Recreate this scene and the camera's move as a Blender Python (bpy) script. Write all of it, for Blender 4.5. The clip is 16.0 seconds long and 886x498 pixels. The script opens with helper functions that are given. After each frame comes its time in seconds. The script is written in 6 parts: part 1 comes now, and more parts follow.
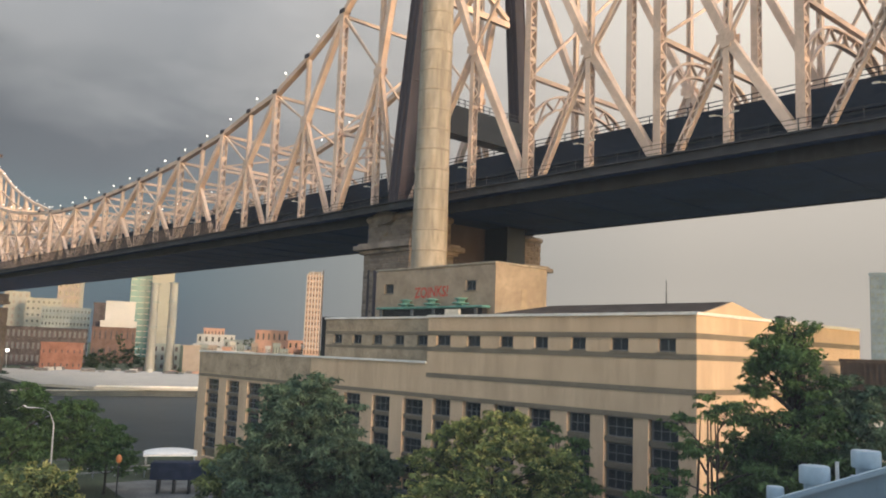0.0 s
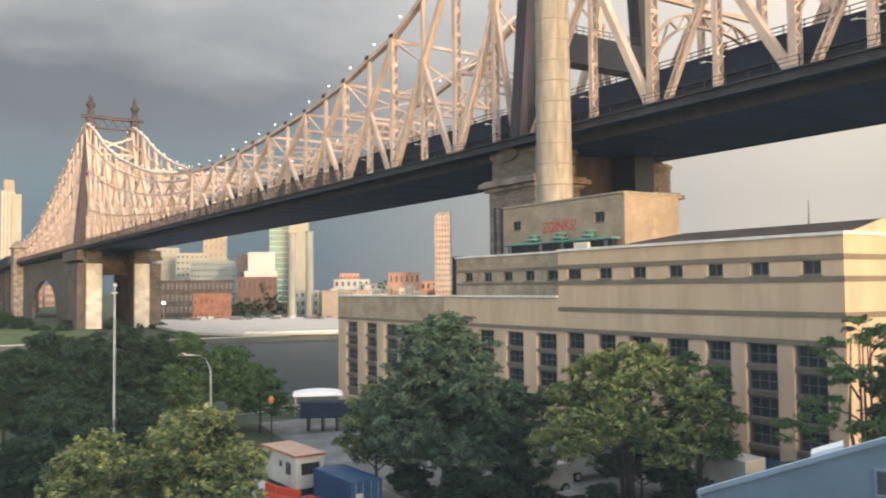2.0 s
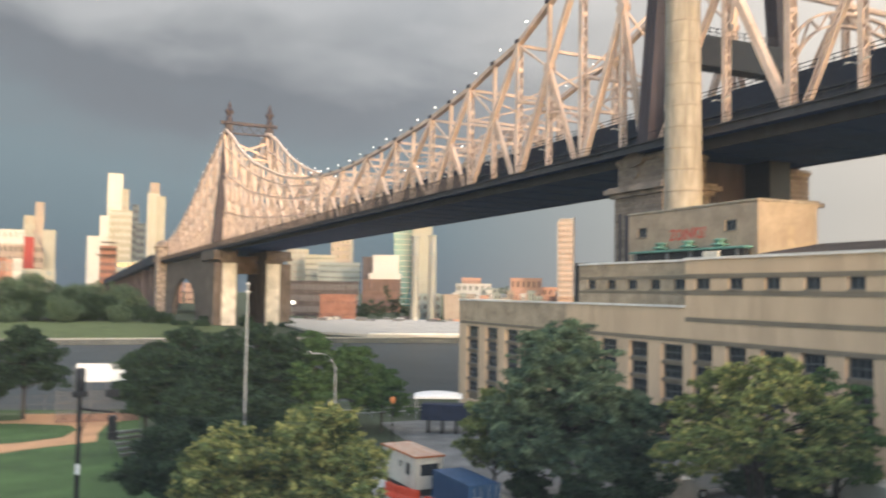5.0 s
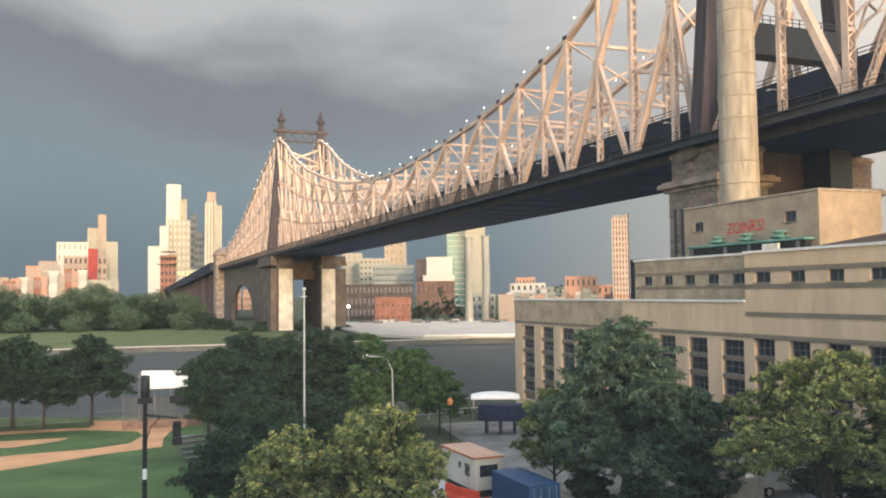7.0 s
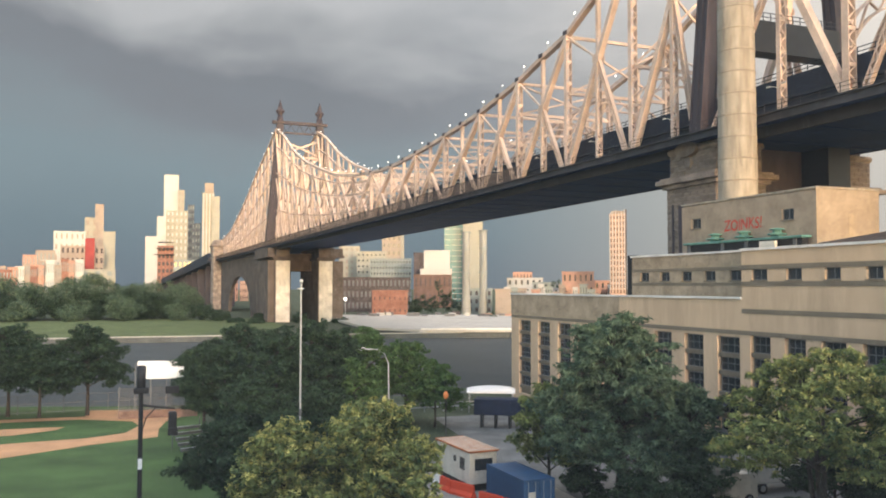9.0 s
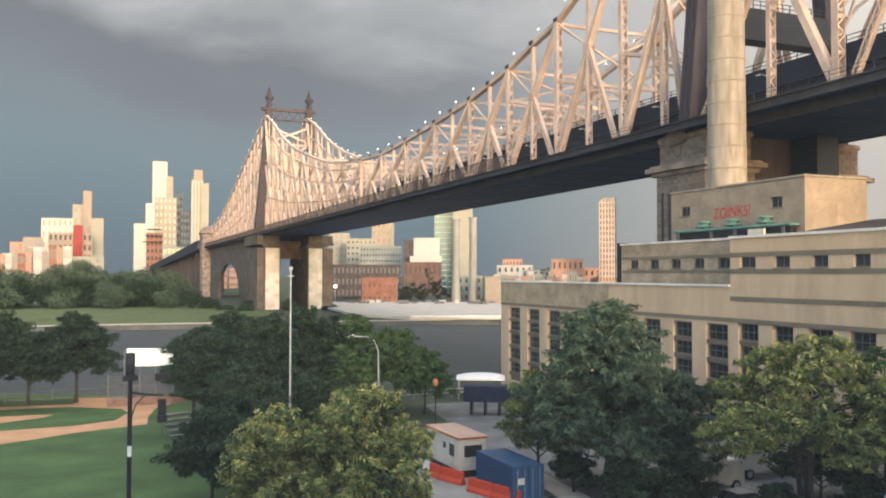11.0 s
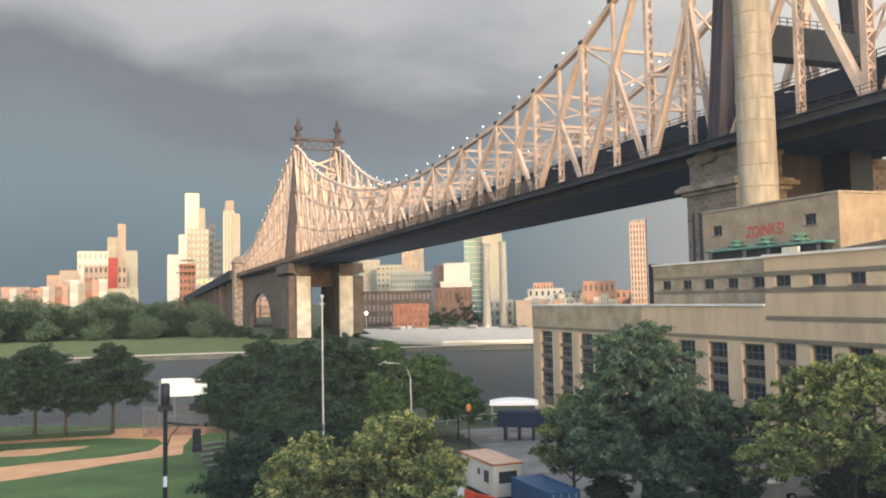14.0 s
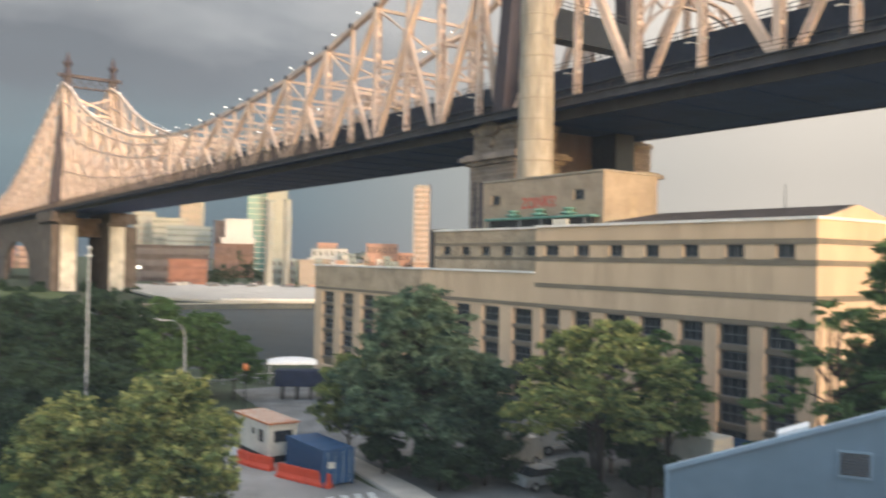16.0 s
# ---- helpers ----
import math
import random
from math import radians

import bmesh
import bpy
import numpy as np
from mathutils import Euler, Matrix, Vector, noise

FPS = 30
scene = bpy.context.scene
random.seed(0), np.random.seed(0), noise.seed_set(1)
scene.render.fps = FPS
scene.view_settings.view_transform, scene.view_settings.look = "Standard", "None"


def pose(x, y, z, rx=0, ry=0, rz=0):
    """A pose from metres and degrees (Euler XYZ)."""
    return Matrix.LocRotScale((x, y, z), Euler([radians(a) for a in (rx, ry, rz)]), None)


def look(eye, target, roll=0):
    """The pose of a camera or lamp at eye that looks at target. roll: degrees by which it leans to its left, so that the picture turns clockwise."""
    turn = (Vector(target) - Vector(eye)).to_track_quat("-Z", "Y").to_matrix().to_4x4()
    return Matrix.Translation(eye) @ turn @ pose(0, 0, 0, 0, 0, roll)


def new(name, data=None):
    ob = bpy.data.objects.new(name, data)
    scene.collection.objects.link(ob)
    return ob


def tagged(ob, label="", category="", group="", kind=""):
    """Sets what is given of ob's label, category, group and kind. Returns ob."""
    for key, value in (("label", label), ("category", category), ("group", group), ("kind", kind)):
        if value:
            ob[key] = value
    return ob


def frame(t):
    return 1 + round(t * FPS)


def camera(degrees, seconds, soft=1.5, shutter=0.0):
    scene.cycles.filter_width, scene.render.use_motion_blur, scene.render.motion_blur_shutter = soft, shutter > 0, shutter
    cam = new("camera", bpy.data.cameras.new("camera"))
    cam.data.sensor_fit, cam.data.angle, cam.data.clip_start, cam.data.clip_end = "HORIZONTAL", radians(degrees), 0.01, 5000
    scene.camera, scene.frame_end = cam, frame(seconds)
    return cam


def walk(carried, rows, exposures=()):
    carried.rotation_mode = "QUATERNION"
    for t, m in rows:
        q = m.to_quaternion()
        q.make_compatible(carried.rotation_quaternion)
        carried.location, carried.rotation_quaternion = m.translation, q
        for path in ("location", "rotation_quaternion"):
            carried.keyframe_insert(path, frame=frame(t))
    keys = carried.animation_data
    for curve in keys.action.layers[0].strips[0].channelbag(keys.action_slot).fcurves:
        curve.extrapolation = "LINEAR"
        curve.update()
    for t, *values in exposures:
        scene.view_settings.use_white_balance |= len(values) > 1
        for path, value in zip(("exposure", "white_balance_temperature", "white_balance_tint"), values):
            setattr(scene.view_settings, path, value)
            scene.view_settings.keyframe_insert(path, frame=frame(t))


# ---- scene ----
cam = camera(55.5, 16.0, soft=1.9, shutter=0.6)
PATH = [
    (0, pose(0.0, 0.0, 16.0, 96.995, -2.059, -20.130)),
    (0.5, pose(0.0, 0.0, 16.0, 96.476, -1.788, -19.308)),
    (1, pose(0.0, 0.0, 16.0, 95.212, -2.273, -17.051)),
    (1.5, pose(0.0, 0.0, 16.0, 93.244, -0.124, -13.457)),
    (2, pose(0.0, 0.0, 16.0, 92.612, 0.617, -11.275)),
    (2.5, pose(0.0, 0.0, 16.0, 92.759, 1.107, -8.223)),
    (3, pose(0.0, 0.0, 16.0, 93.076, -0.239, -6.838)),
    (3.5, pose(0.0, 0.0, 16.0, 90.067, -1.226, -9.395)),
    (3.6, pose(0.0, 0.0, 16.0, 88.345, -0.890, -11.383)),
    (3.7, pose(0.0, 0.0, 16.0, 86.392, -2.433, -11.791)),
    (3.8, pose(0.0, 0.0, 16.0, 85.231, -3.576, -13.517)),
    (3.9, pose(0.0, 0.0, 16.0, 84.999, -4.856, -15.501)),
    (4, pose(0.0, 0.0, 16.0, 83.685, -9.503, -16.945)),
    (4.1, pose(0.0, 0.0, 16.0, 83.768, -8.258, -17.121)),
    (4.2, pose(0.0, 0.0, 16.0, 85.997, -10.742, -17.577)),
    (4.3, pose(0.0, 0.0, 16.0, 87.218, -10.649, -17.288)),
    (4.4, pose(0.0, 0.0, 16.0, 88.526, -8.932, -15.601)),
    (4.5, pose(0.0, 0.0, 16.0, 89.228, -8.703, -13.472)),
    (4.6, pose(0.0, 0.0, 16.0, 91.041, -3.815, -9.949)),
    (5, pose(0.0, 0.0, 16.0, 92.946, -0.814, -3.033)),
    (5.2, pose(0.0, 0.0, 16.0, 92.844, 1.544, -0.725)),
    (7.5, pose(0.0, 0.0, 16.0, 93.026, 0.386, 0.872)),
    (8, pose(0.0, 0.0, 16.0, 92.894, 0.108, 0.643)),
    (10.5, pose(0.0, 0.0, 16.0, 92.072, -0.073, 0.115)),
    (11, pose(0.0, 0.0, 16.0, 91.720, -0.085, -0.239)),
    (11.5, pose(0.0, 0.0, 16.0, 91.200, 0.161, -0.245)),
    (12, pose(0.0, 0.0, 16.0, 91.549, 0.339, 0.069)),
    (12.5, pose(0.0, 0.0, 16.0, 92.948, 0.452, 0.115)),
    (13, pose(0.0, 0.0, 16.0, 92.426, 1.000, 1.104)),
    (13.5, pose(0.0, 0.0, 16.0, 93.614, 1.194, 1.614)),
    (14, pose(0.0, 0.0, 16.0, 93.443, 1.035, 1.843)),
    (14.5, pose(0.0, 0.0, 16.0, 92.861, 0.995, 1.392)),
    (15, pose(0.0, 0.0, 16.0, 92.622, 0.786, -2.170)),
    (15.5, pose(0.0, 0.0, 16.0, 92.072, -0.245, -6.170)),
    (16, pose(0.0, 0.0, 16.0, 90.765, -1.087, -12.790)),
]
walk(cam, PATH, ((0.0, -0.42), (0.8, -0.38), (1.6, 0.0), (3.3, 0.05), (4.0, 0.16), (4.5, 0.14), (5.0, 0.03), (16.0, 0.03)))

# ---- sky, sun ----
world = bpy.data.worlds.new("sky")
scene.world = world
world.use_nodes = True
wn, wl = world.node_tree.nodes, world.node_tree.links
wn.clear()


def wnode(kind, **values):
    nd = wn.new(kind)
    for key, value in values.items():
        nd.inputs[key].default_value = value
    return nd


def wmath(op, a, b, clamp=False):
    nd = wn.new("ShaderNodeMath")
    nd.operation, nd.use_clamp = op, clamp
    for i, v in enumerate((a, b)):
        if isinstance(v, (int, float)):
            nd.inputs[i].default_value = v
        else:
            wl.new(v, nd.inputs[i])
    return nd.outputs[0]


def wmix(fac, a, b):
    nd = wn.new("ShaderNodeMix")
    nd.data_type = "RGBA"
    for i, v in ((0, fac), (6, a), (7, b)):
        if isinstance(v, (int, float, tuple)):
            nd.inputs[i].default_value = v
        else:
            wl.new(v, nd.inputs[i])
    return nd.outputs[2]


SUN_AZ, SUN_EL = 162.0, 10.0          # compass style: 0 is straight ahead (+y), clockwise
tc = wn.new("ShaderNodeTexCoord")
sep = wn.new("ShaderNodeSeparateXYZ")
wl.new(tc.outputs["Generated"], sep.inputs[0])
dx, dy, dz = sep.outputs
# cloud layers: a dark ragged bank under a paler deck, with finer billows
mp = wn.new("ShaderNodeMapping")
mp.inputs["Scale"].default_value = (1.0, 1.0, 2.3)
mp.inputs["Location"].default_value = (0.35, 0.0, 0.9)
wl.new(tc.outputs["Generated"], mp.inputs[0])
banks = wnode("ShaderNodeTexNoise", Scale=3.1, Detail=4.0, Roughness=0.5, Distortion=0.5)
wl.new(mp.outputs[0], banks.inputs["Vector"])
bill = wnode("ShaderNodeTexNoise", Scale=9.0, Detail=6.0, Roughness=0.6, Distortion=0.3)
wl.new(mp.outputs[0], bill.inputs["Vector"])
shift = wmath("ADD", wmath("MULTIPLY", wmath("SUBTRACT", banks.outputs[0], 0.5), 0.20), wmath("MULTIPLY", wmath("SUBTRACT", bill.outputs[0], 0.5), 0.06))
ramp = wn.new("ShaderNodeValToRGB")
wl.new(wmath("ADD", dz, wmath("MULTIPLY", shift, wmath("MULTIPLY", dz, 5.0, True))), ramp.inputs[0])
LAYERS = ((0.0, (0.165, 0.205, 0.240)), (0.06, (0.190, 0.250, 0.282)), (0.13, (0.240, 0.305, 0.335)), (0.165, (0.248, 0.292, 0.318)), (0.20, (0.232, 0.255, 0.280)), (0.232, (0.225, 0.242, 0.265)), (0.262, (0.335, 0.350, 0.368)), (0.305, (0.50, 0.51, 0.52)), (0.42, (0.58, 0.59, 0.61)))
ramp.color_ramp.elements[0].position, ramp.color_ramp.elements[1].position = LAYERS[0][0], LAYERS[-1][0]
for place, tone in LAYERS[1:-1]:
    ramp.color_ramp.elements.new(place)
for stop, (place, tone) in zip(ramp.color_ramp.elements, LAYERS):
    stop.color = (*tone, 1)
# the bank breaks up towards the light
ragged = wmath("MULTIPLY", wmath("MULTIPLY", wmath("ADD", dx, 0.16), 2.4, True), wmath("MULTIPLY", wmath("SUBTRACT", dz, 0.12), 7.0, True))
paler = wmix(wmath("MULTIPLY", wmath("SUBTRACT", bill.outputs[0], 0.42), 2.6, True), (0.37, 0.39, 0.415, 1), (0.55, 0.555, 0.565, 1))
grey = wmix(wmath("MULTIPLY", ragged, 0.85), ramp.outputs[0], paler)
# the cover thins to a pale warm veil on the one side
thin = wmath("MULTIPLY", wmath("SUBTRACT", dx, 0.03), 1.8, True)
veil = wmix(wmath("MULTIPLY", thin, 0.92), grey, (0.74, 0.665, 0.575, 1))
sky = wn.new("ShaderNodeTexSky")
sky.sky_type, sky.sun_disc = "NISHITA", False
sky.sun_elevation, sky.sun_rotation = radians(SUN_EL), radians(SUN_AZ)
clear = wn.new("ShaderNodeVectorMath")
clear.operation = "SCALE"
clear.inputs["Scale"].default_value = 0.56
wl.new(sky.outputs[0], clear.inputs[0])
back = wmath("MULTIPLY", wmath("SUBTRACT", 0.25, dy), 1.6, True)
# overcast skies grow brighter towards the zenith
rise = wn.new("ShaderNodeVectorMath")
rise.operation = "SCALE"
wl.new(veil, rise.inputs[0])
wl.new(wmath("ADD", wmath("ADD", wmath("ADD", 1.0, wmath("MULTIPLY", thin, wmath("MULTIPLY", wmath("SUBTRACT", dz, 0.10, True), 2.2))), wmath("MULTIPLY", wmath("SUBTRACT", dz, 0.30, True), 1.3)), wmath("MULTIPLY", wmath("SUBTRACT", dz, 0.40, True), 3.2)), rise.inputs["Scale"])
whole = wmix(back, rise.outputs[0], clear.outputs[0])
bg = wn.new("ShaderNodeBackground")
wl.new(whole, bg.inputs[0])
bg.inputs[1].default_value = 1.0
out = wn.new("ShaderNodeOutputWorld")
wl.new(bg.outputs[0], out.inputs[0])

sun = new("sun", bpy.data.lights.new("sun", "SUN"))
sun.data.energy, sun.data.angle, sun.data.color = 2.0, radians(1.5), (1.0, 0.75, 0.585)
sv = Vector((math.sin(radians(SUN_AZ)) * math.cos(radians(SUN_EL)), math.cos(radians(SUN_AZ)) * math.cos(radians(SUN_EL)), math.sin(radians(SUN_EL))))
sun.matrix_world = look(sv * 300, (0, 0, 0))

# ---- materials ----
def mat(name, col, rough=0.8, metal=0.0, var=0.25, scale=1.5, fine=14.0, bump=0.15, second=None, streak=False, random_piece=0.0, island=0.0, spec=0.3):
    """Procedural surface: broad stains, fine grain, relief; metres by object coordinates."""
    m = bpy.data.materials.new(name)
    m.use_nodes = True
    nt, L = m.node_tree.nodes, m.node_tree.links
    p = nt["Principled BSDF"]
    p.inputs["Roughness"].default_value, p.inputs["Metallic"].default_value = rough, metal
    p.inputs["Specular IOR Level"].default_value = spec
    t = nt.new("ShaderNodeTexCoord")
    mpg = nt.new("ShaderNodeMapping")
    mpg.inputs["Scale"].default_value = (1, 1, 0.18) if streak else (1, 1, 1)
    L.new(t.outputs["Object"], mpg.inputs[0])
    a = nt.new("ShaderNodeTexNoise")
    a.inputs["Scale"].default_value, a.inputs["Detail"].default_value = 1.0 / scale, 5
    b = nt.new("ShaderNodeTexNoise")
    b.inputs["Scale"].default_value, b.inputs["Detail"].default_value = fine, 4
    L.new(mpg.outputs[0], a.inputs["Vector"])
    L.new(mpg.outputs[0], b.inputs["Vector"])

    def mix(fac, x, y):
        nd = nt.new("ShaderNodeMix")
        nd.data_type = "RGBA"
        for i, v in ((0, fac), (6, x), (7, y)):
            if isinstance(v, (int, float, tuple)):
                nd.inputs[i].default_value = v
            else:
                L.new(v, nd.inputs[i])
        return nd.outputs[2]

    dark = tuple(c * (1 - var) for c in col) + (1,)
    lite = tuple(min(1, c * (1 + var * 0.6)) for c in col) + (1,)
    r = nt.new("ShaderNodeMapRange")
    r.inputs[1].default_value, r.inputs[2].default_value = 0.32, 0.68
    L.new(a.outputs[0], r.inputs[0])
    c = mix(r.outputs[0], dark, lite if second is None else (*second, 1))
    g = nt.new("ShaderNodeMapRange")
    g.inputs[1].default_value, g.inputs[2].default_value, g.inputs[3].default_value, g.inputs[4].default_value = 0.3, 0.7, 1 - var * 0.6, 1 + var * 0.4
    L.new(b.outputs[0], g.inputs[0])
    val = g.outputs[0]
    for use, node_name, socket in ((random_piece, "ShaderNodeObjectInfo", "Random"), (island, "ShaderNodeNewGeometry", "Random Per Island")):
        if use:
            oi = nt.new(node_name)
            q = nt.new("ShaderNodeMapRange")
            q.inputs[3].default_value, q.inputs[4].default_value = 1 - use, 1 + use
            L.new(oi.outputs[socket], q.inputs[0])
            mm = nt.new("ShaderNodeMath")
            mm.operation = "MULTIPLY"
            L.new(val, mm.inputs[0]), L.new(q.outputs[0], mm.inputs[1])
            val = mm.outputs[0]
    h = nt.new("ShaderNodeVectorMath")
    h.operation = "SCALE"
    L.new(c, h.inputs[0]), L.new(val, h.inputs["Scale"])
    L.new(h.outputs[0], p.inputs["Base Color"])
    if bump:
        bp = nt.new("ShaderNodeBump")
        bp.inputs["Strength"].default_value, bp.inputs["Distance"].default_value = bump, 0.03
        L.new(b.outputs[0], bp.inputs["Height"])
        L.new(bp.outputs[0], p.inputs["Normal"])
    return m


def glow(name, col, strength):
    m = bpy.data.materials.new(name)
    m.use_nodes = True
    p = m.node_tree.nodes["Principled BSDF"]
    p.inputs["Emission Color"].default_value, p.inputs["Emission Strength"].default_value = (*col, 1), strength
    return m


def leafy(name, a, b, rough=0.6):
    m = mat(name, a, rough, var=0.35, scale=1.1, fine=3, bump=0, second=b, island=0.5, spec=0.2)
    nt, L = m.node_tree.nodes, m.node_tree.links
    tr = nt.new("ShaderNodeBsdfTranslucent")
    mx = nt.new("ShaderNodeMixShader")
    mx.inputs[0].default_value = 0.35
    L.new(nt["Principled BSDF"].inputs["Base Color"].links[0].from_socket, tr.inputs["Color"])
    L.new(nt["Principled BSDF"].outputs[0], mx.inputs[1])
    L.new(tr.outputs[0], mx.inputs[2])
    L.new(mx.outputs[0], nt["Material Output"].inputs["Surface"])
    return m


cream_steel = mat("cream_steel_paint", (0.68, 0.515, 0.415), 0.6, var=0.22, scale=3.0, fine=3, bump=0.05, random_piece=0.08)
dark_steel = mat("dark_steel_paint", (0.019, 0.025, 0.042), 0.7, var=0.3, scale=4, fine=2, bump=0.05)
fascia_steel = mat("weathered_steel_fascia", (0.046, 0.044, 0.050), 0.7, var=0.3, scale=4, fine=2, bump=0.05, streak=True)
tower_steel = mat("purple_brown_steel_paint", (0.055, 0.044, 0.052), 0.6, var=0.25, scale=3, fine=2, bump=0.08, streak=True)
pier_stone = mat("stained_granite", (0.27, 0.215, 0.178), 0.9, var=0.45, scale=2.4, fine=6, bump=0.4, random_piece=0.2)
# granite in two tones: sunlit pier ends and shaded sides put into colour
pier_sunlit = mat("sun_toned_granite", (0.60, 0.54, 0.47), 0.9, var=0.3, scale=3, fine=5, bump=0.3)
shaded_granite = mat("shade_toned_granite", (0.12, 0.095, 0.08), 0.9, var=0.35, scale=4, fine=2, bump=0.3)
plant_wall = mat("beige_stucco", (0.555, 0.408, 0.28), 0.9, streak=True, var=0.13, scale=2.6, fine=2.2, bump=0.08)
# stained stucco, darkened to hold the shade of the set-back walls
plant_shaded = mat("shade_toned_stained_stucco", (0.385, 0.30, 0.215), 0.9, var=0.28, scale=2.0, fine=2.5, bump=0.1)
plant_band = mat("grey_brown_band", (0.20, 0.165, 0.125), 0.9, var=0.18, scale=3, fine=4, bump=0.1)
coping_white = mat("white_coping", (0.72, 0.69, 0.65), 0.7, var=0.15, scale=2, fine=4, bump=0.05)
box_wall = mat("grey_beige_concrete", (0.335, 0.265, 0.20), 0.9, var=0.2, scale=2, fine=3, bump=0.1)
chimney_mat = mat("pale_chimney_concrete", (0.35, 0.307, 0.250), 0.85, var=0.28, scale=0.9, fine=3, bump=0.1, random_piece=0.07, streak=True)
chimney_band = mat("chimney_seam", (0.29, 0.25, 0.20), 0.85, var=0.2, scale=1, fine=5, bump=0.1)
dark_glass = mat("dark_window_glass", (0.03, 0.034, 0.04), 0.12, var=0.2, scale=2, fine=2, bump=0, spec=0.6)
frame_metal = mat("grey_window_frame", (0.13, 0.13, 0.135), 0.5, var=0.2, bump=0)
copper = mat("verdigris_copper", (0.12, 0.26, 0.22), 0.7, var=0.3, scale=0.8, fine=6, bump=0.1)
brown_roof = mat("dark_brown_roofing", (0.075, 0.058, 0.05), 0.85, var=0.25, scale=2, fine=6, bump=0.2)
roof_grey = mat("roof_gravel", (0.30, 0.285, 0.265), 0.95, var=0.2, scale=3, fine=8, bump=0.3)
red_paint = mat("red_spray_paint", (0.50, 0.07, 0.05), 0.7, var=0.25, scale=0.4, fine=9, bump=0)
asphalt = mat("worn_asphalt", (0.27, 0.255, 0.238), 0.85, var=0.25, scale=4, fine=10, bump=0.2)
# yard asphalt, darker because the trees' shade is put into its colour
yard_asphalt = mat("tree_shade_toned_asphalt", (0.19, 0.187, 0.18), 0.85, var=0.35, scale=3, fine=8, bump=0.2)
concrete = mat("pavement_concrete", (0.52, 0.475, 0.41), 0.9, var=0.2, scale=2, fine=6, bump=0.2, random_piece=0.1)
kerb_stone = mat("kerb_stone", (0.42, 0.40, 0.36), 0.85, var=0.2, scale=1, fine=8, bump=0.2)
paint_white = mat("worn_road_paint", (0.62, 0.61, 0.58), 0.7, var=0.3, scale=0.7, fine=8, bump=0.05)
turf = mat("mown_grass", (0.064, 0.115, 0.034), 0.9, var=0.3, scale=5, fine=6, bump=0.4)
dry_turf = mat("yellowed_river_lawn", (0.098, 0.125, 0.042), 0.95, var=0.3, scale=9, fine=2, bump=0.3)
brown_brick = mat("brown_orange_brick", (0.155, 0.10, 0.08), 0.9, var=0.25, scale=5, fine=2, bump=0.1)
sheet_pile = mat("dark_wet_sheet_piles", (0.10, 0.108, 0.108), 0.7, var=0.25, scale=6, fine=0.8, bump=0.2, streak=True)
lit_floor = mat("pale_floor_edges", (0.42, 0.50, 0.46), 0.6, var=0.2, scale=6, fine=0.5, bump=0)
backstop_mesh = mat("rusty_backstop_mesh", (0.14, 0.135, 0.13), 0.7, var=0.3, scale=0.6, fine=6, bump=0)
low_brick = mat("low_reddish_block_wall", (0.25, 0.155, 0.115), 0.9, var=0.3, scale=0.8, fine=5, bump=0.2)
stack_steel = mat("weathered_stack_steel", (0.30, 0.30, 0.275), 0.6, var=0.2, scale=4, fine=1, bump=0, streak=True)
parapet_steel = mat("brown_parapet_steel", (0.13, 0.098, 0.082), 0.7, var=0.3, scale=5, fine=1, bump=0)
parapet_grey = mat("sooty_grey_window_bay", (0.15, 0.155, 0.155), 0.5, var=0.3, scale=6, fine=1, bump=0)
# underside copy of the dark steel, toned blue against warm light from the ground
under_steel = mat("navy_toned_underside_steel", (0.010, 0.036, 0.130), 0.7, var=0.25, scale=5, fine=1, bump=0.04)
# pale tone of the clump tops, which also holds the crowns' highlights
leaf_tip = leafy("pale_yellow_tip_sprays", (0.38, 0.40, 0.12), (0.62, 0.57, 0.20))
wild = mat("rough_ground", (0.06, 0.075, 0.04), 0.95, var=0.4, scale=5, fine=4, bump=0.5)
infield = mat("orange_infield_dirt", (0.56, 0.31, 0.165), 0.95, var=0.18, scale=3, fine=7, bump=0.3)
water_mat = mat("river_water", (0.038, 0.046, 0.047), 0.45, var=0.25, scale=12, fine=0.9, bump=0.5, spec=0.12)
bark = mat("grey_brown_bark", (0.05, 0.042, 0.036), 0.9, var=0.35, scale=0.5, fine=9, bump=0.6)
leaf_dark = leafy("deep_green_leaves", (0.026, 0.050, 0.030), (0.056, 0.092, 0.046))
leaf_mid = leafy("green_leaves", (0.056, 0.118, 0.042), (0.120, 0.195, 0.066))
leaf_blue = leafy("blue_green_leaves", (0.044, 0.094, 0.068), (0.165, 0.225, 0.130))
# two tones set wide apart, putting highlight and shadow into the leaf colour
leaf_gold = leafy("yellow_green_leaves", (0.052, 0.104, 0.050), (0.31, 0.345, 0.115))
blue_metal = mat("pale_blue_metal_wall", (0.19, 0.26, 0.32), 0.6, var=0.12, scale=3, fine=2, bump=0.05)
blue_trim = mat("light_blue_metal_trim", (0.30, 0.40, 0.48), 0.5, var=0.1, bump=0.03)
blue_pale = mat("blue_white_sheet_metal", (0.36, 0.45, 0.52), 0.45, var=0.15, scale=0.6, fine=6, bump=0.03)
container_blue = mat("blue_container_paint", (0.025, 0.078, 0.175), 0.5, var=0.25, scale=1.2, fine=5, bump=0.08)
navy = mat("navy_canvas", (0.018, 0.025, 0.052), 0.8, var=0.3, scale=1, fine=5, bump=0.1)
off_white = mat("off_white_paint", (0.62, 0.58, 0.50), 0.6, var=0.12, scale=1, fine=4, bump=0.05)
pure_white = mat("white_vinyl", (0.80, 0.80, 0.79), 0.5, var=0.06, scale=1.5, fine=4, bump=0.03)
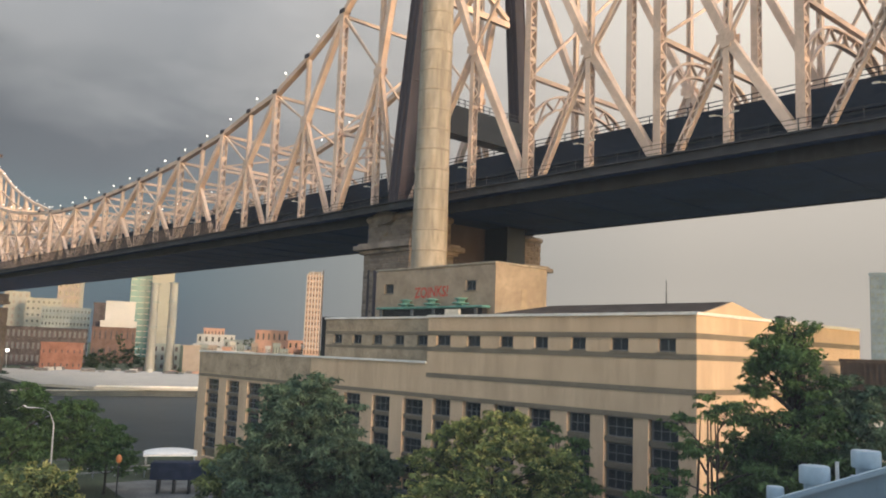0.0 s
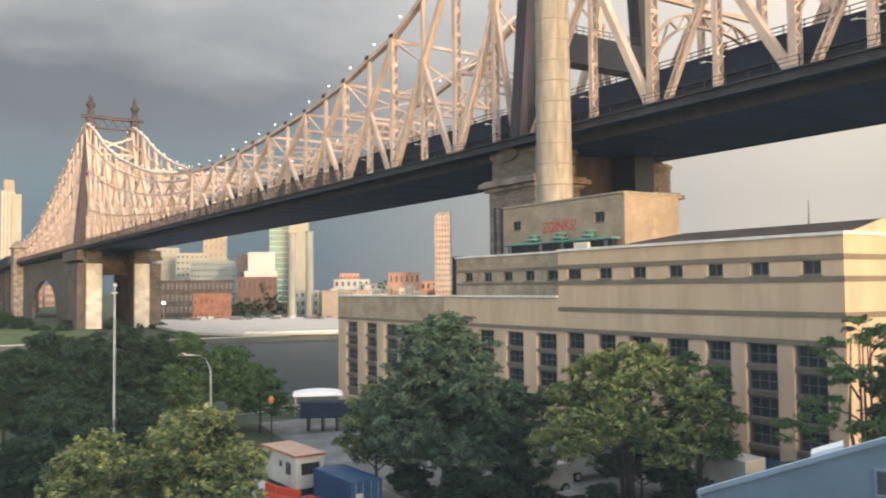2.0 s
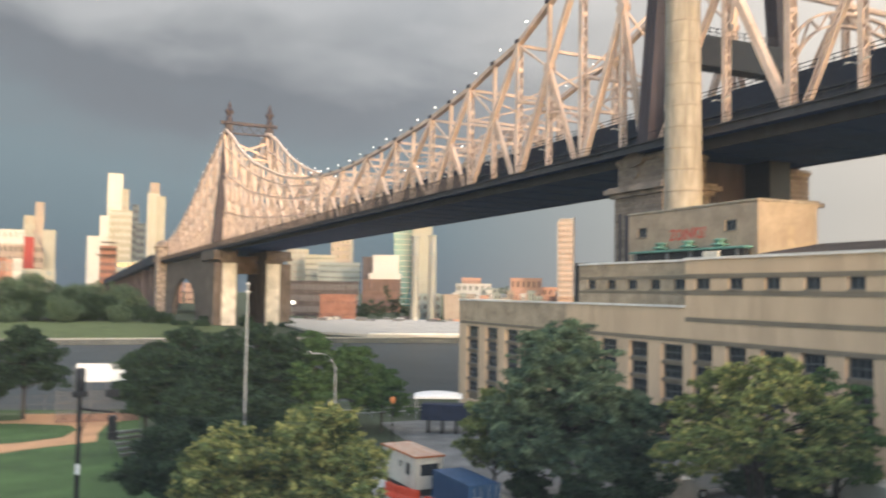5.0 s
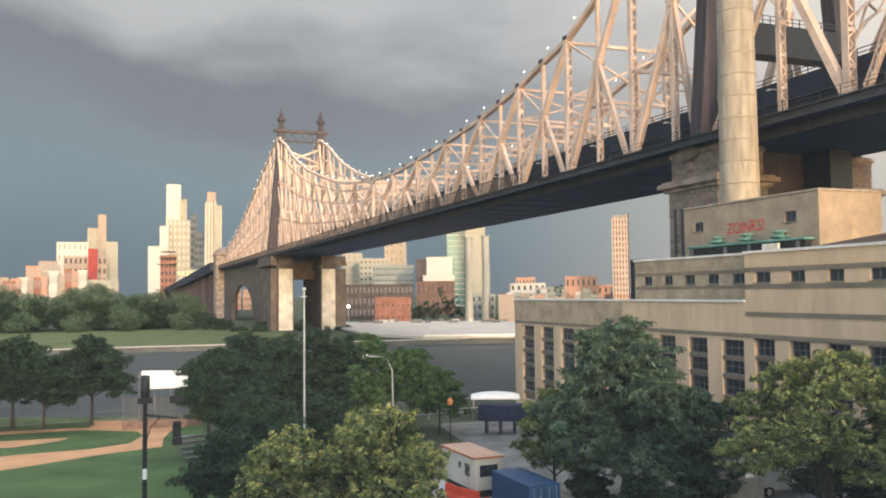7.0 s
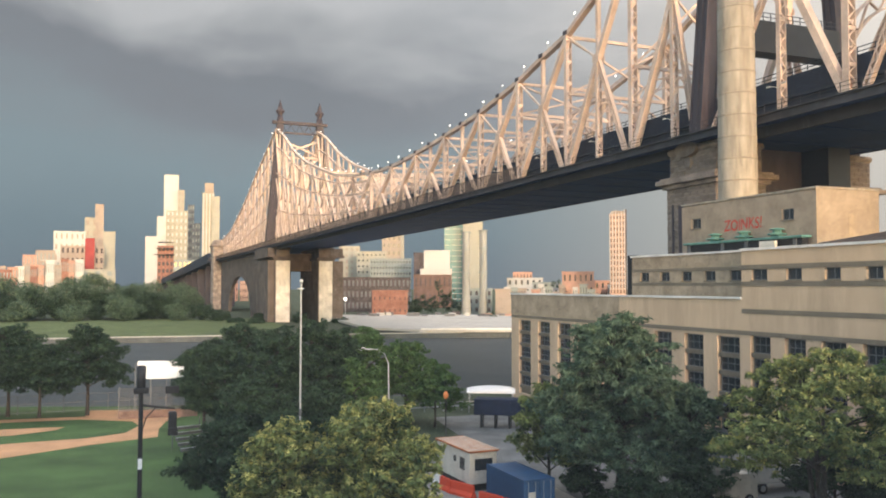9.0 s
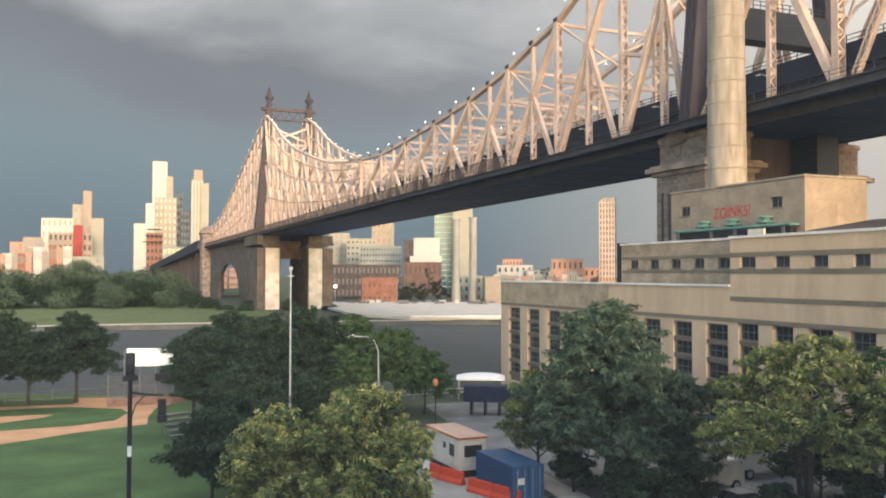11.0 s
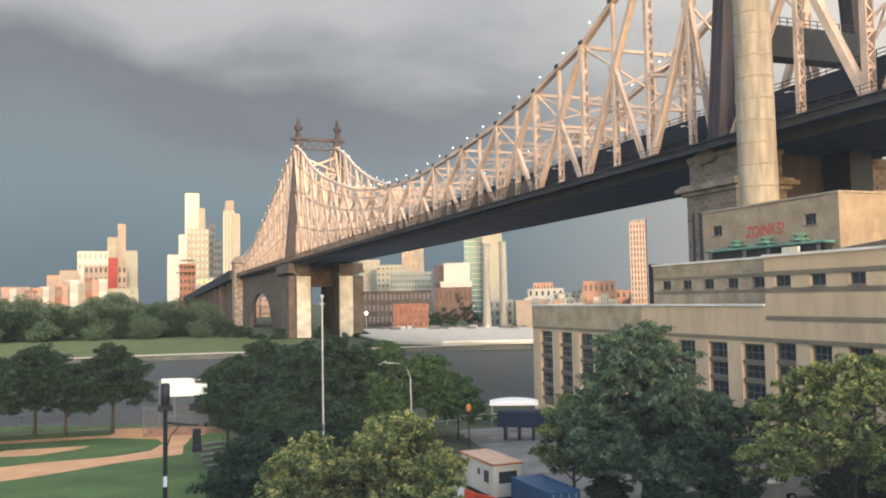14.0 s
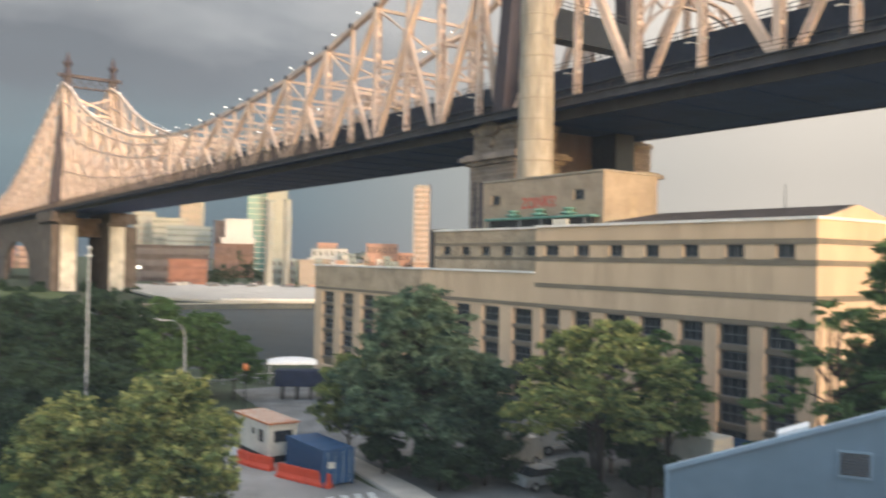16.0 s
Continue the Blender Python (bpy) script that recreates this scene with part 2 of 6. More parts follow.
orange_roof = mat("rusty_orange_roofing", (0.50, 0.17, 0.07), 0.8, var=0.4, scale=0.5, fine=5, bump=0.15)
barrier_red = mat("red_orange_plastic", (0.62, 0.07, 0.03), 0.5, var=0.15, scale=1, fine=4, bump=0.03)
pole_black = mat("black_pole_paint", (0.018, 0.018, 0.02), 0.5, var=0.2, bump=0)
pole_grey = mat("galvanised_pole", (0.42, 0.43, 0.43), 0.45, metal=0.4, var=0.15, bump=0)
tyre_rubber = mat("tyre_rubber", (0.02, 0.02, 0.02), 0.8, var=0.2, bump=0)
car_white = mat("white_car_paint", (0.70, 0.70, 0.70), 0.3, var=0.05, bump=0, spec=0.6)
rust_ribs = mat("brown_ribbed_cladding", (0.062, 0.048, 0.041), 0.8, var=0.4, scale=0.6, fine=4, bump=0.2, streak=True)
brick_orange = mat("orange_brick", (0.418, 0.249, 0.191), 0.9, var=0.2, scale=4, fine=2, bump=0.1)
brick_red = mat("red_brick", (0.267, 0.133, 0.099), 0.9, var=0.25, scale=4, fine=2, bump=0.1)
tower_cream = mat("cream_facade", (0.307, 0.296, 0.249), 0.7, var=0.1, scale=15, fine=0.3, bump=0)
tower_white = mat("white_facade", (0.452, 0.441, 0.418), 0.6, var=0.08, scale=15, fine=0.3, bump=0)
tower_tan = mat("tan_facade", (0.302, 0.249, 0.209), 0.8, var=0.15, scale=12, fine=0.3, bump=0)
tower_mist = mat("pale_blue_curtain_wall", (0.22, 0.27, 0.30), 0.4, var=0.25, scale=6, fine=0.6, bump=0)
tower_peach = mat("peach_brick_facade", (0.487, 0.336, 0.261), 0.8, var=0.2, scale=8, fine=0.4, bump=0)
tower_grey = mat("grey_green_facade", (0.24, 0.27, 0.26), 0.7, var=0.2, scale=12, fine=0.3, bump=0)
tower_glass = mat("teal_curtain_glass", (0.075, 0.20, 0.20), 0.25, var=0.25, scale=10, fine=0.4, bump=0, spec=0.6)
warehouse_dark = mat("dark_brick_warehouse", (0.09, 0.075, 0.075), 0.9, var=0.3, scale=5, fine=0.5, bump=0.1)
white_roof = mat("pale_membrane_roof", (0.47, 0.43, 0.38), 0.8, var=0.12, scale=9, fine=0.5, bump=0.05)
sea_wall = mat("concrete_sea_wall", (0.17, 0.175, 0.17), 0.9, var=0.25, scale=7, fine=0.7, bump=0.2, streak=True)
red_cladding = mat("red_cladding", (0.27, 0.05, 0.045), 0.8, var=0.15, scale=8, fine=0.5, bump=0)
# cloud shade on the far towers is put into this darker tone
tower_shade = mat("grey_shaded_curtain_wall", (0.115, 0.13, 0.145), 0.9, var=0.3, scale=8, fine=0.4, bump=0, spec=0.1)
rust_amber = mat("dull_amber_plastic", (0.40, 0.15, 0.05), 0.5, var=0.15, scale=0.4, fine=5, bump=0)
lamp_white = glow("necklace_lamp", (1.0, 0.96, 0.88), 4.0)
# pane with an added bluish veil that lifts dark tones like window glare
hazed_glass = bpy.data.materials.new("hazed_window_glass")
hazed_glass.use_nodes = True
dn, dl = hazed_glass.node_tree.nodes, hazed_glass.node_tree.links
dn.remove(dn["Principled BSDF"])
clear_pane, haze_film, haze_noise, haze_mix = dn.new("ShaderNodeBsdfTransparent"), dn.new("ShaderNodeBsdfTranslucent"), dn.new("ShaderNodeTexNoise"), dn.new("ShaderNodeMixShader")
haze_film.inputs["Color"].default_value = (0.66, 0.78, 0.92, 1)
haze_noise.inputs["Scale"].default_value, haze_noise.inputs["Detail"].default_value = 5.0, 3.0
haze_amount = dn.new("ShaderNodeMapRange")
haze_amount.inputs[3].default_value, haze_amount.inputs[4].default_value = 0.008, 0.032
dl.new(haze_noise.outputs[0], haze_amount.inputs[0])
dl.new(haze_amount.outputs[0], haze_mix.inputs[0])
dl.new(clear_pane.outputs[0], haze_mix.inputs[1])
dl.new(haze_film.outputs[0], haze_mix.inputs[2])
dl.new(haze_mix.outputs[0], dn["Material Output"].inputs["Surface"])
stair_metal = mat("bleacher_aluminium", (0.42, 0.43, 0.44), 0.4, metal=0.5, var=0.15, bump=0)

# ---- helpers of this place ----
AX = 21.8                                  # the bridge runs 21.8 degrees left of straight ahead
ROT = Matrix.Rotation(radians(90 + AX), 4, "Z")


def S(s, lat, z=0.0):
    """World point from metres along the bridge, metres across towards it, and height."""
    return ROT @ Vector((s, -lat, z))


def polar(az, r, z=0.0):
    return Vector((r * math.sin(radians(az)), r * math.cos(radians(az)), z))


def link_mesh(name, bm, material):
    me = bpy.data.meshes.new(name)
    if isinstance(bm, tuple):
        me.from_pydata(*bm)
    else:
        bm.normal_update()
        bm.to_mesh(me)
        bm.free()
    for m in (material if isinstance(material, (list, tuple)) else [material]):
        me.materials.append(m)
    return me


def thing(name, m, label, category, group="", kind=""):
    ob = new(name)
    ob.empty_display_size = 0.5
    ob.matrix_world = m
    return tagged(ob, label, category, group, kind)


def part(name, bm, material, parent, label="", m=None):
    me = bm if isinstance(bm, bpy.types.Mesh) else link_mesh(name, bm, material)
    ob = new(name, me)
    ob.parent = parent
    if m is not None:
        ob.matrix_local = m
    return tagged(ob, label)


def solid(name, bm, material, m, label, category, group="", kind=""):
    ob = new(name, link_mesh(name, bm, material))
    ob.matrix_world = m
    return tagged(ob, label, category, group, kind)


BOX_F = ((0, 3, 2, 1), (4, 5, 6, 7), (0, 1, 5, 4), (1, 2, 6, 5), (2, 3, 7, 6), (3, 0, 4, 7))


def box(bm, x0, x1, y0, y1, z0, z1, mi=0, m=None):
    co = ((x0, y0, z0), (x1, y0, z0), (x1, y1, z0), (x0, y1, z0), (x0, y0, z1), (x1, y0, z1), (x1, y1, z1), (x0, y1, z1))
    vs = [bm.verts.new(m @ Vector(c) if m else c) for c in co]
    for fc in BOX_F:
        bm.faces.new([vs[i] for i in fc]).material_index = mi
    return vs


def boxes(*lst):
    bm = bmesh.new()
    for b in lst:
        box(bm, *b)
    return bm


def chamfer_box(x0, x1, y0, y1, z0, z1, w=0.04, seg=1):
    bm = boxes((x0, x1, y0, y1, z0, z1))
    bmesh.ops.bevel(bm, geom=bm.edges[:], offset=w, segments=seg, affect="EDGES")
    return bm


def bar(bm, a, b, w, d, side=(0, 1, 0), mi=0):
    """A square bar from a to b, w wide across and d deep along side."""
    a, b = Vector(a), Vector(b)
    ax = (b - a).normalized()
    dv = Vector(side)
    dv = (dv - ax * dv.dot(ax)).normalized()
    wv = ax.cross(dv)
    vs = [bm.verts.new(p + wv * (i * w / 2) + dv * (j * d / 2)) for p in (a, b) for i, j in ((-1, -1), (1, -1), (1, 1), (-1, 1))]
    for fc in BOX_F:
        bm.faces.new([vs[i] for i in fc]).material_index = mi


def tube(bm, pts, radii, seg=8, cap=True, mi=0):
    rings = []
    for i, p in enumerate(pts):
        p = Vector(p)
        d = (Vector(pts[min(i + 1, len(pts) - 1)]) - Vector(pts[max(i - 1, 0)])).normalized()
        e = d.orthogonal().normalized() if abs(d.z) < 0.99 else Vector((1, 0, 0))
        e = (e - d * e.dot(d)).normalized()
        g = d.cross(e)
        rings.append([bm.verts.new(p + (e * math.cos(k * math.tau / seg) + g * math.sin(k * math.tau / seg)) * radii[i]) for k in range(seg)])
    for a, b in zip(rings, rings[1:]):
        for k in range(seg):
            f = bm.faces.new((a[k], a[(k + 1) % seg], b[(k + 1) % seg], b[k]))
            f.material_index, f.smooth = mi, True
    if cap:
        for ring in (rings[0][::-1], rings[-1]):
            bm.faces.new([bm.verts.new(v.co) for v in ring]).material_index = mi


def prism(bm, outline, z0, z1, mi=0):
    """Upright prism over a counter-clockwise outline of x, y."""
    lo = [bm.verts.new((x, y, z0)) for x, y in outline]
    hi = [bm.verts.new((x, y, z1)) for x, y in outline]
    n = len(outline)
    bm.faces.new(lo[::-1]).material_index = mi
    bm.faces.new(hi).material_index = mi
    for i in range(n):
        bm.faces.new((lo[i], lo[(i + 1) % n], hi[(i + 1) % n], hi[i])).material_index = mi


def flat(outline, z):
    bm = bmesh.new()
    f = bm.faces.new([bm.verts.new((x, y, z)) for x, y in outline])
    bm.normal_update()
    if f.normal.z < 0:
        f.normal_flip()
    bmesh.ops.triangulate(bm, faces=bm.faces[:])
    return bm


def sheet(name, outline, z, material, label, category, m=None, thick=0.0):
    bm = flat(outline, z)
    if thick:
        bm2 = bmesh.new()
        area = sum(a[0] * b[1] - b[0] * a[1] for a, b in zip(outline, outline[1:] + outline[:1]))
        prism(bm2, outline if area > 0 else outline[::-1], z - thick, z)
        bm.free()
        bm = bm2
    return solid(name, bm, material, m or Matrix(), label, category, kind="structure")

# ---- ground, river, far bank ----
WATER = -0.7
sheet("ground", [(-900, 1500), (124, 1500), (122, 260), (119, 40), (121, 5), (118, -40), (121, -130), (124, -1500), (-900, -1500)],
      0.0, wild, "dark rough island ground beside the river", "ground", ROT, 4.0)
sheet("water", [(100, 4000), (300, 4000), (300, -4000), (100, -4000)], WATER, water_mat, "grey choppy river water under cloud", "river", ROT)
sheet("far_ground", [(270, 4400), (268, 0), (263, -60), (256, -120), (250, -200), (245, -4400), (4600, -4400), (4600, 4400)],
      0.6, wild, "low far bank of the river", "ground", ROT, 5.0)

# roads of the crossing and the street that runs towards the river
sheet("road", [(-40, 12), (60, 12), (60, 46.2), (13.5, 43.2), (10.9, 45), (11.2, 52), (9.3, 57), (2.5, 74), (-7, 98), (-14, 96), (-6.5, 76), (-2.4, 55), (-2.2, 48), (-3.4, 44.4), (-6.6, 41.6), (-40, 33)],
      0.02, asphalt, "worn grey asphalt road with patches", "road", None, 0.03)
sheet("pavement", [(11.2, 52.2), (10.9, 45.1), (11.4, 44.1), (13.6, 43.4), (20, 44.9), (60, 46.5), (60, 48), (21, 47.4), (13.2, 51.6), (11.6, 58), (7.2, 71), (5.8, 71), (9.5, 57.2)],
      0.14, concrete, "pale concrete pavement round the street corner", "pavement", None, 0.15)
sheet("pavement_2", [(-2.6, 48), (-2.8, 55), (-7, 76), (-14.6, 96), (-17.6, 95), (-9.8, 75), (-5.6, 55), (-5.4, 50), (-7.6, 46), (-40, 37), (-40, 33.2), (-6.8, 41.8), (-3.7, 44.7)],
      0.14, concrete, "concrete pavement along the park side", "pavement", None, 0.15)
sheet("yard", [(11.7, 58.1), (13.3, 51.7), (21.1, 47.5), (46, 48.2), (30, 90), (12, 110), (-2, 104), (5.9, 71.2), (7.3, 71.2)],
      0.03, yard_asphalt, "parking yard before the steam plant", "yard", None, 0.03)
# kerb stones
kerb = thing("kerb", Matrix(), "pale stone kerb round the street corner", "kerb", kind="structure")
kerb_line = [(20, 44.75), (13.6, 43.2), (11.2, 43.9), (10.75, 45), (11.05, 52.2), (9.3, 57.2), (5.8, 71)]
kerb_line2 = [(-40, 33.0), (-6.6, 41.6), (-3.5, 44.5), (-2.4, 48), (-2.6, 55), (-6.8, 76)]
for line in (kerb_line, kerb_line2):
    for a, b in zip(line, line[1:]):
        a, b = Vector(a), Vector(b)
        n = max(1, round((b - a).length / 2.0))
        for i in range(n):
            p, q = a.lerp(b, (i + 0.01) / n), a.lerp(b, (i + 0.99) / n)
            bm = bmesh.new()
            bar(bm, (*p, 0.085), (*q, 0.085), 0.2, 0.17, (0, 0, 1))
            part("kerb_stone", bm, kerb_stone, kerb)
# zebra crossing
cross = thing("zebra_crossing", Matrix(), "worn white zebra crossing on the asphalt", "crossing", kind="structure")
for i in range(12):
    x = -2.0 + i * 0.93
    bm = bmesh.new()
    prism(bm, [(x, 51.4 + 0.22 * i), (x + 0.5, 51.5 + 0.22 * i), (x + 0.25, 54.9 + 0.24 * i), (x - 0.25, 54.8 + 0.24 * i)], 0.021, 0.027)
    part("stripe", bm, paint_white, cross)
arrow = thing("road_marking", Matrix.Translation((4.2, 48.2, 0)), "worn white turn arrows on the asphalt", "road marking", kind="structure")
for i, (x, w) in enumerate(((-3.0, 1.6), (1.2, 1.9))):
    part("arrow", boxes((x, x + w, -0.15, 0.15, 0.022, 0.027), (x + w - 0.15, x + w + 0.25, -0.45, 0.45, 0.022, 0.0265)), paint_white, arrow)

# iron covers let into the road
for x, y in ((3.4, 46.2), (-0.8, 43.0), (9.2, 49.0)):
    bm = bmesh.new()
    tube(bm, [(0, 0, 0.0), (0, 0, 0.008)], [0.36, 0.36], 18)
    solid("manhole_cover", bm, frame_metal, Matrix.Translation((x, y, 0.021)), "dark round iron manhole cover in asphalt", "manhole cover", "manhole covers")

# ball field
sheet("lawn", [(-12, 41), (-8, 47.5), (-10.5, 55), (-12.5, 75), (-24, 83), (-33, 113), (-62, 112), (-95, 100), (-95, 30), (-40, 38)], 0.05, turf, "green mown ball field grass", "lawn", None, 0.06)
sheet("infield", [(-31.0, 90.0), (-36, 85.5), (-41.1, 79.2), (-52, 70), (-58, 76), (-44.5, 85.9), (-38.2, 88.9), (-35.3, 92.2), (-35.6, 97), (-37.5, 100.2), (-44.4, 101.6), (-58, 97), (-59, 99.2), (-44.6, 103.6), (-46.5, 108.6), (-35.6, 110), (-32.6, 105.5), (-33.6, 100.5), (-32.6, 95)],
      0.075, infield, "bare orange dirt of the ball field's base paths", "infield", None, 0.02)
sheet("mound", [(-47, 90.3), (-43.8, 94.0), (-43.7, 96.0), (-45.5, 95.6), (-52, 93.5), (-54, 89)], 0.075, infield, "orange dirt patch in the infield grass", "infield", None, 0.02)

# ---- the cantilever bridge ----
NEAR, FAR = -68.5, -87.7
TW1, TW2 = 85.6, 386.0
base = Vector((TW1, -78.0, 0.0))
BM = Matrix.Translation(-base)
bridge = thing("bridge", ROT @ Matrix.Translation(base), "cream steel cantilever truss bridge with dark decks over a river", "bridge")

TOPS = [(-60, 49), (0, 55), (17, 56), (31.7, 58), (45.9, 61), (63.1, 66), (72.3, 70), (80, 76), (85.6, 84), (92, 73.5), (101.4, 65.3), (110, 61), (119.2, 57.2), (128, 55.5), (137, 53.5), (145.5, 52.3), (154.4, 51.1),
        (172, 49.7), (190, 48.7), (210, 47.9), (228, 48.4), (250, 50.2), (264, 51.8), (277, 54), (293, 57.5), (322, 64.4), (344, 71.7), (369, 83), (386, 88.5),
        (410, 82), (449, 72.6), (480, 64), (539, 51.4), (600, 46), (640, 44)]


def ztop(s):
    for (a, za), (b, zb) in zip(TOPS, TOPS[1:]):
        if a <= s <= b:
            return za + (zb - za) * (s - a) / (b - a)
    return TOPS[-1][1]


ZB = 34.6                                  # bottom of the truss, behind the fascia
MAJOR = [-13.0, 2.0, 17.0, 31.7, 45.9, 63.1, TW1, 100.9, 119.3, 137.0, 154.4]
while MAJOR[-1] < 372:
    MAJOR.append(MAJOR[-1] + 19.3)
MAJOR[-1] = TW2
while MAJOR[-1] < 600:
    MAJOR.append(MAJOR[-1] + 20)
SUBS = {(63.1, TW1): 72.3, (45.9, 63.1): 54.5, (31.7, 45.9): 38.6, (TW1, 100.9): 91.4, (100.9, 119.3): 110.0, (119.3, 137.0): 127.8, (137.0, 154.4): 145.4}


def laced(bm, a, b, w, d, pitch=0.9, fine=True):
    """Built-up steel member: two solid plates with zigzag lacing between them."""
    a, b = Vector(a), Vector(b)
    ax = (b - a).normalized()
    yv = Vector((0, 1, 0))
    wv = ax.cross(yv).normalized()
    for sgn in (-1, 1):
        bar(bm, a + yv * (sgn * d / 2), b + yv * (sgn * d / 2), w, 0.09)
    n = max(2, int((b - a).length / pitch))
    for sgn in (-1, 1):
        o = wv * (sgn * w * 0.44)
        if not fine:
            bar(bm, a + o, b + o, 0.06, d * 0.5)
            continue
        for i in range(n):
            p, q = a.lerp(b, i / n), a.lerp(b, (i + 1) / n)
            k = 1 if i % 2 else -1
            bar(bm, p + o + yv * (k * d / 2), q + o - yv * (k * d / 2), 0.05, 0.16)
        for i in range(0, n + 1, 4):
            p = a.lerp(b, i / n)
            bar(bm, p + o - ax * 0.2, p + o + ax * 0.2, 0.06, d)


def ladder(bm, a, b, w, d, pitch=0.8):
    """Light laced strut with the lacing on its broad faces."""
    a, b = Vector(a), Vector(b)
    ax = (b - a).normalized()
    yv = Vector((0, 1, 0))
    wv = ax.cross(yv).normalized()
    for sgn in (-1, 1):
        bar(bm, a + wv * (sgn * w / 2), b + wv * (sgn * w / 2), 0.16, d)
    n = max(2, int((b - a).length / pitch))
    for side in (-1, 1):
        for i in range(n):
            k = 1 if i % 2 else -1
            bar(bm, a.lerp(b, i / n) + wv * (k * w / 2) + yv * (side * d * 0.46), a.lerp(b, (i + 1) / n) - wv * (k * w / 2) + yv * (side * d * 0.46), 0.14, 0.05)


def gusset(bm, s, y, z, r=0.9):
    for sgn in (-1, 1):
        yy = y + sgn * 0.5
        box(bm, s - r * 0.55, s + r * 0.55, yy - 0.05, yy + 0.05, z - r, z + r)
        box(bm, s - r, s + r, yy - 0.04, yy + 0.04, z - r * 0.5, z + r * 0.5)


for y, tname in ((NEAR, "near"), (FAR, "far")):
    chord = bmesh.new()
    xs = sorted(set([m for m in MAJOR] + [SUBS.get((a, b), (a + b) / 2) for a, b in zip(MAJOR, MAJOR[1:])]))
    xs = [x for i, x in enumerate(xs) if i == 0 or x - xs[i - 1] > 4.0]
    for a, b in zip(xs, xs[1:]):
        bar(chord, (a, y, ztop(a)), (b, y, ztop(b)), 0.75, 0.95)
    bar(chord, (-13, y, ZB), (640, y, ZB), 0.9, 0.9)
    truss = part("truss", chord, cream_steel, bridge, "cream painted steel truss with laced posts and diagonals", BM)
    far_stuff = bmesh.new()
    for i, (a, b) in enumerate(zip(MAJOR, MAJOR[1:])):
        toward_left = (TW1 <= a < 236) or (a >= TW2)       # diagonals fall away from the towers
        hi, lo = (a, b) if toward_left else (b, a)
        sm = SUBS.get((a, b), (a + b) / 2)
        zm = {(63.1, TW1): 53.0, (45.9, 63.1): 48.4, (31.7, 45.9): 45.5, (17.0, 31.7): 45.3, (TW1, 100.9): 54.6}.get((a, b), (ztop(hi) + ZB) / 2 + 0.6)
        close = b < 215 if tname == "near" else b < 160
        jobs = []
        if lo not in (TW1, TW2):
            jobs.append(("post", "laced", (lo, y, ZB), (lo, y, ztop(lo)), 0.85, 0.95))
        jobs.append(("hanger", "laced", (sm, y, ZB), (sm, y, zm), 0.62, 0.8))
        jobs.append(("sub_post", "ladder", (sm, y, zm), (sm, y, ztop(sm)), 0.45, 0.6))
        jobs.append(("diagonal", "bar", (hi, y, ztop(hi) - 0.3), (sm, y, zm), 0.85, 0.9))
        jobs.append(("diagonal", "bar", (sm, y, zm), (lo, y, ZB), 0.85, 0.9))
        jobs.append(("sub_strut", "ladder", (sm, y, zm), (hi + (1.5 if lo > hi else -1.5), y, ZB), 0.6, 0.6))
        jobs.append(("sub_tie", "bar", (sm, y, zm), (lo, y, ztop(lo) - 0.3), 0.28, 0.3))
        if a > 215:
            zl = [ZB + (ztop(hi) - ZB) * k for k in (0.3, 0.62, 0.85)]
            zr = [ZB + (ztop(lo) - ZB) * k for k in (0.3, 0.62, 0.85)]
            for k in range(3):
                jobs.append(("sub_tie", "bar", (hi, y, zl[k]), (lo, y, zr[k]), 0.5, 0.5))
            for k, (u, v) in enumerate(((0, 0.3), (0.3, 0.62), (0.62, 0.85))):
                jobs.append(("sub_tie", "bar", (hi, y, ZB + (ztop(hi) - ZB) * v), (sm, y, ZB + (ztop(sm) - ZB) * u), 0.4, 0.5))
                jobs.append(("sub_tie", "bar", (sm, y, ZB + (ztop(sm) - ZB) * u), (lo, y, ZB + (ztop(lo) - ZB) * v), 0.4, 0.5))
        for nm, how, p, q, w, d in jobs:
            bm = bmesh.new() if close else far_stuff
            if how == "laced":
                laced(bm, p, q, w, d, fine=close)
            elif how == "ladder" and close:
                ladder(bm, p, q, w, d)
            else:
                bar(bm, p, q, w, d)
            if close:
                part(nm, bm, cream_steel, truss)
        if close:
            bm = bmesh.new()
            gusset(bm, sm, y, zm)
            part("gusset", bm, cream_steel, truss)
    rest = part("truss_bracing", far_stuff, cream_steel, truss)
    tagged(rest, kind="stuff")

# dark bearing caps where the posts meet the top chord
cap_mesh = link_mesh("joint_cap", boxes((-0.6, 0.6, -0.62, 0.62, -0.1, 0.55)), tower_steel)
for s in [m for m in MAJOR if TW1 < m < 240] + [SUBS.get((a, b), (a + b) / 2) for a, b in zip(MAJOR, MAJOR[1:]) if TW1 <= a < 240]:
    part("joint_cap", cap_mesh, None, bridge, "dark joint cap", BM @ Matrix.Translation((s, NEAR, ztop(s) + 0.1)))

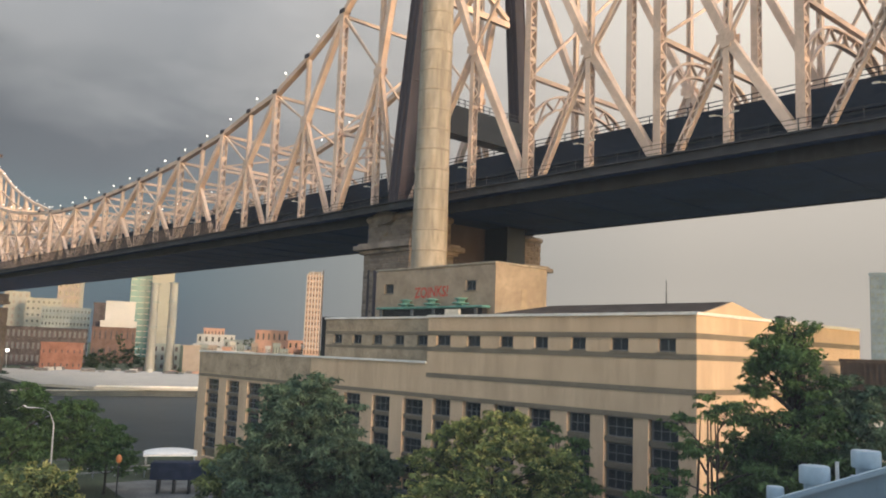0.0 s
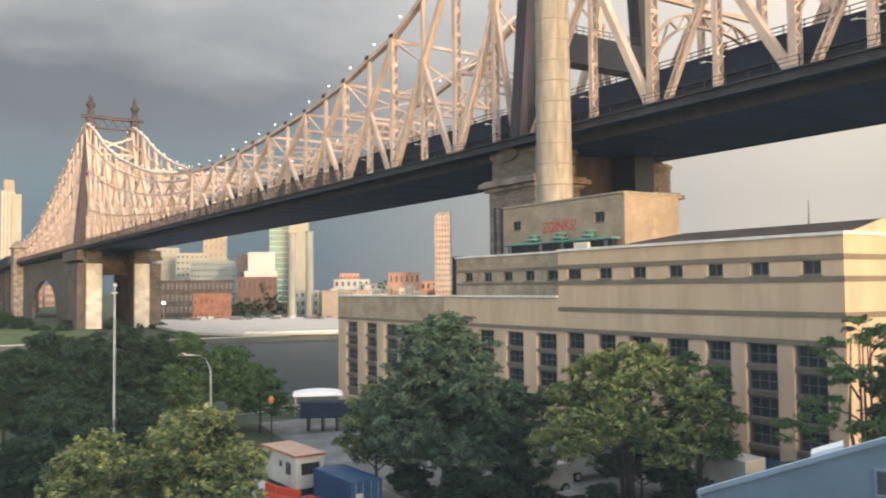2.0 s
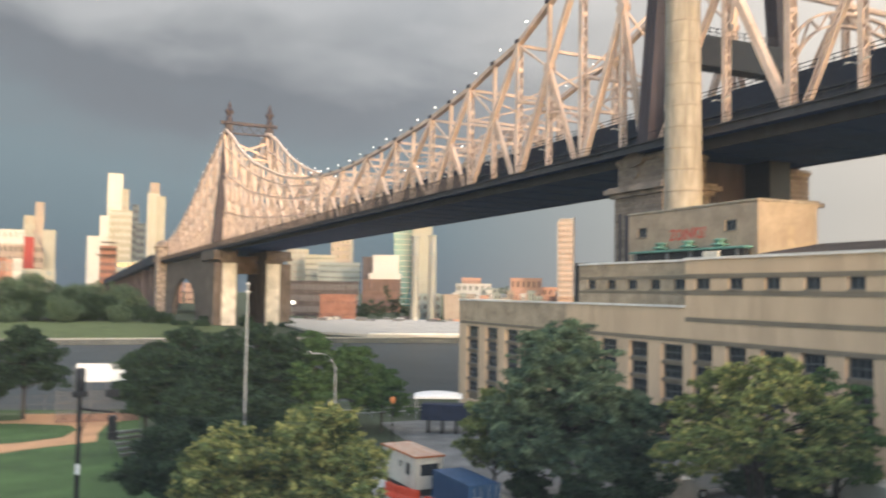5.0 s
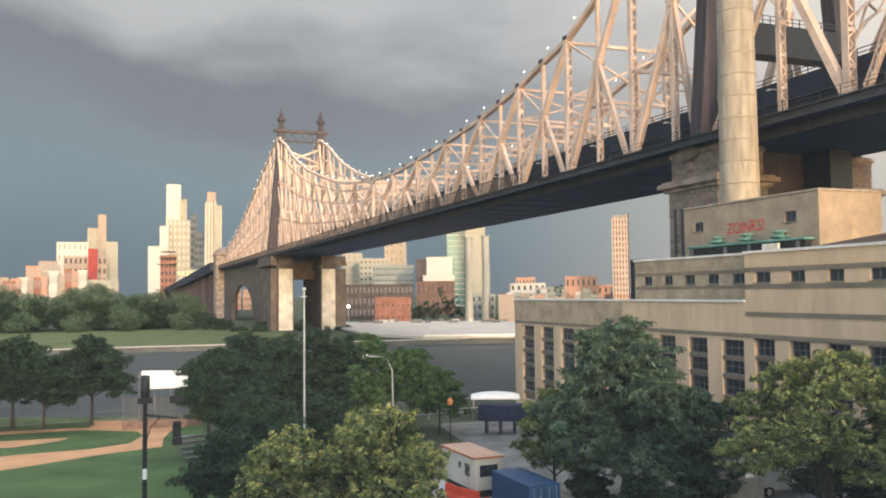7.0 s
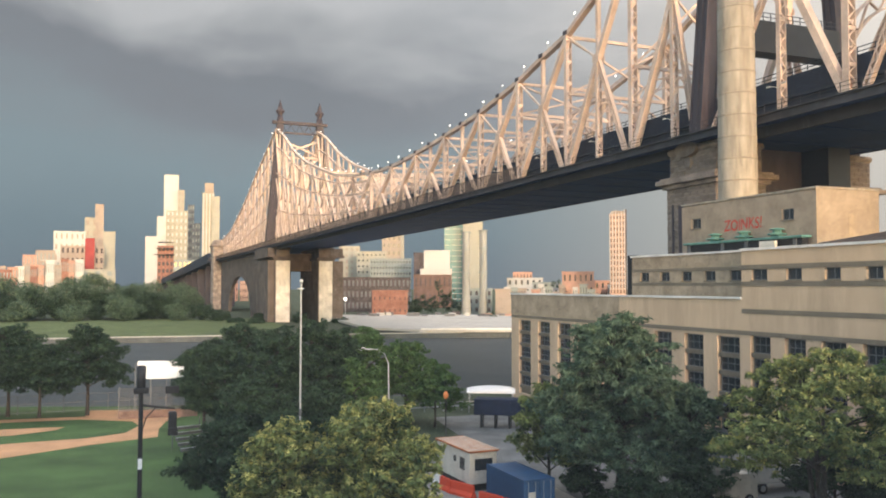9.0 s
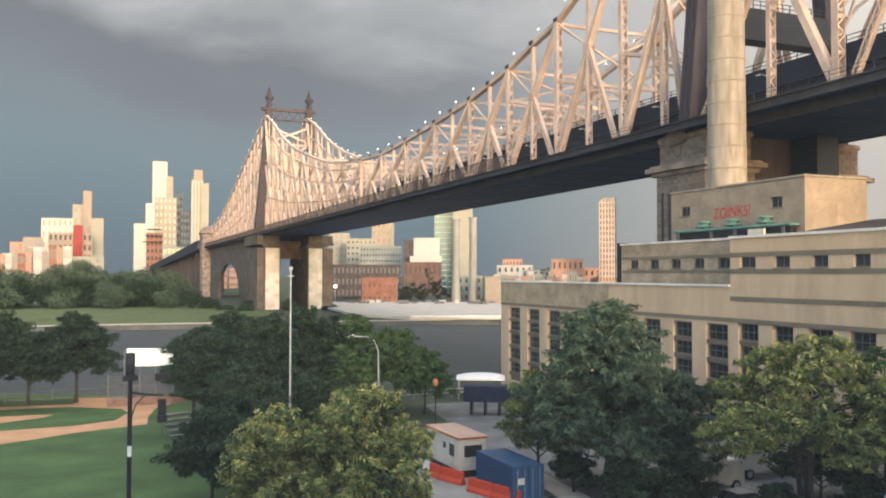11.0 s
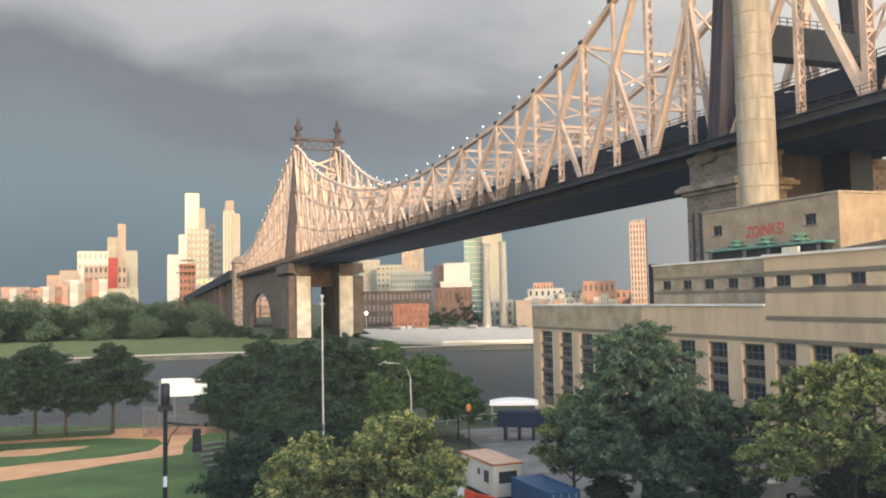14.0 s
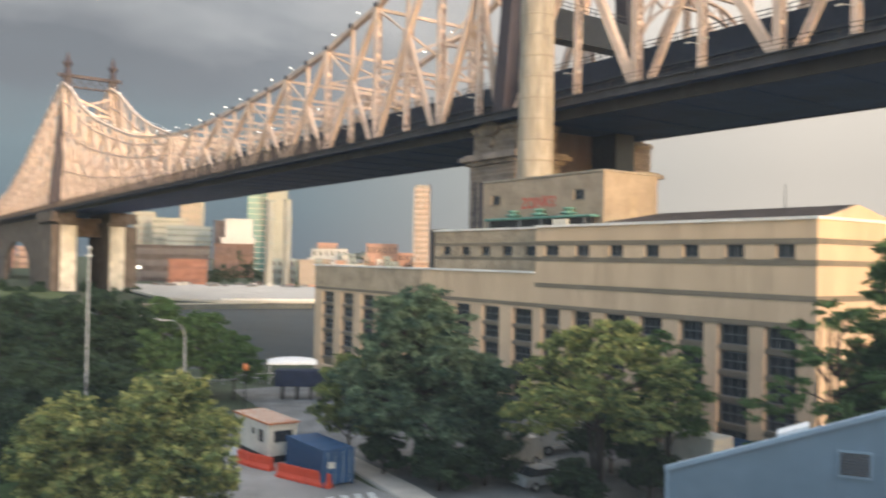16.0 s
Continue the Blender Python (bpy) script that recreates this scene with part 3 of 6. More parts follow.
# sway frames between the two trusses
for a in MAJOR[1:]:
    if a in (TW1, TW2) or a > 560:
        continue
    bm = bmesh.new()
    zt = ztop(a)
    zz = min(47.5, zt - 2)
    bar(bm, (a, NEAR, zz), (a, FAR, zz), 0.5, 0.5, (0, 0, 1))
    if a < 300 or a > 420:
        bar(bm, (a, NEAR, zt - 0.4), (a, FAR, zt - 0.4), 0.4, 0.5, (0, 0, 1))
    if zt - zz > 5 and a < 290:
        mid_y = (NEAR + FAR) / 2
        bar(bm, (a, NEAR, zz), (a, FAR, zt - 0.6), 0.3, 0.3, (0, 0, 1))
        bar(bm, (a, FAR, zz), (a, NEAR, zt - 0.6), 0.3, 0.3, (0, 0, 1))
    n = 14 if a < 215 else 8
    arcs = []
    for i in range(n + 1):
        t = i / n
        y = NEAR + (FAR - NEAR) * t
        arcs.append((y, 45.2 - 5.2 * abs(2 * t - 1) ** 3.2, 46.6 - 4.2 * abs(2 * t - 1) ** 3.2))
    for i, ((y0, l0, u0), (y1, l1, u1)) in enumerate(zip(arcs, arcs[1:])):
        bar(bm, (a, y0, l0), (a, y1, l1), 0.22, 0.5, (1, 0, 0))
        bar(bm, (a, y0, u0), (a, y1, u1), 0.22, 0.5, (1, 0, 0))
        bar(bm, (a, y0, l0 if i % 2 else u0), (a, y1, u1 if i % 2 else l1), 0.12, 0.3, (1, 0, 0))
    part("sway_frame", bm, cream_steel, bridge, "arched lattice frame between the trusses", BM)

# decks
DN, DF = -63.5, -90.5
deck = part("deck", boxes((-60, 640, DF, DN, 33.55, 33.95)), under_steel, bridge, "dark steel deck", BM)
part("fascia", boxes((-60, 640, DN + 0.003, DN + 0.2, 33.25, 34.25)), fascia_steel, bridge, "weathered grey edge girder", BM)
part("fascia_ledge", boxes((-60, 640, DN + 0.205, DN + 0.5, 34.05, 34.2)), fascia_steel, bridge, "", BM)
part("fascia_ledge", boxes((-60, 640, DN + 0.21, DN + 0.33, 33.2, 33.45)), fascia_steel, bridge, "", BM)
part("edge_girder", boxes((-60, 640, DN - 2.5, DN - 2.2, 32.3, 33.54)), fascia_steel, bridge, "weathered grey edge girder", BM)
part("fascia", boxes((-60, 640, DF - 0.3, DF - 0.003, 33.4, 34.3)), fascia_steel, bridge, "weathered grey edge girder", BM)
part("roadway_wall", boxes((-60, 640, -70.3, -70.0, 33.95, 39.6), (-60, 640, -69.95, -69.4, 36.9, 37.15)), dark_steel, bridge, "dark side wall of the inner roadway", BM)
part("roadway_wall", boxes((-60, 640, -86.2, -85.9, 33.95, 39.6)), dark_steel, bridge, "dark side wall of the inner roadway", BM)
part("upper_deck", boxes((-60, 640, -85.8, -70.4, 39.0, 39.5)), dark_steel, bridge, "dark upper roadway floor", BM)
rail = bmesh.new()
for z in (39.95, 40.4):
    bar(rail, (-60, -70.15, z), (640, -70.15, z), 0.08, 0.08)
for i in range(0, 160):
    bar(rail, (-20 + i * 2.2, -70.15, 39.6), (-20 + i * 2.2, -70.15, 40.45), 0.08, 0.08)
part("railing", rail, fascia_steel, bridge, "thin steel roadside railing", BM)
rail = bmesh.new()
for z in (34.6, 35.0, 35.4):
    bar(rail, (-60, -63.9, z), (640, -63.9, z), 0.05, 0.05)
for i in range(0, 140):
    bar(rail, (-20 + i * 2.5, -63.9, 34.2), (-20 + i * 2.5, -63.9, 35.45), 0.07, 0.07)
part("railing", rail, fascia_steel, bridge, "thin steel roadside railing", BM)
pales = bmesh.new()
for i in range(700):
    bar(pales, (128 + i * 0.72, -63.42, 34.25), (128 + i * 0.72, -63.42, 36.3), 0.3, 0.06)
bar(pales, (127, -63.35, 36.3), (640, -63.35, 36.3), 0.14, 0.14)
tagged(part("parapet", pales, parapet_steel, bridge, "brown slatted steel parapet along the outer roadway", BM), kind="stuff")
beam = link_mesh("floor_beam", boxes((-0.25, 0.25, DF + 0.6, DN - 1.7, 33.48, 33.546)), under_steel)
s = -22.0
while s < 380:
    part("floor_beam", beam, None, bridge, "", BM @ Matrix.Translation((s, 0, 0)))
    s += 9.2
# twin-armed lamps on the hangers beside the roadway
arm_mesh = bmesh.new()
for sgn in (-1, 1):
    tube(arm_mesh, [(0, 0, -0.25), (sgn * 0.5, 0.25, 0.0), (sgn * 0.95, 0.3, 0.06)], [0.05, 0.045, 0.04], 5)
    box(arm_mesh, sgn * 1.15 - 0.26, sgn * 1.15 + 0.26, 0.2, 0.42, 0.02, 0.16)
arm_mesh = link_mesh("roadway_lamp", arm_mesh, off_white)
for a, b in zip(MAJOR, MAJOR[1:]):
    if b < 240:
        part("roadway_lamp", arm_mesh, None, bridge, "pale twin-armed roadway lamp", BM @ Matrix.Translation((SUBS.get((a, b), (a + b) / 2), NEAR + 0.5, 38.2)))

# steel towers: the legs lean in towards each other
LEGS = {TW1: ((-68.0, -73.0, 1.0), (-92.2, -87.2, 1.0)), TW2: ((-65.7, -70.2, 1.9), (-93.0, -88.6, 1.9))}
for tw in (TW1, TW2):
    for yb, yt, wide in LEGS[tw]:
        hs0, hs1, narrow = (2.0, 1.25, 0.72) if tw == TW2 else (1.0, 0.9, 0.9)
        bm = bmesh.new()
        lo4 = [bm.verts.new((tw + i * hs0, yb + j * wide, 33.3)) for i, j in ((-1, -1), (1, -1), (1, 1), (-1, 1))]
        hi4 = [bm.verts.new((tw + i * hs1, yt + j * wide * narrow, 91.0)) for i, j in ((-1, -1), (1, -1), (1, 1), (-1, 1))]
        for fc in BOX_F:
            bm.faces.new([(lo4 + hi4)[i] for i in fc])
        leg = part("tower_leg", bm, tower_steel, bridge, "dark purple-brown riveted tower leg", BM)
        for ox, oy, w in ((-1, -1, 0.3), (-1, 1, 0.3), (1, -1, 0.3), (1, 1, 0.3), (0, -1, 0.4), (0, 1, 0.4)):
            bm = bmesh.new()
            bar(bm, (tw + ox * hs0 * 0.97, yb + oy * wide, 33.3), (tw + ox * hs1 * 0.97, yt + oy * wide * narrow, 91.0), w, 0.22)
            part("edge_angle", bm, tower_steel, leg)
        for z in (36, 52, 68, 84):
            f = (z - 33.3) / 57.7
            sx, sy, yc = hs0 + (hs1 - hs0) * f + 0.1, wide * (1 - (1 - narrow) * f) + 0.1, yb + (yt - yb) * f
            part("collar", boxes((tw - sx, tw + sx, yc - sy, yc + sy, z, z + 0.4)), tower_steel, leg)
        bm = bmesh.new()
        box(bm, tw - 2.0, tw + 2.0, yt - 1.9, yt + 1.9, 91.004, 92.0)
        tube(bm, [(tw, yt, 92), (tw, yt, 94.2), (tw, yt, 94.4), (tw, yt, 95.2), (tw, yt, 96.6), (tw, yt, 97.2), (tw, yt, 98.0), (tw, yt, 99.4), (tw, yt, 101.2), (tw, yt, 101.9)], [1.5, 1.4, 0.95, 1.1, 2.0, 2.0, 1.15, 0.9, 0.3, 0.25], 10)
        part("finial", bm, tower_steel, bridge, "dark spired finial", BM)
    ya, yz = LEGS[tw][0][1], LEGS[tw][1][1]
    bm = boxes((tw - 0.8, tw + 0.8, yz - 3.6, ya + 3.6, 90.9, 92.3), (tw - 0.5, tw + 0.5, yz + 1, ya - 1, 86.6, 87.3))
    for k in range(8):
        y0 = ya - 1 + (yz - ya + 2) * k / 8
        y1 = ya - 1 + (yz - ya + 2) * (k + 1) / 8
        bar(bm, (tw, y0, 87 if k % 2 else 90.9), (tw, y1, 90.9 if k % 2 else 87), 0.25, 0.4, (1, 0, 0))
    part("portal_beam", bm, tower_steel, bridge, "dark lattice beam across the tower top", BM)
    bm = bmesh.new()
    for za, zb in ((84.0, 76.4), (75.6, 66)):
        bar(bm, (tw, ya + 0.4, za), (tw, yz - 0.4, zb), 0.7, 0.7, (1, 0, 0))
        bar(bm, (tw, yz - 0.4, za), (tw, ya + 0.4, zb), 0.7, 0.7, (1, 0, 0))
        bar(bm, (tw, yz - 0.6, zb - 0.7), (tw, ya + 0.6, zb - 0.7), 0.9, 0.7, (1, 0, 0))
    part("cross_brace", bm, cream_steel, bridge, "cream steel cross bracing", BM)
    part("portal_girder", boxes((tw - 1.3, tw + 1.3, -89.8, -70.6, 46.1, 50.2)), pole_black, bridge, "dark girder across the tower", BM)
    bm = bmesh.new()
    for z in (50.7, 51.25):
        bar(bm, (tw - 1.2, -89.5, z), (tw - 1.2, -70.9, z), 0.08, 0.08, (0, 0, 1))
    for k in range(16):
        bar(bm, (tw - 1.2, -89.3 + k * 1.22, 50.2), (tw - 1.2, -89.3 + k * 1.22, 51.3), 0.09, 0.09)
    part("girder_railing", bm, fascia_steel, bridge, "dark walkway railing on the girder", BM)

# necklace lamps on the top chords
stem = bmesh.new()
tube(stem, [(0, 0, -0.1), (0, 0, 1.0)], [0.06, 0.05], 6)
stem = link_mesh("stem", stem, pole_grey)
bulb = bmesh.new()
bmesh.ops.create_uvsphere(bulb, u_segments=8, v_segments=6, radius=0.14)
bulb = link_mesh("bulb", bulb, lamp_white)
for y in (NEAR, FAR):
    s = 98.3
    while s < 590:
        if abs(s - TW2) > 6:
            lamp = part("necklace_lamp", stem, None, bridge, "small white lamp on the top chord", BM @ Matrix.Translation((s, y + 0.5, ztop(s) + 0.35)))
            part("bulb", bulb, None, lamp, "glowing white globe", Matrix.Translation((0, 0, 1.1)))
        s += 8.95 if s < 386 else 12.0

# ---- masonry piers ----
def stone_pier(name, s0, s1, y0, y1, ztop_, zcor, label, stone=None, clad=None):
    """Granite pier of coursed blocks with a cornice and a moulded cap; y0 is nearest; clad: the height where the visible blocks begin."""
    ob = thing(name, ROT @ Matrix.Translation(((s0 + s1) / 2, (y0 + y1) / 2, 0)), label, "bridge pier", "bridge piers")
    stone = stone or pier_stone
    hs, hy = (s1 - s0) / 2, abs(y1 - y0) / 2
    part("shaft", boxes((-hs, hs, -hy, hy, -3.0, zcor)), stone, ob)
    bm = boxes((-hs - 0.5, hs + 0.5, -hy - 0.5, hy + 0.5, zcor, zcor + 0.5), (-hs - 1.1, hs + 1.1, -hy - 1.1, hy + 1.1, zcor + 0.5, zcor + 1.1), (-hs - 0.7, hs + 0.7, -hy - 0.7, hy + 0.7, zcor + 1.1, zcor + 1.4))
    bmesh.ops.bevel(bm, geom=bm.edges[:], offset=0.07, segments=1, affect="EDGES")
    part("cornice", bm, stone, ob, "projecting moulded stone cornice")
    part("cap", chamfer_box(-hs + 0.3, hs - 0.3, -hy + 0.3, hy - 0.3, zcor + 1.4, ztop_ - 0.8, 0.25), stone, ob)
    part("cap_stone", chamfer_box(-hs - 0.1, hs + 0.1, -hy - 0.1, hy + 0.1, ztop_ - 0.8, ztop_, 0.3), stone, ob)
    if clad is None:
        return ob
    rng = random.Random(round(y0 * 10))
    for inset, za, zb in ((0.0, clad, zcor - 0.02), (0.3, zcor + 1.42, ztop_ - 0.82)):
        n = max(1, round((zb - za) / 0.62))
        h = (zb - za) / n
        for side, half, off in (("near", hs - inset, hy - inset), ("end", hy - inset, hs - inset)):
            cols = round(half * 2 / 1.35)
            w = half * 2 / cols
            sizes = {}
            for key, ww in (("whole", w - 0.05), ("part", w / 2 - 0.05)):
                sizes[key] = link_mesh("block", chamfer_box(-ww / 2, ww / 2, -0.09, 0.09, 0.02, h - 0.02, 0.035), stone)
            for i in range(n):
                spans = [(-half + w * k, w) for k in range(cols)] if i % 2 == 0 else [(-half, w / 2)] + [(-half + w * (k + 0.5), w) for k in range(cols - 1)] + [(half - w / 2, w / 2)]
                for a, ww in spans:
                    proud = rng.uniform(-0.02, 0.03)
                    c = a + ww / 2
                    m = Matrix.Translation((c, off + proud, za + i * h)) if side == "near" else Matrix.Translation((-off - proud, c, za + i * h)) @ Matrix.Rotation(radians(90), 4, "Z")
                    part("block", sizes["whole" if ww > w * 0.7 else "part"], None, ob, "", m)
    return ob


pier_a = stone_pier("bridge_pier", 79.1, 88.4, -65.0, -72.2, 33.2, 28.2, "stained brown granite bridge pier with a moulded cornice", clad=18.6)
bm = bmesh.new()
tube(bm, [(0.6, 2.8, 32.75), (0.6, 4.0, 32.75)], [2.1, 2.1], 28)
bmesh.ops.scale(bm, vec=(1, 1, 0.42), verts=bm.verts[:], space=Matrix.Translation((0, 0, -32.75)))
part("pediment", bm, pier_stone, pier_a, "curved stone pediment")
for zz, rr in ((31.2, 0.75),):
    bm = bmesh.new()
    tube(bm, [(0.6, 3.2, zz), (0.6, 3.62, zz), (0.6, 3.68, zz)], [rr, rr, rr * 0.7], 18)
    part("roundel", bm, pier_stone, pier_a, "carved stone roundel")
# the dark of the recessed channel, drawn as strips on the pier face
part("downpipe", boxes((1.0, 2.1, 3.603, 3.9, 8, 26.0), (3.2, 3.6, 3.603, 3.75, 8, 26.2)), tower_steel, pier_a, "dark strips in place of the pier's recessed channel")
pier_b = stone_pier("bridge_pier", 80.8, 90.2, -85.4, -91.4, 32.9, 27.4, "stained brown granite bridge pier with a moulded cornice", clad=22.0)
# the deck's shade on this cross wall is put in by a dark colour
solid("pier_wall", boxes((84.0, 88.2, -82.6, -72.25, 0, 33.45), (83.4, 84.0, -82.6, -73.5, 27.6, 28.3), (83.6, 84.0, -82.6, -73.5, 24.6, 25.0)), tower_steel, ROT, "cross wall with ledges between the bridge piers, toned dark for shade", "pier wall", kind="structure")
solid("pier_wall_3", boxes((79.6, 88.0, -85.39, -82.61, 0, 33.45), (79.6, 80.7, -86.2, -85.39, 0, 33.45)), pole_black, ROT, "dark blue-grey steel panel beside the bridge pier", "pier wall", kind="structure")
# far pier sides take the shade tone, the end slab the sunlit tone
for y0, y1 in ((-65.0, -71.8), (-84.0, -90.6)):
    ob = stone_pier("bridge_pier", 366.0, 404.0, y0, y1, 33.1, 27.4, "tall far bank bridge pier, sides toned for shade, end for sun", shaded_granite)
    part("end_facing", chamfer_box(-19.5, -19.003, -3.0, 3.0, 0.6, 27.3, 0.1), pier_sunlit, ob, "stone end face toned pale for sunlight")
    out = 1 if y0 > -70 else -1
    hw = 1.4 if out > 0 else 2.5
    yc = out * (abs(y1 - y0) / 2 + hw + 0.003)
    part("buttress", boxes((-17.5, 18.9, yc - hw, yc + hw, -3.0, 27.4), (-18.2, 19.2, yc - hw - 0.4, yc + hw + 0.4, 28.85, 30.0), (-17.2, 18.6, yc - hw, yc + hw, 30.0, 33.0)), shaded_granite, ob, "dark stone outer buttress")
solid("pier_wall_2", boxes((380, 392, -84, -71.8, 23, 31)), shaded_granite, ROT, "dark stone cross wall between the far piers", "pier wall", kind="structure")
# anchor pier and arched approach beyond the far tower
anchor = thing("anchor_pier", ROT @ Matrix.Translation((590, -78, 0)), "grey-brown stone anchor pier with small domed turret", "bridge pier")
part("shaft", boxes((-16, 16, -22, -12, 0.6, 36.0)), shaded_granite, anchor)
part("turret", chamfer_box(-7.5, 7.5, 7.0, 16.0, 0.6, 43.0, 0.6), pier_stone, anchor, "grey-brown stone turret")
part("cornice", chamfer_box(-8.6, 8.6, 6.0, 17.0, 43.004, 44.3, 0.3), pier_stone, anchor)
bm = bmesh.new()
tube(bm, [(0, 11.5, 44.3), (0, 11.5, 46.2), (0, 11.5, 47.6), (0, 11.5, 48.2)], [5.0, 4.8, 3.4, 0.8], 14)
part("dome", bm, pier_stone, anchor, "low stone dome")
arch = bmesh.new()
pts = [(404.1, 0.6), (404.1, 32.0), (573.8, 32.0), (573.8, 0.6), (535, 0.6)] + [(490 + 45 * math.cos(t * math.pi / 12), 2 + 20 * math.sin(t * math.pi / 12)) for t in range(13)] + [(445, 0.6)]
lo = [arch.verts.new((x, -66.5, z)) for x, z in pts]
hi = [arch.verts.new((x, -68.5, z)) for x, z in pts]
arch.faces.new(lo)
arch.faces.new(hi[::-1])
for i in range(len(pts)):
    arch.faces.new((lo[i], hi[i], hi[(i + 1) % len(pts)], lo[(i + 1) % len(pts)]))
bmesh.ops.recalc_face_normals(arch, faces=arch.faces[:])
solid("arched_wall", arch, shaded_granite, ROT, "stone wall with one round arch beneath the bridge", "arched wall", kind="structure")
viaduct = thing("viaduct", ROT @ Matrix.Translation((640, -78, 0)), "dark steel approach viaduct descending over the far bank", "viaduct")
bm = bmesh.new()
bar(bm, (0, 0, 37), (720, 0, 22), 7.0, 27, (0, 1, 0))
part("deck", bm, dark_steel, viaduct)
for k in range(10):
    part("column", boxes((30 + k * 65, 33 + k * 65, -10, 12, 0.6, 32 - k * 1.4)), tower_steel, viaduct)

# ---- steam plant ----
K = 54.0 / 51.0
PL = -54.0                                   # face of the plant, local y


def zk(z):
    return 16 + (z - 16) * K


def holed_wall(bm, a0, a1, z0, z1, y0, y1, openings, along="x"):
    """Wall from a0 to a1 and z0 to z1, thickness y0..y1, with rectangular openings (a, b, zlo, zhi) right through."""
    cuts = sorted({a0, a1, *[v for o in openings for v in o[:2] if a0 < v < a1]})
    levels = sorted({z0, z1, *[v for o in openings for v in o[2:] if z0 < v < z1]})

    def solid_cell(i, j):
        if not (0 <= i < len(cuts) - 1 and 0 <= j < len(levels) - 1):
            return False
        a, z = (cuts[i] + cuts[i + 1]) / 2, (levels[j] + levels[j + 1]) / 2
        return not any(o[0] < a < o[1] and o[2] < z < o[3] for o in openings)

    grid = {}

    def corner(i, j, k):
        if (i, j, k) not in grid:
            grid[i, j, k] = bm.verts.new((cuts[i], (y0, y1)[k], levels[j]))
        return grid[i, j, k]

    for i in range(len(cuts) - 1):
        for j in range(len(levels) - 1):
            if not solid_cell(i, j):
                continue
            for k in (0, 1):
                bm.faces.new([corner(i, j, k), corner(i + 1, j, k), corner(i + 1, j + 1, k), corner(i, j + 1, k)])
            for di, dj, e in ((-1, 0, ((0, 0), (0, 1))), (1, 0, ((1, 0), (1, 1))), (0, -1, ((0, 0), (1, 0))), (0, 1, ((0, 1), (1, 1)))):
                if not solid_cell(i + di, j + dj):
                    (p, q), (r, t) = e
                    bm.faces.new([corner(i + p, j + q, 0), corner(i + r, j + t, 0), corner(i + r, j + t, 1), corner(i + p, j + q, 1)])
    bmesh.ops.recalc_face_normals(bm, faces=bm.faces[:])


def window(parent, s0, s1, z0, z1, y, cols=2, rows=1):
    """Dark steel window set back in its opening; y is the wall's outer face."""
    w, h = s1 - s0, z1 - z0
    fr = bmesh.new()
    t = 0.07
    for a, b, c, d in ((0, w, 0, t), (0, w, h - t, h), (0, t, t, h - t), (w - t, w, t, h - t)):
        box(fr, a, b, -0.32, -0.2, c, d)
    for i in range(1, cols):
        box(fr, w * i / cols - 0.03, w * i / cols + 0.03, -0.3, -0.22, t, h - t)
    for i in range(1, rows):
        box(fr, t, w - t, -0.3, -0.22, h * i / rows - 0.03, h * i / rows + 0.03)
    win = part("window", fr, frame_metal, parent, "dark steel-framed window", Matrix.Translation((s0, y, z0)))
    part("pane", boxes((t * 0.5, w - t * 0.5, -0.275, -0.25, t * 0.5, h - t * 0.5)), dark_glass, win, "dark glass")
    part("sill", boxes((-0.1, w + 0.1, -0.2, 0.1, -0.12, -0.004)), plant_band, win)
    return win


plant = thing("steam_plant", ROT @ Matrix.Translation((33.0, PL, 0)), "beige stuccoed industrial steam plant with brown bands and dark windows", "building")
PX = Matrix.Translation((-33.0, -PL, 0))
U0, U1 = zk(16.6), zk(17.53)
up = [(a * K, b * K, U0, U1) for a, b in ((55.85, 57.72), (52.04, 53.69), (48.18, 49.70), (44.39, 45.84), (40.62, 42.06), (36.72, 38.28), (32.77, 34.21))]
TOPL = zk(11.85)
bays = [(a * K, b * K, 1.0, TOPL) for a, b in ((55.6, 58.0), (51.75, 54.0), (47.8, 50.2), (44.0, 46.3), (40.1, 42.35), (36.25, 38.85), (32.55, 35.0))]
wing_bays = [(a, b, 1.0, TOPL - 0.25) for a, b in ((62.8, 65.9), (67.95, 70.9), (73.0, 76.0), (78.1, 81.2), (83.3, 86.4), (88.5, 91.7), (93.8, 97.1), (99.2, 102.6), (104.75, 108.35))]
E0, E1, E2, E3 = 31.18 * K, 58.95 * K, 77.7 * K, 104.6 * K
ZR, ZW = zk(19.15), zk(14.95)
WT = 0.7
bm = bmesh.new()
holed_wall(bm, E0, E1, 0, ZR, PL - WT, PL, up + bays)
part("wall", bm, plant_wall, plant, "", PX)
bm = bmesh.new()
holed_wall(bm, E1, E3, 0, ZW, PL - WT, PL, wing_bays)
wing_wall = part("wall", bm, plant_wall, plant, "", PX)
bm = bmesh.new()
upl = [(s * K, (s + 1.55) * K, U0, U1) for s in (60.6, 64.1, 67.6, 71.1, 74.6)]
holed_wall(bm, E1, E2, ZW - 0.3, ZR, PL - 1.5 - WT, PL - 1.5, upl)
part("wall", bm, plant_shaded, plant, "set-back stained wall toned dark for shade", PX)
LE = -77.5 * K                               # far side of the plant
part("wall", boxes((E0 + 0.003, E0 + WT, LE, PL - WT - 0.002, 0, ZR)), plant_wall, plant, "sunlit beige end wall", PX)
part("wall", boxes((E1 - 0.5, E1 - 0.003, -62, PL - WT - 0.002, ZW - 0.3, ZR - 0.01)), plant_shaded, plant, "", PX)
part("wall", boxes((E2 - 0.5, E2 - 0.003, -62, PL - 1.5 - WT - 0.002, ZW - 0.3, ZR)), plant_shaded, plant, "", PX)
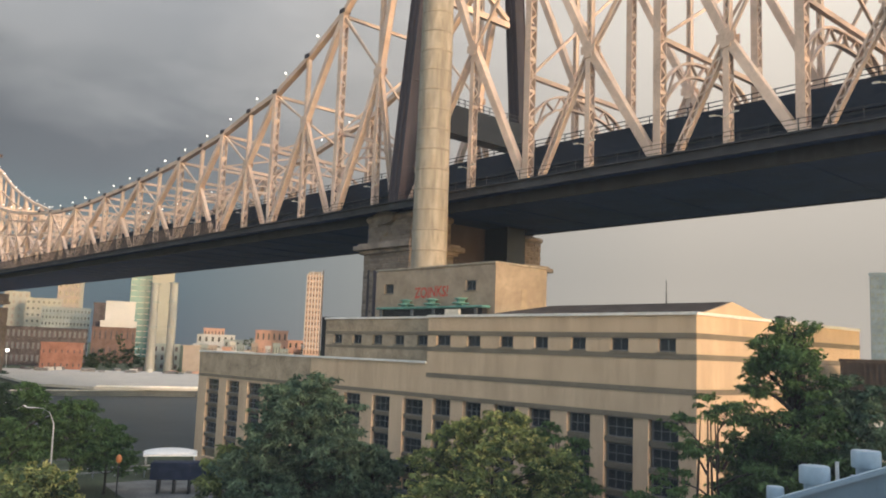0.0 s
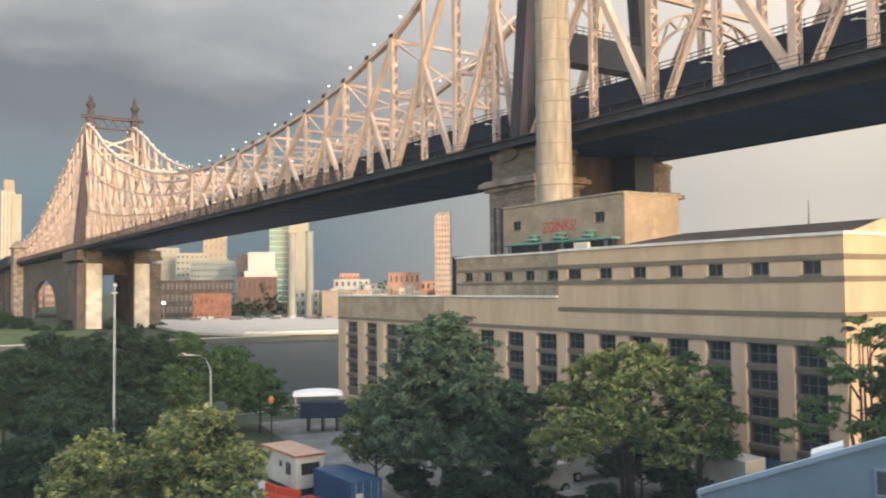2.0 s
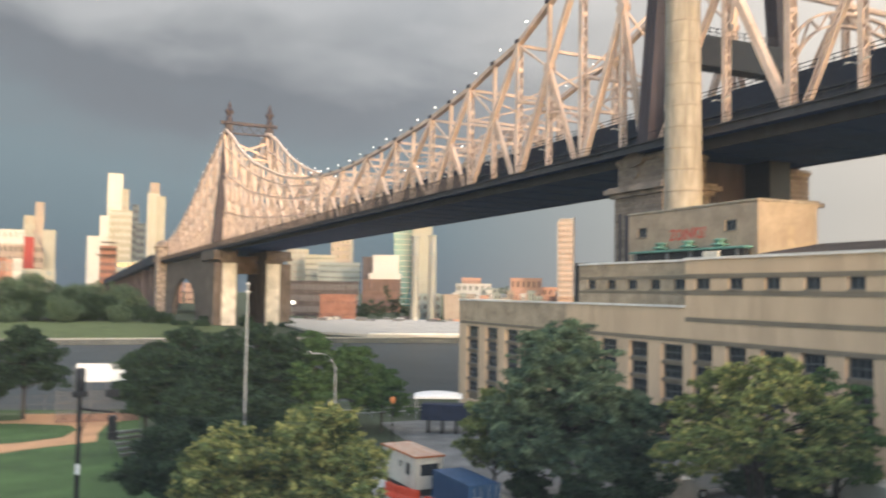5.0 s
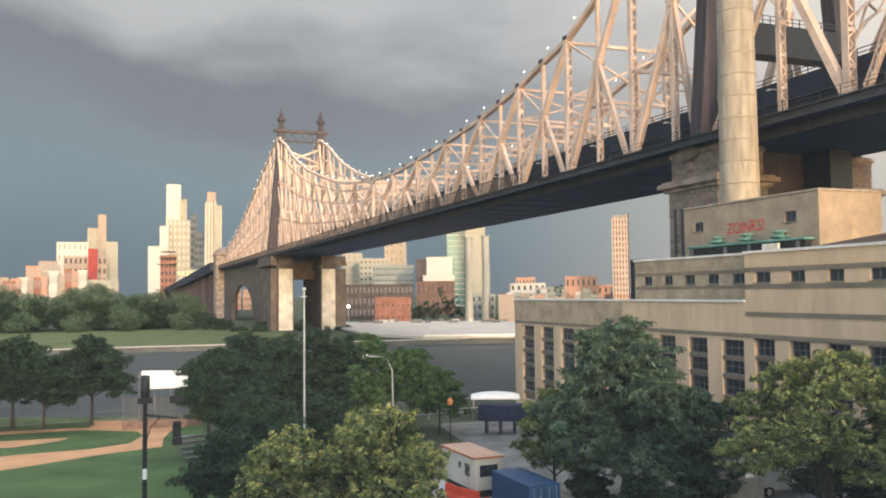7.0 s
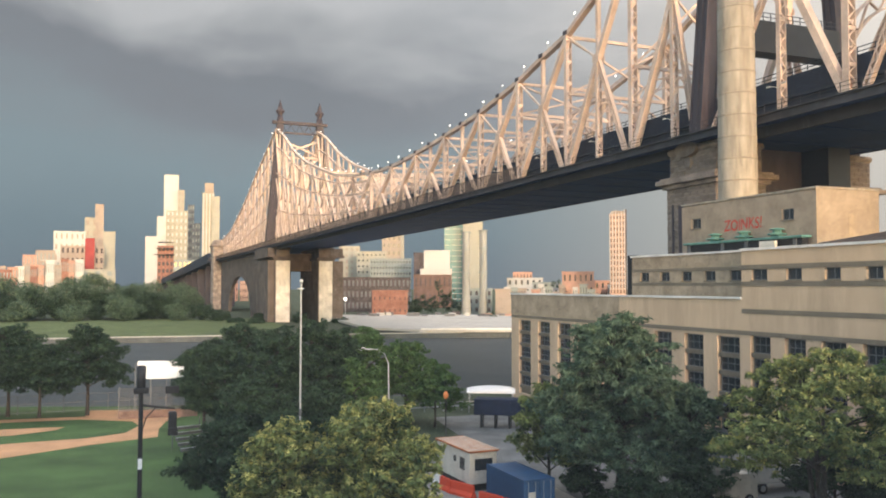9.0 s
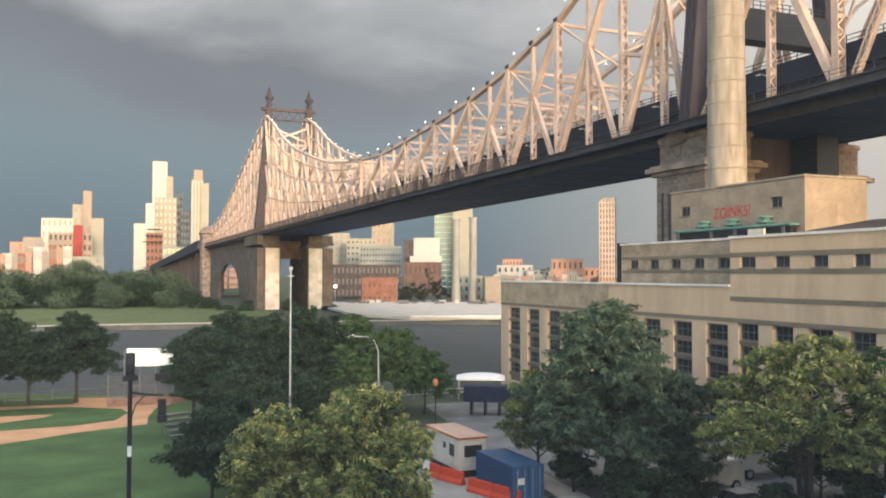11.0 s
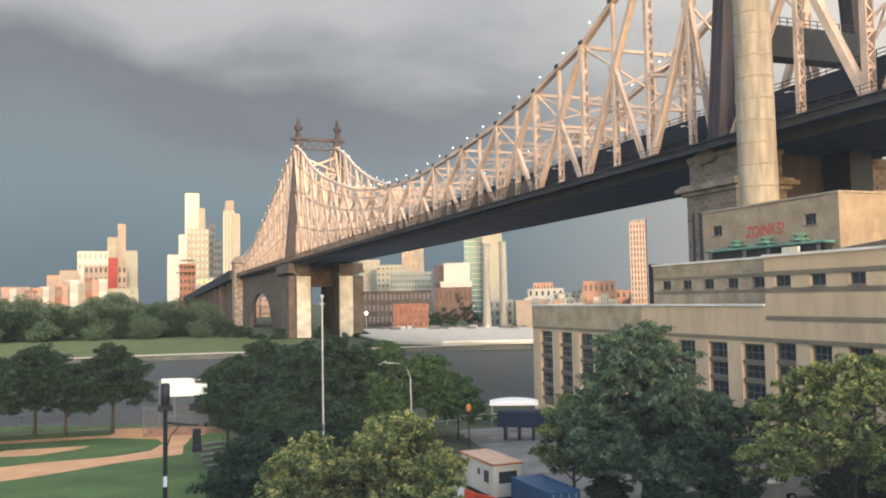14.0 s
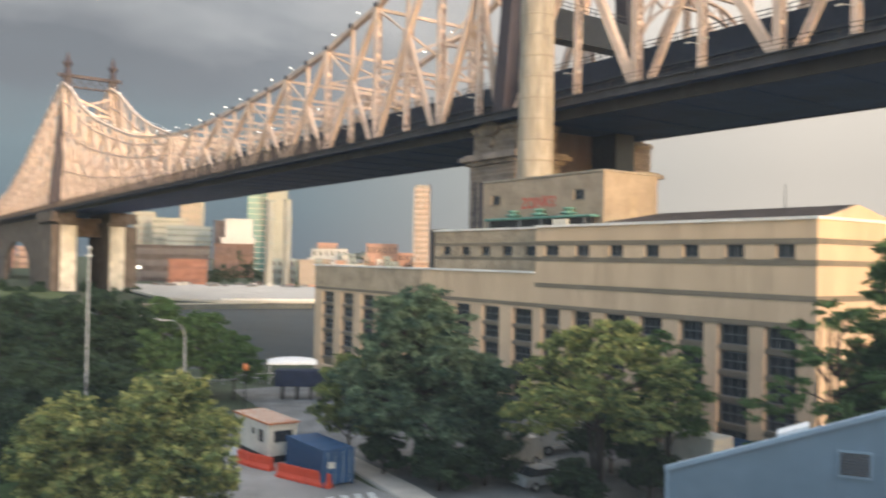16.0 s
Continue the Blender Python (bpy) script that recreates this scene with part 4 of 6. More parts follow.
part("wall", boxes((E3 - WT, E3 - 0.003, -62, PL - WT - 0.002, 0, ZW)), plant_shaded, plant, "", PX)
part("wall", boxes((E0 + WT, E2 - 30, LE, LE + 0.6, 0, ZR)), plant_wall, plant, "", PX)
part("flat_roof", boxes((E0 + WT, E1 - 0.51, LE + 0.6, PL - WT, ZR - 0.9, ZR - 0.6), (E1 - 0.49, E2 - 0.51, -62, PL - 1.5 - WT, ZR - 0.9, ZR - 0.6)), roof_grey, plant, "", PX)
part("flat_roof", boxes((E1, E3 - WT, -62, PL - WT, ZW - 0.8, ZW - 0.5)), roof_grey, plant, "", PX)
# copings
part("coping", boxes((E0 - 0.15, E1 + 0.1, PL - WT - 0.1, PL + 0.15, ZR, ZR + 0.22)), coping_white, plant, "pale metal coping", PX)
part("coping", boxes((E0 - 0.15, E0 + WT + 0.1, LE, PL - WT - 0.104, ZR, ZR + 0.22)), coping_white, plant, "pale metal coping", PX)
part("coping", boxes((E1 + 0.104, E2 + 0.15, PL - 1.6 - WT, PL - 1.35, ZR, ZR + 0.2)), coping_white, plant, "pale metal coping", PX)
part("coping", boxes((E1 + 0.05, E3 + 0.15, PL - WT - 0.1, PL + 0.15, ZW, ZW + 0.2)), coping_white, plant, "pale metal coping", PX)
part("coping", boxes((E3 - WT, E3 + 0.15, -62, PL - WT - 0.104, ZW, ZW + 0.2)), coping_white, plant, "pale metal coping", PX)
# dark bands round the walls
for zc, h in ((17.72, 0.42), (16.28, 0.42), (13.92, 0.42)):
    z = zk(zc)
    part("band", boxes((E0 - 0.04, E1, PL + 0.003, PL + 0.05, z - h / 2, z + h / 2)), plant_band, plant, "grey-brown band", PX)
    part("band", boxes((E0 - 0.04, E0 - 0.001, LE, PL, z - h / 2, z + h / 2)), plant_band, plant, "grey-brown band", PX)
for zc in (17.72, 16.28):
    z = zk(zc)
    part("band", boxes((E1, E2, PL - 1.497, PL - 1.45, z - 0.15, z + 0.15)), plant_band, plant, "", PX)
part("band", boxes((E0 - 0.04, E3, PL + 0.003, PL + 0.06, TOPL + 0.004, TOPL + 0.4)), plant_band, plant, "grey-brown band", PX)
# shaded left end of the wing, put in as a darker panel
part("stained_panel", boxes((E2 + 0.4, E3 - 0.01, PL + 0.003, PL + 0.03, TOPL + 0.45, ZW - 0.02)), plant_shaded, plant, "stained stucco panel toned dark for shade", PX)
for a, b, z0, z1 in up:
    window(plant, a - 33, b - 33, z0, z1, 0.0)
for a, b, z0, z1 in upl:
    window(plant, a - 33, b - 33, z0, z1, -1.5)
rows = [(TOPL - 1.55, TOPL), (TOPL - 3.5, TOPL - 2.05), (TOPL - 5.5, TOPL - 4.0), (TOPL - 7.5, TOPL - 6.0), (TOPL - 9.4, TOPL - 8.0)]
for a, b, z0, z1 in bays + wing_bays:
    part("bay_back", boxes((a, b, PL - WT + 0.002, PL - 0.45, z0, z1)), plant_band, plant, "recessed grey-brown bay", PX)
    for lo, hi in rows:
        if hi > z1:
            lo, hi = lo - 0.25, z1
        if lo > 1.2:
            fr = window(plant, a + 0.18 - 33, b - 0.18 - 33, lo, hi - 0.05, -0.12, 3, 2)
        part("spandrel", boxes((a, b, PL - 0.44, PL - 0.1, lo - 0.42, lo - 0.15)), plant_band, plant, "", PX)
part("flue", boxes((E2 + 0.05, E2 + 0.9, PL - 3.2, PL - 1.5, ZW - 0.4, ZR + 0.3)), pole_black, plant, "black metal flue box", PX)
part("roof_camera", chamfer_box(E0 - 0.2, E0 + 0.25, PL - 13.2, PL - 12.2, ZR + 0.24, ZR + 0.6, 0.05), pole_black, plant, "small black roof fixture", PX)
# gabled dark roof
g0, g1 = E0 + 0.9, 53.0 * K
bm = bmesh.new()
prof = [(-55.4, ZR + 0.12), (-57.2, ZR + 0.55), (-60.2, ZR + 1.35), (-66.5, ZR + 0.05)]
lo = [bm.verts.new((g0, y, z)) for y, z in prof]
hi = [bm.verts.new((g1 - (4 if i == 2 else 0), y, z)) for i, (y, z) in enumerate(prof)]
for i in range(3):
    bm.faces.new((lo[i], lo[i + 1], hi[i + 1], hi[i]))
bm.faces.new(hi)
bmesh.ops.recalc_face_normals(bm, faces=bm.faces[:])
part("gable_roof", bm, brown_roof, plant, "low dark brown gabled roof", PX)
bm = bmesh.new()
f0 = [bm.verts.new((g0 - 0.25, y, z)) for y, z in prof] + [bm.verts.new((g0 - 0.25, -66.5, ZR - 0.5)), bm.verts.new((g0 - 0.25, -55.4, ZR - 0.5))]
f1 = [bm.verts.new((g0 - 0.02, v.co.y, v.co.z)) for v in f0]
bm.faces.new(f0)
bm.faces.new(f1[::-1])
for i in range(6):
    bm.faces.new((f0[i], f1[i], f1[(i + 1) % 6], f0[(i + 1) % 6]))
bmesh.ops.recalc_face_normals(bm, faces=bm.faces[:])
part("gable_wall", bm, plant_wall, plant, "", PX)
bm = bmesh.new()
tube(bm, [(40.8, -62, ZR + 0.6), (40.8, -62, zk(20.9)), (40.8, -62, zk(22.4))], [0.12, 0.05, 0.03], 6)
ant = part("antenna", bm, pole_black, plant, "thin roof antenna", PX)
# low annex, canopy and blue hoarding at the plant's foot
part("annex", boxes((26, E0 - 0.1, PL - 10, PL + 0.5, 0, 4.6)), plant_shaded, plant, "", PX)
part("annex_coping", boxes((25.8, E0 - 0.05, PL - 10, PL + 0.7, 4.6, 4.85)), coping_white, plant, "", PX)
awn = bmesh.new()
A0, A1, AZ = 63.2, 76.0, 4.2
prism(awn, [(A0, PL + 0.02), (A1, PL + 0.02), (A1, PL + 2.2), (A0, PL + 2.2)][::-1], AZ + 0.9, AZ + 1.05)
for i in range(53):
    box(awn, A0 + i * 0.24, A0 + 0.12 + i * 0.24, PL + 2.195, PL + 2.26, AZ - 0.3, AZ + 1.2)
box(awn, A0, A1, PL + 2.1, PL + 2.19, AZ - 0.3, AZ + 1.2)
part("awning", awn, navy, plant, "navy entrance awning", PX)
part("door", boxes((62.3, 64.2, PL + 0.003, PL + 0.08, 0, 2.6), (64.6, 66.5, PL + 0.003, PL + 0.08, 0, 2.6)), frame_metal, plant, "grey entrance doors", PX)
hoard = thing("hoarding", ROT @ Matrix.Translation((33, -52.2, 0)), "blue plywood site hoarding beside the plant", "hoarding")
for i in range(6):
    part("panel", boxes((-7 + i * 2.44, -4.6 + i * 2.44, -0.03, 0.03, 0.1, 3.6)), container_blue, hoard)

# ---- headhouse with the chimney ----
HL = -57.5
KH = 57.5 / 56.0


def zh(z):
    return 16 + (z - 16) * KH


head = thing("headhouse", ROT @ Matrix.Translation((55.4 * KH, HL, ZR - 0.9)), "plain grey-beige concrete headhouse with red graffiti", "building")
HX = Matrix.Translation((-55.4 * KH, -HL, -(ZR - 0.9)))
h0, h1, ht = 55.35 * KH, 73.7 * KH, zh(24.4)
hw = [(70.63 * KH, 72.16 * KH, zh(22.05), zh(23.05)), (57.95 * KH, 59.4 * KH, zh(22.03), zh(23.02))]
bm = bmesh.new()
holed_wall(bm, h0, h1, ZR - 0.9, ht, HL - 0.5, HL, hw)
part("wall", bm, box_wall, head, "", HX)
part("wall", boxes((h0 + 0.003, h0 + 0.5, -64.9, HL - 0.502, ZR - 0.9, ht)), box_wall, head, "sunlit end wall", HX)
part("wall", boxes((h1 - 0.5, h1 - 0.003, -64.9, HL - 0.502, ZR - 0.9, ht)), box_wall, head, "", HX)
part("roof", boxes((h0 + 0.1, h1 - 0.1, -64.9, HL - 0.1, ht + 0.004, ht + 0.12)), box_wall, head, "", HX)
part("parapet_coping", boxes((h0 - 0.08, h1 + 0.08, HL - 0.5, HL + 0.08, ht + 0.124, ht + 0.3), (h0 - 0.08, h0 + 0.5, -64.9, HL - 0.504, ht + 0.124, ht + 0.3)), chimney_mat, head, "pale concrete parapet coping", HX)
part("patch", boxes((h0 - 0.02, h0 + 0.001, -62.0, -61.2, ZR + 1.0, ZR + 3.2)), plant_shaded, head, "", HX)
for a, b, z0, z1 in hw:
    window(head, a - 55.4 * KH, b - 55.4 * KH, z0 - (ZR - 0.9), z1 - (ZR - 0.9), 0.0)
# red spray-painted word
gx0, gx1, gz0, gz1 = 61.9 * KH, 67.1 * KH, zh(21.42), zh(22.5)
word = bpy.data.curves.new("graffiti", "FONT")
word.body, word.size, word.shear, word.extrude, word.offset = "ZOINKS!", 1.0, 0.1, 0.01, 0.012
word_ob = bpy.data.objects.new("graffiti", word)
word_mesh = bpy.data.meshes.new_from_object(word_ob)
bpy.data.objects.remove(word_ob)
xs_ = [v.co.x for v in word_mesh.vertices]
ys_ = [v.co.y for v in word_mesh.vertices]
sx_, sy_ = (gx1 - gx0) / (max(xs_) - min(xs_)), (gz1 - gz0) / (max(ys_) - min(ys_))
for v in word_mesh.vertices:
    a, b = (v.co.x - min(xs_)) * sx_, (v.co.y - min(ys_)) * sy_
    v.co = (gx1 - a, HL + 0.012 + v.co.z * 0.5, gz0 + b + 0.03 * a + 0.05 * math.sin(a * 2.3))
word_mesh.materials.clear()
word_mesh.materials.append(red_paint)
part("graffiti", word_mesh, None, head, "red spray-paint lettering", HX)

chim = thing("chimney", ROT @ Matrix.Translation((70.5, -60.7, ht + 0.124)), "tall pale banded cylindrical chimney rising before a bridge tower", "chimney")
r0, r1, hc = 2.0, 1.70, 42.0
seg_h = 2.28
n = int(hc / seg_h)
for i in range(n):
    za, zb = i * seg_h, (i + 1) * seg_h
    ra, rb = r0 + (r1 - r0) * i / n, r0 + (r1 - r0) * (i + 1) / n
    bm = bmesh.new()
    tube(bm, [(0, 0, za), (0, 0, zb)], [ra, rb], 40)
    part("shaft_section", bm, chimney_mat, chim)
    bm = bmesh.new()
    tube(bm, [(0, 0, zb - 0.09), (0, 0, zb - 0.05), (0, 0, zb + 0.05), (0, 0, zb + 0.09)], [rb + 0.005, rb + 0.05, rb + 0.05, rb + 0.005], 40, cap=False)
    part("seam_band", bm, chimney_band, chim)

# verdigris roof ventilators
for s in (66.6, 62.6, 58.4):
    v = thing("roof_ventilator", ROT @ Matrix.Translation((s * 1.045, -56.95, ZR - 0.58)), "green verdigris copper roof ventilator", "ventilator", "roof ventilators")
    part("base", chamfer_box(-0.5, 0.5, -0.28, 0.3, 0, 2.05, 0.05), copper, v)
    bm = bmesh.new()
    tube(bm, [(0, 0, 2.05), (0, 0, 2.1), (0, 0, 2.2), (0, 0, 2.24)], [0.85, 0.92, 0.8, 0.55], 14)
    part("skirt", bm, copper, v)
    bm = bmesh.new()
    tube(bm, [(0, 0, 2.24), (0, 0, 2.5), (0, 0, 2.53), (0, 0, 2.62), (0, 0, 2.7)], [0.42, 0.4, 0.66, 0.66, 0.25], 14)
    part("cowl", bm, copper, v)
mon = thing("roof_monitor", ROT @ Matrix.Translation((65.6, -56.65, ZR - 0.1)), "long low green copper roof monitor", "roof monitor")
part("base", boxes((-8, 8, -0.6, 0.1, -0.5, 1.15)), pole_black, mon)
part("cover", chamfer_box(-8.3, 8.3, -0.8, 0.45, 1.154, 1.38, 0.06), copper, mon)
for x in (-7.2, -1.0, 2.4, 7.6):
    part("upright", boxes((x - 0.2, x + 0.2, 0.103, 0.2, 0.0, 1.15)), frame_metal, mon)
part("hatch", boxes((-5.4, -3.4, 0.46, 0.75, -0.5, 1.0)), off_white, mon, "pale hatch")

# ---- trees ----
def leaf_cloud(rng, centres, radii, per, size, squash=0.62, slim=0.34):
    """Many small folded leaf sprays round the given clump centres, the upper side of a clump fullest."""
    V, F = [], []
    for c, r in zip(centres, radii):
        n = max(6, int(per * r * r))
        d = rng.normal(size=(n, 3))
        d /= np.linalg.norm(d, axis=1)[:, None]
        rad = r * rng.uniform(0.35, 1.1, n) ** 0.7
        p = c + d * rad[:, None] * np.array([1, 1, squash])
        u = rng.normal(size=(n, 3))
        u /= np.linalg.norm(u, axis=1)[:, None]
        nn = d * 0.8 + rng.normal(size=(n, 3)) * 0.55 + np.array([0, 0, 0.75])
        w = np.cross(nn, u)
        w /= np.linalg.norm(w, axis=1)[:, None] + 1e-9
        u = np.cross(w, nn)
        u /= np.linalg.norm(u, axis=1)[:, None] + 1e-9
        s = size * rng.uniform(0.6, 1.4, n)[:, None]
        droop = np.array([0, 0, -0.25])
        i0 = len(V)
        q = np.stack([p - u * s * 0.6, p + w * s * slim, p + u * s * 0.7 + droop * s, p - w * s * slim], 1).reshape(-1, 3)
        V.extend(map(tuple, q))
        F.extend((i0 + 4 * k, i0 + 4 * k + 1, i0 + 4 * k + 2, i0 + 4 * k + 3) for k in range(n))
    return V, F


def tree(seed, x, y, height, width, material, label, trunk_h=None, boughs=13, full=1.0, leaf=0.19, clump=0.62, trunks=1, airy=0.0, group="street trees", shape=1.0, z=0.0, squash=0.55, tips=0, lean=0.0, slim=0.34):
    """Trunk, limbs and a crown of boughs; each bough is a loose tier of leaf clumps, with gaps between the tiers."""
    rng = np.random.default_rng(seed)
    ob = thing("tree", Matrix.Translation((x, y, z)), label, "tree", group)
    trunk_h = trunk_h or height * 0.3
    R = width / 2
    z0 = trunk_h * 0.8
    Hc = height - z0
    tiers = []
    for k in range(boughs):
        t = (k + rng.uniform(0.2, 0.8)) / boughs          # 0 at the lowest bough, 1 at the top
        ang = k * 2.4 + rng.uniform(-0.5, 0.5)
        belly = math.sin(math.pi * min(1.0, (0.22 + 0.78 * t) ** (0.8 + 0.25 * shape))) ** 0.55
        reach = R * belly * rng.uniform(0.62, 0.80) * (1 - 0.30 * t * shape)
        br = R * rng.uniform(0.32, 0.46) * (1 - 0.35 * t) * (1 - 0.35 * airy)
        c = np.array([math.cos(ang) * reach + lean * t, math.sin(ang) * reach, z0 + Hc * (0.14 + 0.78 * t) - br * 0.1])
        tiers.append((c, br))
    if airy < 0.5:
        for t in (0.35, 0.58, 0.8):
            tiers.append((np.array([lean * t + rng.uniform(-0.1, 0.1) * R, rng.uniform(-0.1, 0.1) * R, z0 + Hc * t]), R * 0.46 * (1.15 - 0.6 * t)))
    top = z0 + Hc
    cs, rs, owner = [], [], []
    for b, (c, br) in enumerate(tiers):
        n = max(4, int(full * 9.5 * (br / clump) ** 1.5))
        for k in range(n):
            d = rng.normal(size=3)
            d /= np.linalg.norm(d)
            g = rng.uniform(0.25, 1.0) ** 0.5 * (1.3 if rng.uniform() < 0.22 else 1.0)
            e = c + d * g * br * np.array([1.12, 1.12, 0.62])
            e[2] = min(e[2], top - clump * 0.4)
            cs.append(e)
            rs.append(clump * rng.uniform(0.4, 1.2))
            owner.append(b)
    bm = bmesh.new()
    tr = max(0.12, height * 0.02) * (1 - 0.45 * airy)
    feet = []
    for t in range(trunks):
        ox, oy = (rng.uniform(-1, 1) * 0.5 * (trunks > 1), rng.uniform(-1, 1) * 0.5 * (trunks > 1))
        feet.append((ox, oy))
        tube(bm, [(ox, oy, -0.1), (ox + 0.05, oy, trunk_h * 0.35), (ox * 1.7 + 0.05, oy * 1.7, trunk_h), (ox * 2.4 + lean * 0.5, oy * 2.4, z0 + Hc * 0.45), (ox * 1.6 + lean * 0.9, oy * 1.6, z0 + Hc * 0.86)], [tr * 1.45, tr, tr * 0.8, tr * 0.5, tr * 0.14], 9)
    for b, (c, br) in enumerate(tiers):
        ox, oy = feet[b % trunks]
        e = Vector(c)
        a = Vector((ox * 1.8, oy * 1.8, max(trunk_h * 0.85, min(e.z - 0.45 * Vector((e.x, e.y)).length, z0 + Hc * 0.6))))
        m = a.lerp(e, 0.5) + Vector((0, 0, 0.08 * (e - a).length))
        tube(bm, [tuple(a), tuple(m), tuple(e)], [tr * 0.46, tr * 0.28, tr * 0.14], 6, cap=False)
        twigs = [k for k, w in enumerate(owner) if w == b][::3]
        for k in twigs:
            q = Vector(cs[k])
            s0 = m.lerp(e, rng.uniform(0.2, 1.0))
            tube(bm, [tuple(s0), tuple(s0.lerp(q, 0.55) + Vector((0, 0, 0.1))), tuple(q)], [tr * 0.14, tr * 0.09, tr * 0.04], 4, cap=False)
    part("trunk", bm, bark, ob, "grey-brown trunk and limbs")
    V, F = leaf_cloud(rng, cs, rs, 250 * (0.19 / leaf) ** 1.7 * (0.34 / slim) ** 0.7, leaf, squash, slim)
    part("crown", (V, [], F), material, ob, "uneven leafy crown")
    if tips:
        pts = []
        for c, q in zip(cs, rs):
            for k in range(tips):
                d = rng.normal(size=3) + np.array([0, 0, 1.1])
                pts.append(c + d / np.linalg.norm(d) * q * np.array([1, 1, squash + 0.2]))
        V, F = leaf_cloud(rng, pts, [0.20] * len(pts), 260, 0.16, 0.8)
        part("seed_sprays", (V, [], F), leaf_tip, ob, "pale yellow sprays at the clump tops")
    return ob


GL = "broad street tree with golden-green leaf clusters beside the road"
tree(1, -4.4, 49.3, 9.6, 8.6, leaf_gold, GL, 2.4, 18, 1.0, 0.25, 0.52, tips=2)
tree(2, -9.6, 49.6, 8.3, 6.6, leaf_gold, GL, 2.2, 14, 1.0, 0.25, 0.50, tips=2)
tree(3, -6.9, 52.5, 6.0, 6.5, leaf_mid, "lower dark green street tree behind golden ones", 1.6, 9, 1.0, 0.2, 0.6)
tree(4, 12.2, 63.0, 14.4, 14.4, leaf_blue, "tall blue-green tree before the steam plant", 2.0, 27, 0.78, 0.40, 0.62, 2, airy=0.3, shape=1.5, squash=0.40, slim=0.16)
tree(5, 7.6, 65.5, 9.2, 7.0, leaf_gold, "smaller yellow-tinged tree beside a blue container", 1.8, 13, 0.8, 0.36, 0.52, airy=0.4, slim=0.16)
tree(6, 17.4, 61.8, 9.4, 7.8, leaf_blue, "lower blue-green tree before the steam plant", 1.6, 13, 0.8, 0.38, 0.56, airy=0.3, squash=0.40, slim=0.16)
tree(7, 23.3, 53.4, 12.3, 13.8, leaf_gold, "spreading tree with yellow-green sprays before the plant", 5.4, 19, 0.72, 0.34, 0.56, 3, airy=0.6, shape=0.3, squash=0.36, tips=1, slim=0.18)
tree(8, 28.4, 54.0, 11.9, 8.8, leaf_mid, "airy green tree before the steam plant", 4.0, 13, 0.62, 0.34, 0.52, 2, airy=0.7, shape=0.5, squash=0.38, slim=0.17)
tree(10, 27.0, 60.0, 6.0, 7.0, leaf_dark, "low dark shrub-like tree beside parked trucks", 1.0, 10, 1.0, 0.22, 0.66)
tree(11, 33.6, 37.0, 19.4, 8.6, leaf_mid, "tall green tree beside the plant's end", 4.5, 24, 0.8, 0.32, 0.50, 2, airy=0.3, shape=1.2, squash=0.42, slim=0.17)
tree(12, 30.4, 38.4, 15.0, 10.4, leaf_mid, "open-branched tree with loose leaf sprays", 4.2, 17, 0.5, 0.32, 0.46, 4, airy=1.0, shape=0.2, squash=0.34, slim=0.17, lean=-0.6)
tree(13, 36.6, 35.6, 16.4, 8.4, leaf_blue, "broad blue-green tree beside the plant's end", 4.0, 20, 0.85, 0.32, 0.54, 2, shape=0.7, squash=0.42, slim=0.17)
tree(33, 33.4, 38.4, 13.0, 8.0, leaf_mid, "dense green tree beside the plant's end", 3.0, 16, 0.8, 0.32, 0.54, squash=0.42, slim=0.17)
for i, (px, py, h, w) in enumerate(((13.0, 57.2, 3.6, 5.0), (16.5, 58.0, 4.2, 5.5), (9.8, 62.0, 3.2, 3.6), (21.0, 51.8, 3.2, 4.0), (26.8, 53.0, 3.6, 4.4))):
    tree(70 + i, px, py, h, w, leaf_dark, "low dark shrub beneath the street trees", 0.8, 8, 1.0, 0.22, 0.6, group="shrubs")
DL = "dark green park tree beside the ball field"
for i, (az, r, el, w, mt) in enumerate(((-16.2, 90, -3.6, 6.5, leaf_dark), (-14.9, 88, -3.4, 7, leaf_dark), (-13.9, 92, -2.2, 8.5, leaf_dark), (-11.6, 84, -2.6, 9, leaf_dark), (-9.3, 90, -2.0, 8.5, leaf_dark), (-7.6, 95, -2.7, 7, leaf_dark), (-13.2, 72, -6.2, 7, leaf_dark), (-15.0, 61, -8.6, 6, leaf_dark), (-8.8, 76, -6.8, 7, leaf_dark), (-11.2, 66, -8.4, 6.5, leaf_dark))):
    p = polar(az, r)
    tree(20 + i, p.x, p.y, 16.3 + r * math.tan(radians(el)), w * 1.06, mt, DL, 1.6 if r < 70 else None, 17, 0.85, 0.34, 0.68, airy=0.2, group="park trees", shape=0.8, squash=0.45, slim=0.22)
for i, (az, r, el, w) in enumerate(((-5.6, 98, -2.5, 8.5), (-3.0, 100, -3.3, 9.5), (-1.0, 97, -4.8, 7), (-6.4, 90, -4.6, 6))):
    p = polar(az, r)
    tree(40 + i, p.x, p.y, 16 + r * math.tan(radians(el)), w, leaf_mid, "green tree beside the river road", None, 15, 0.75, 0.36, 0.62, airy=0.4, group="park trees", squash=0.40, slim=0.2)
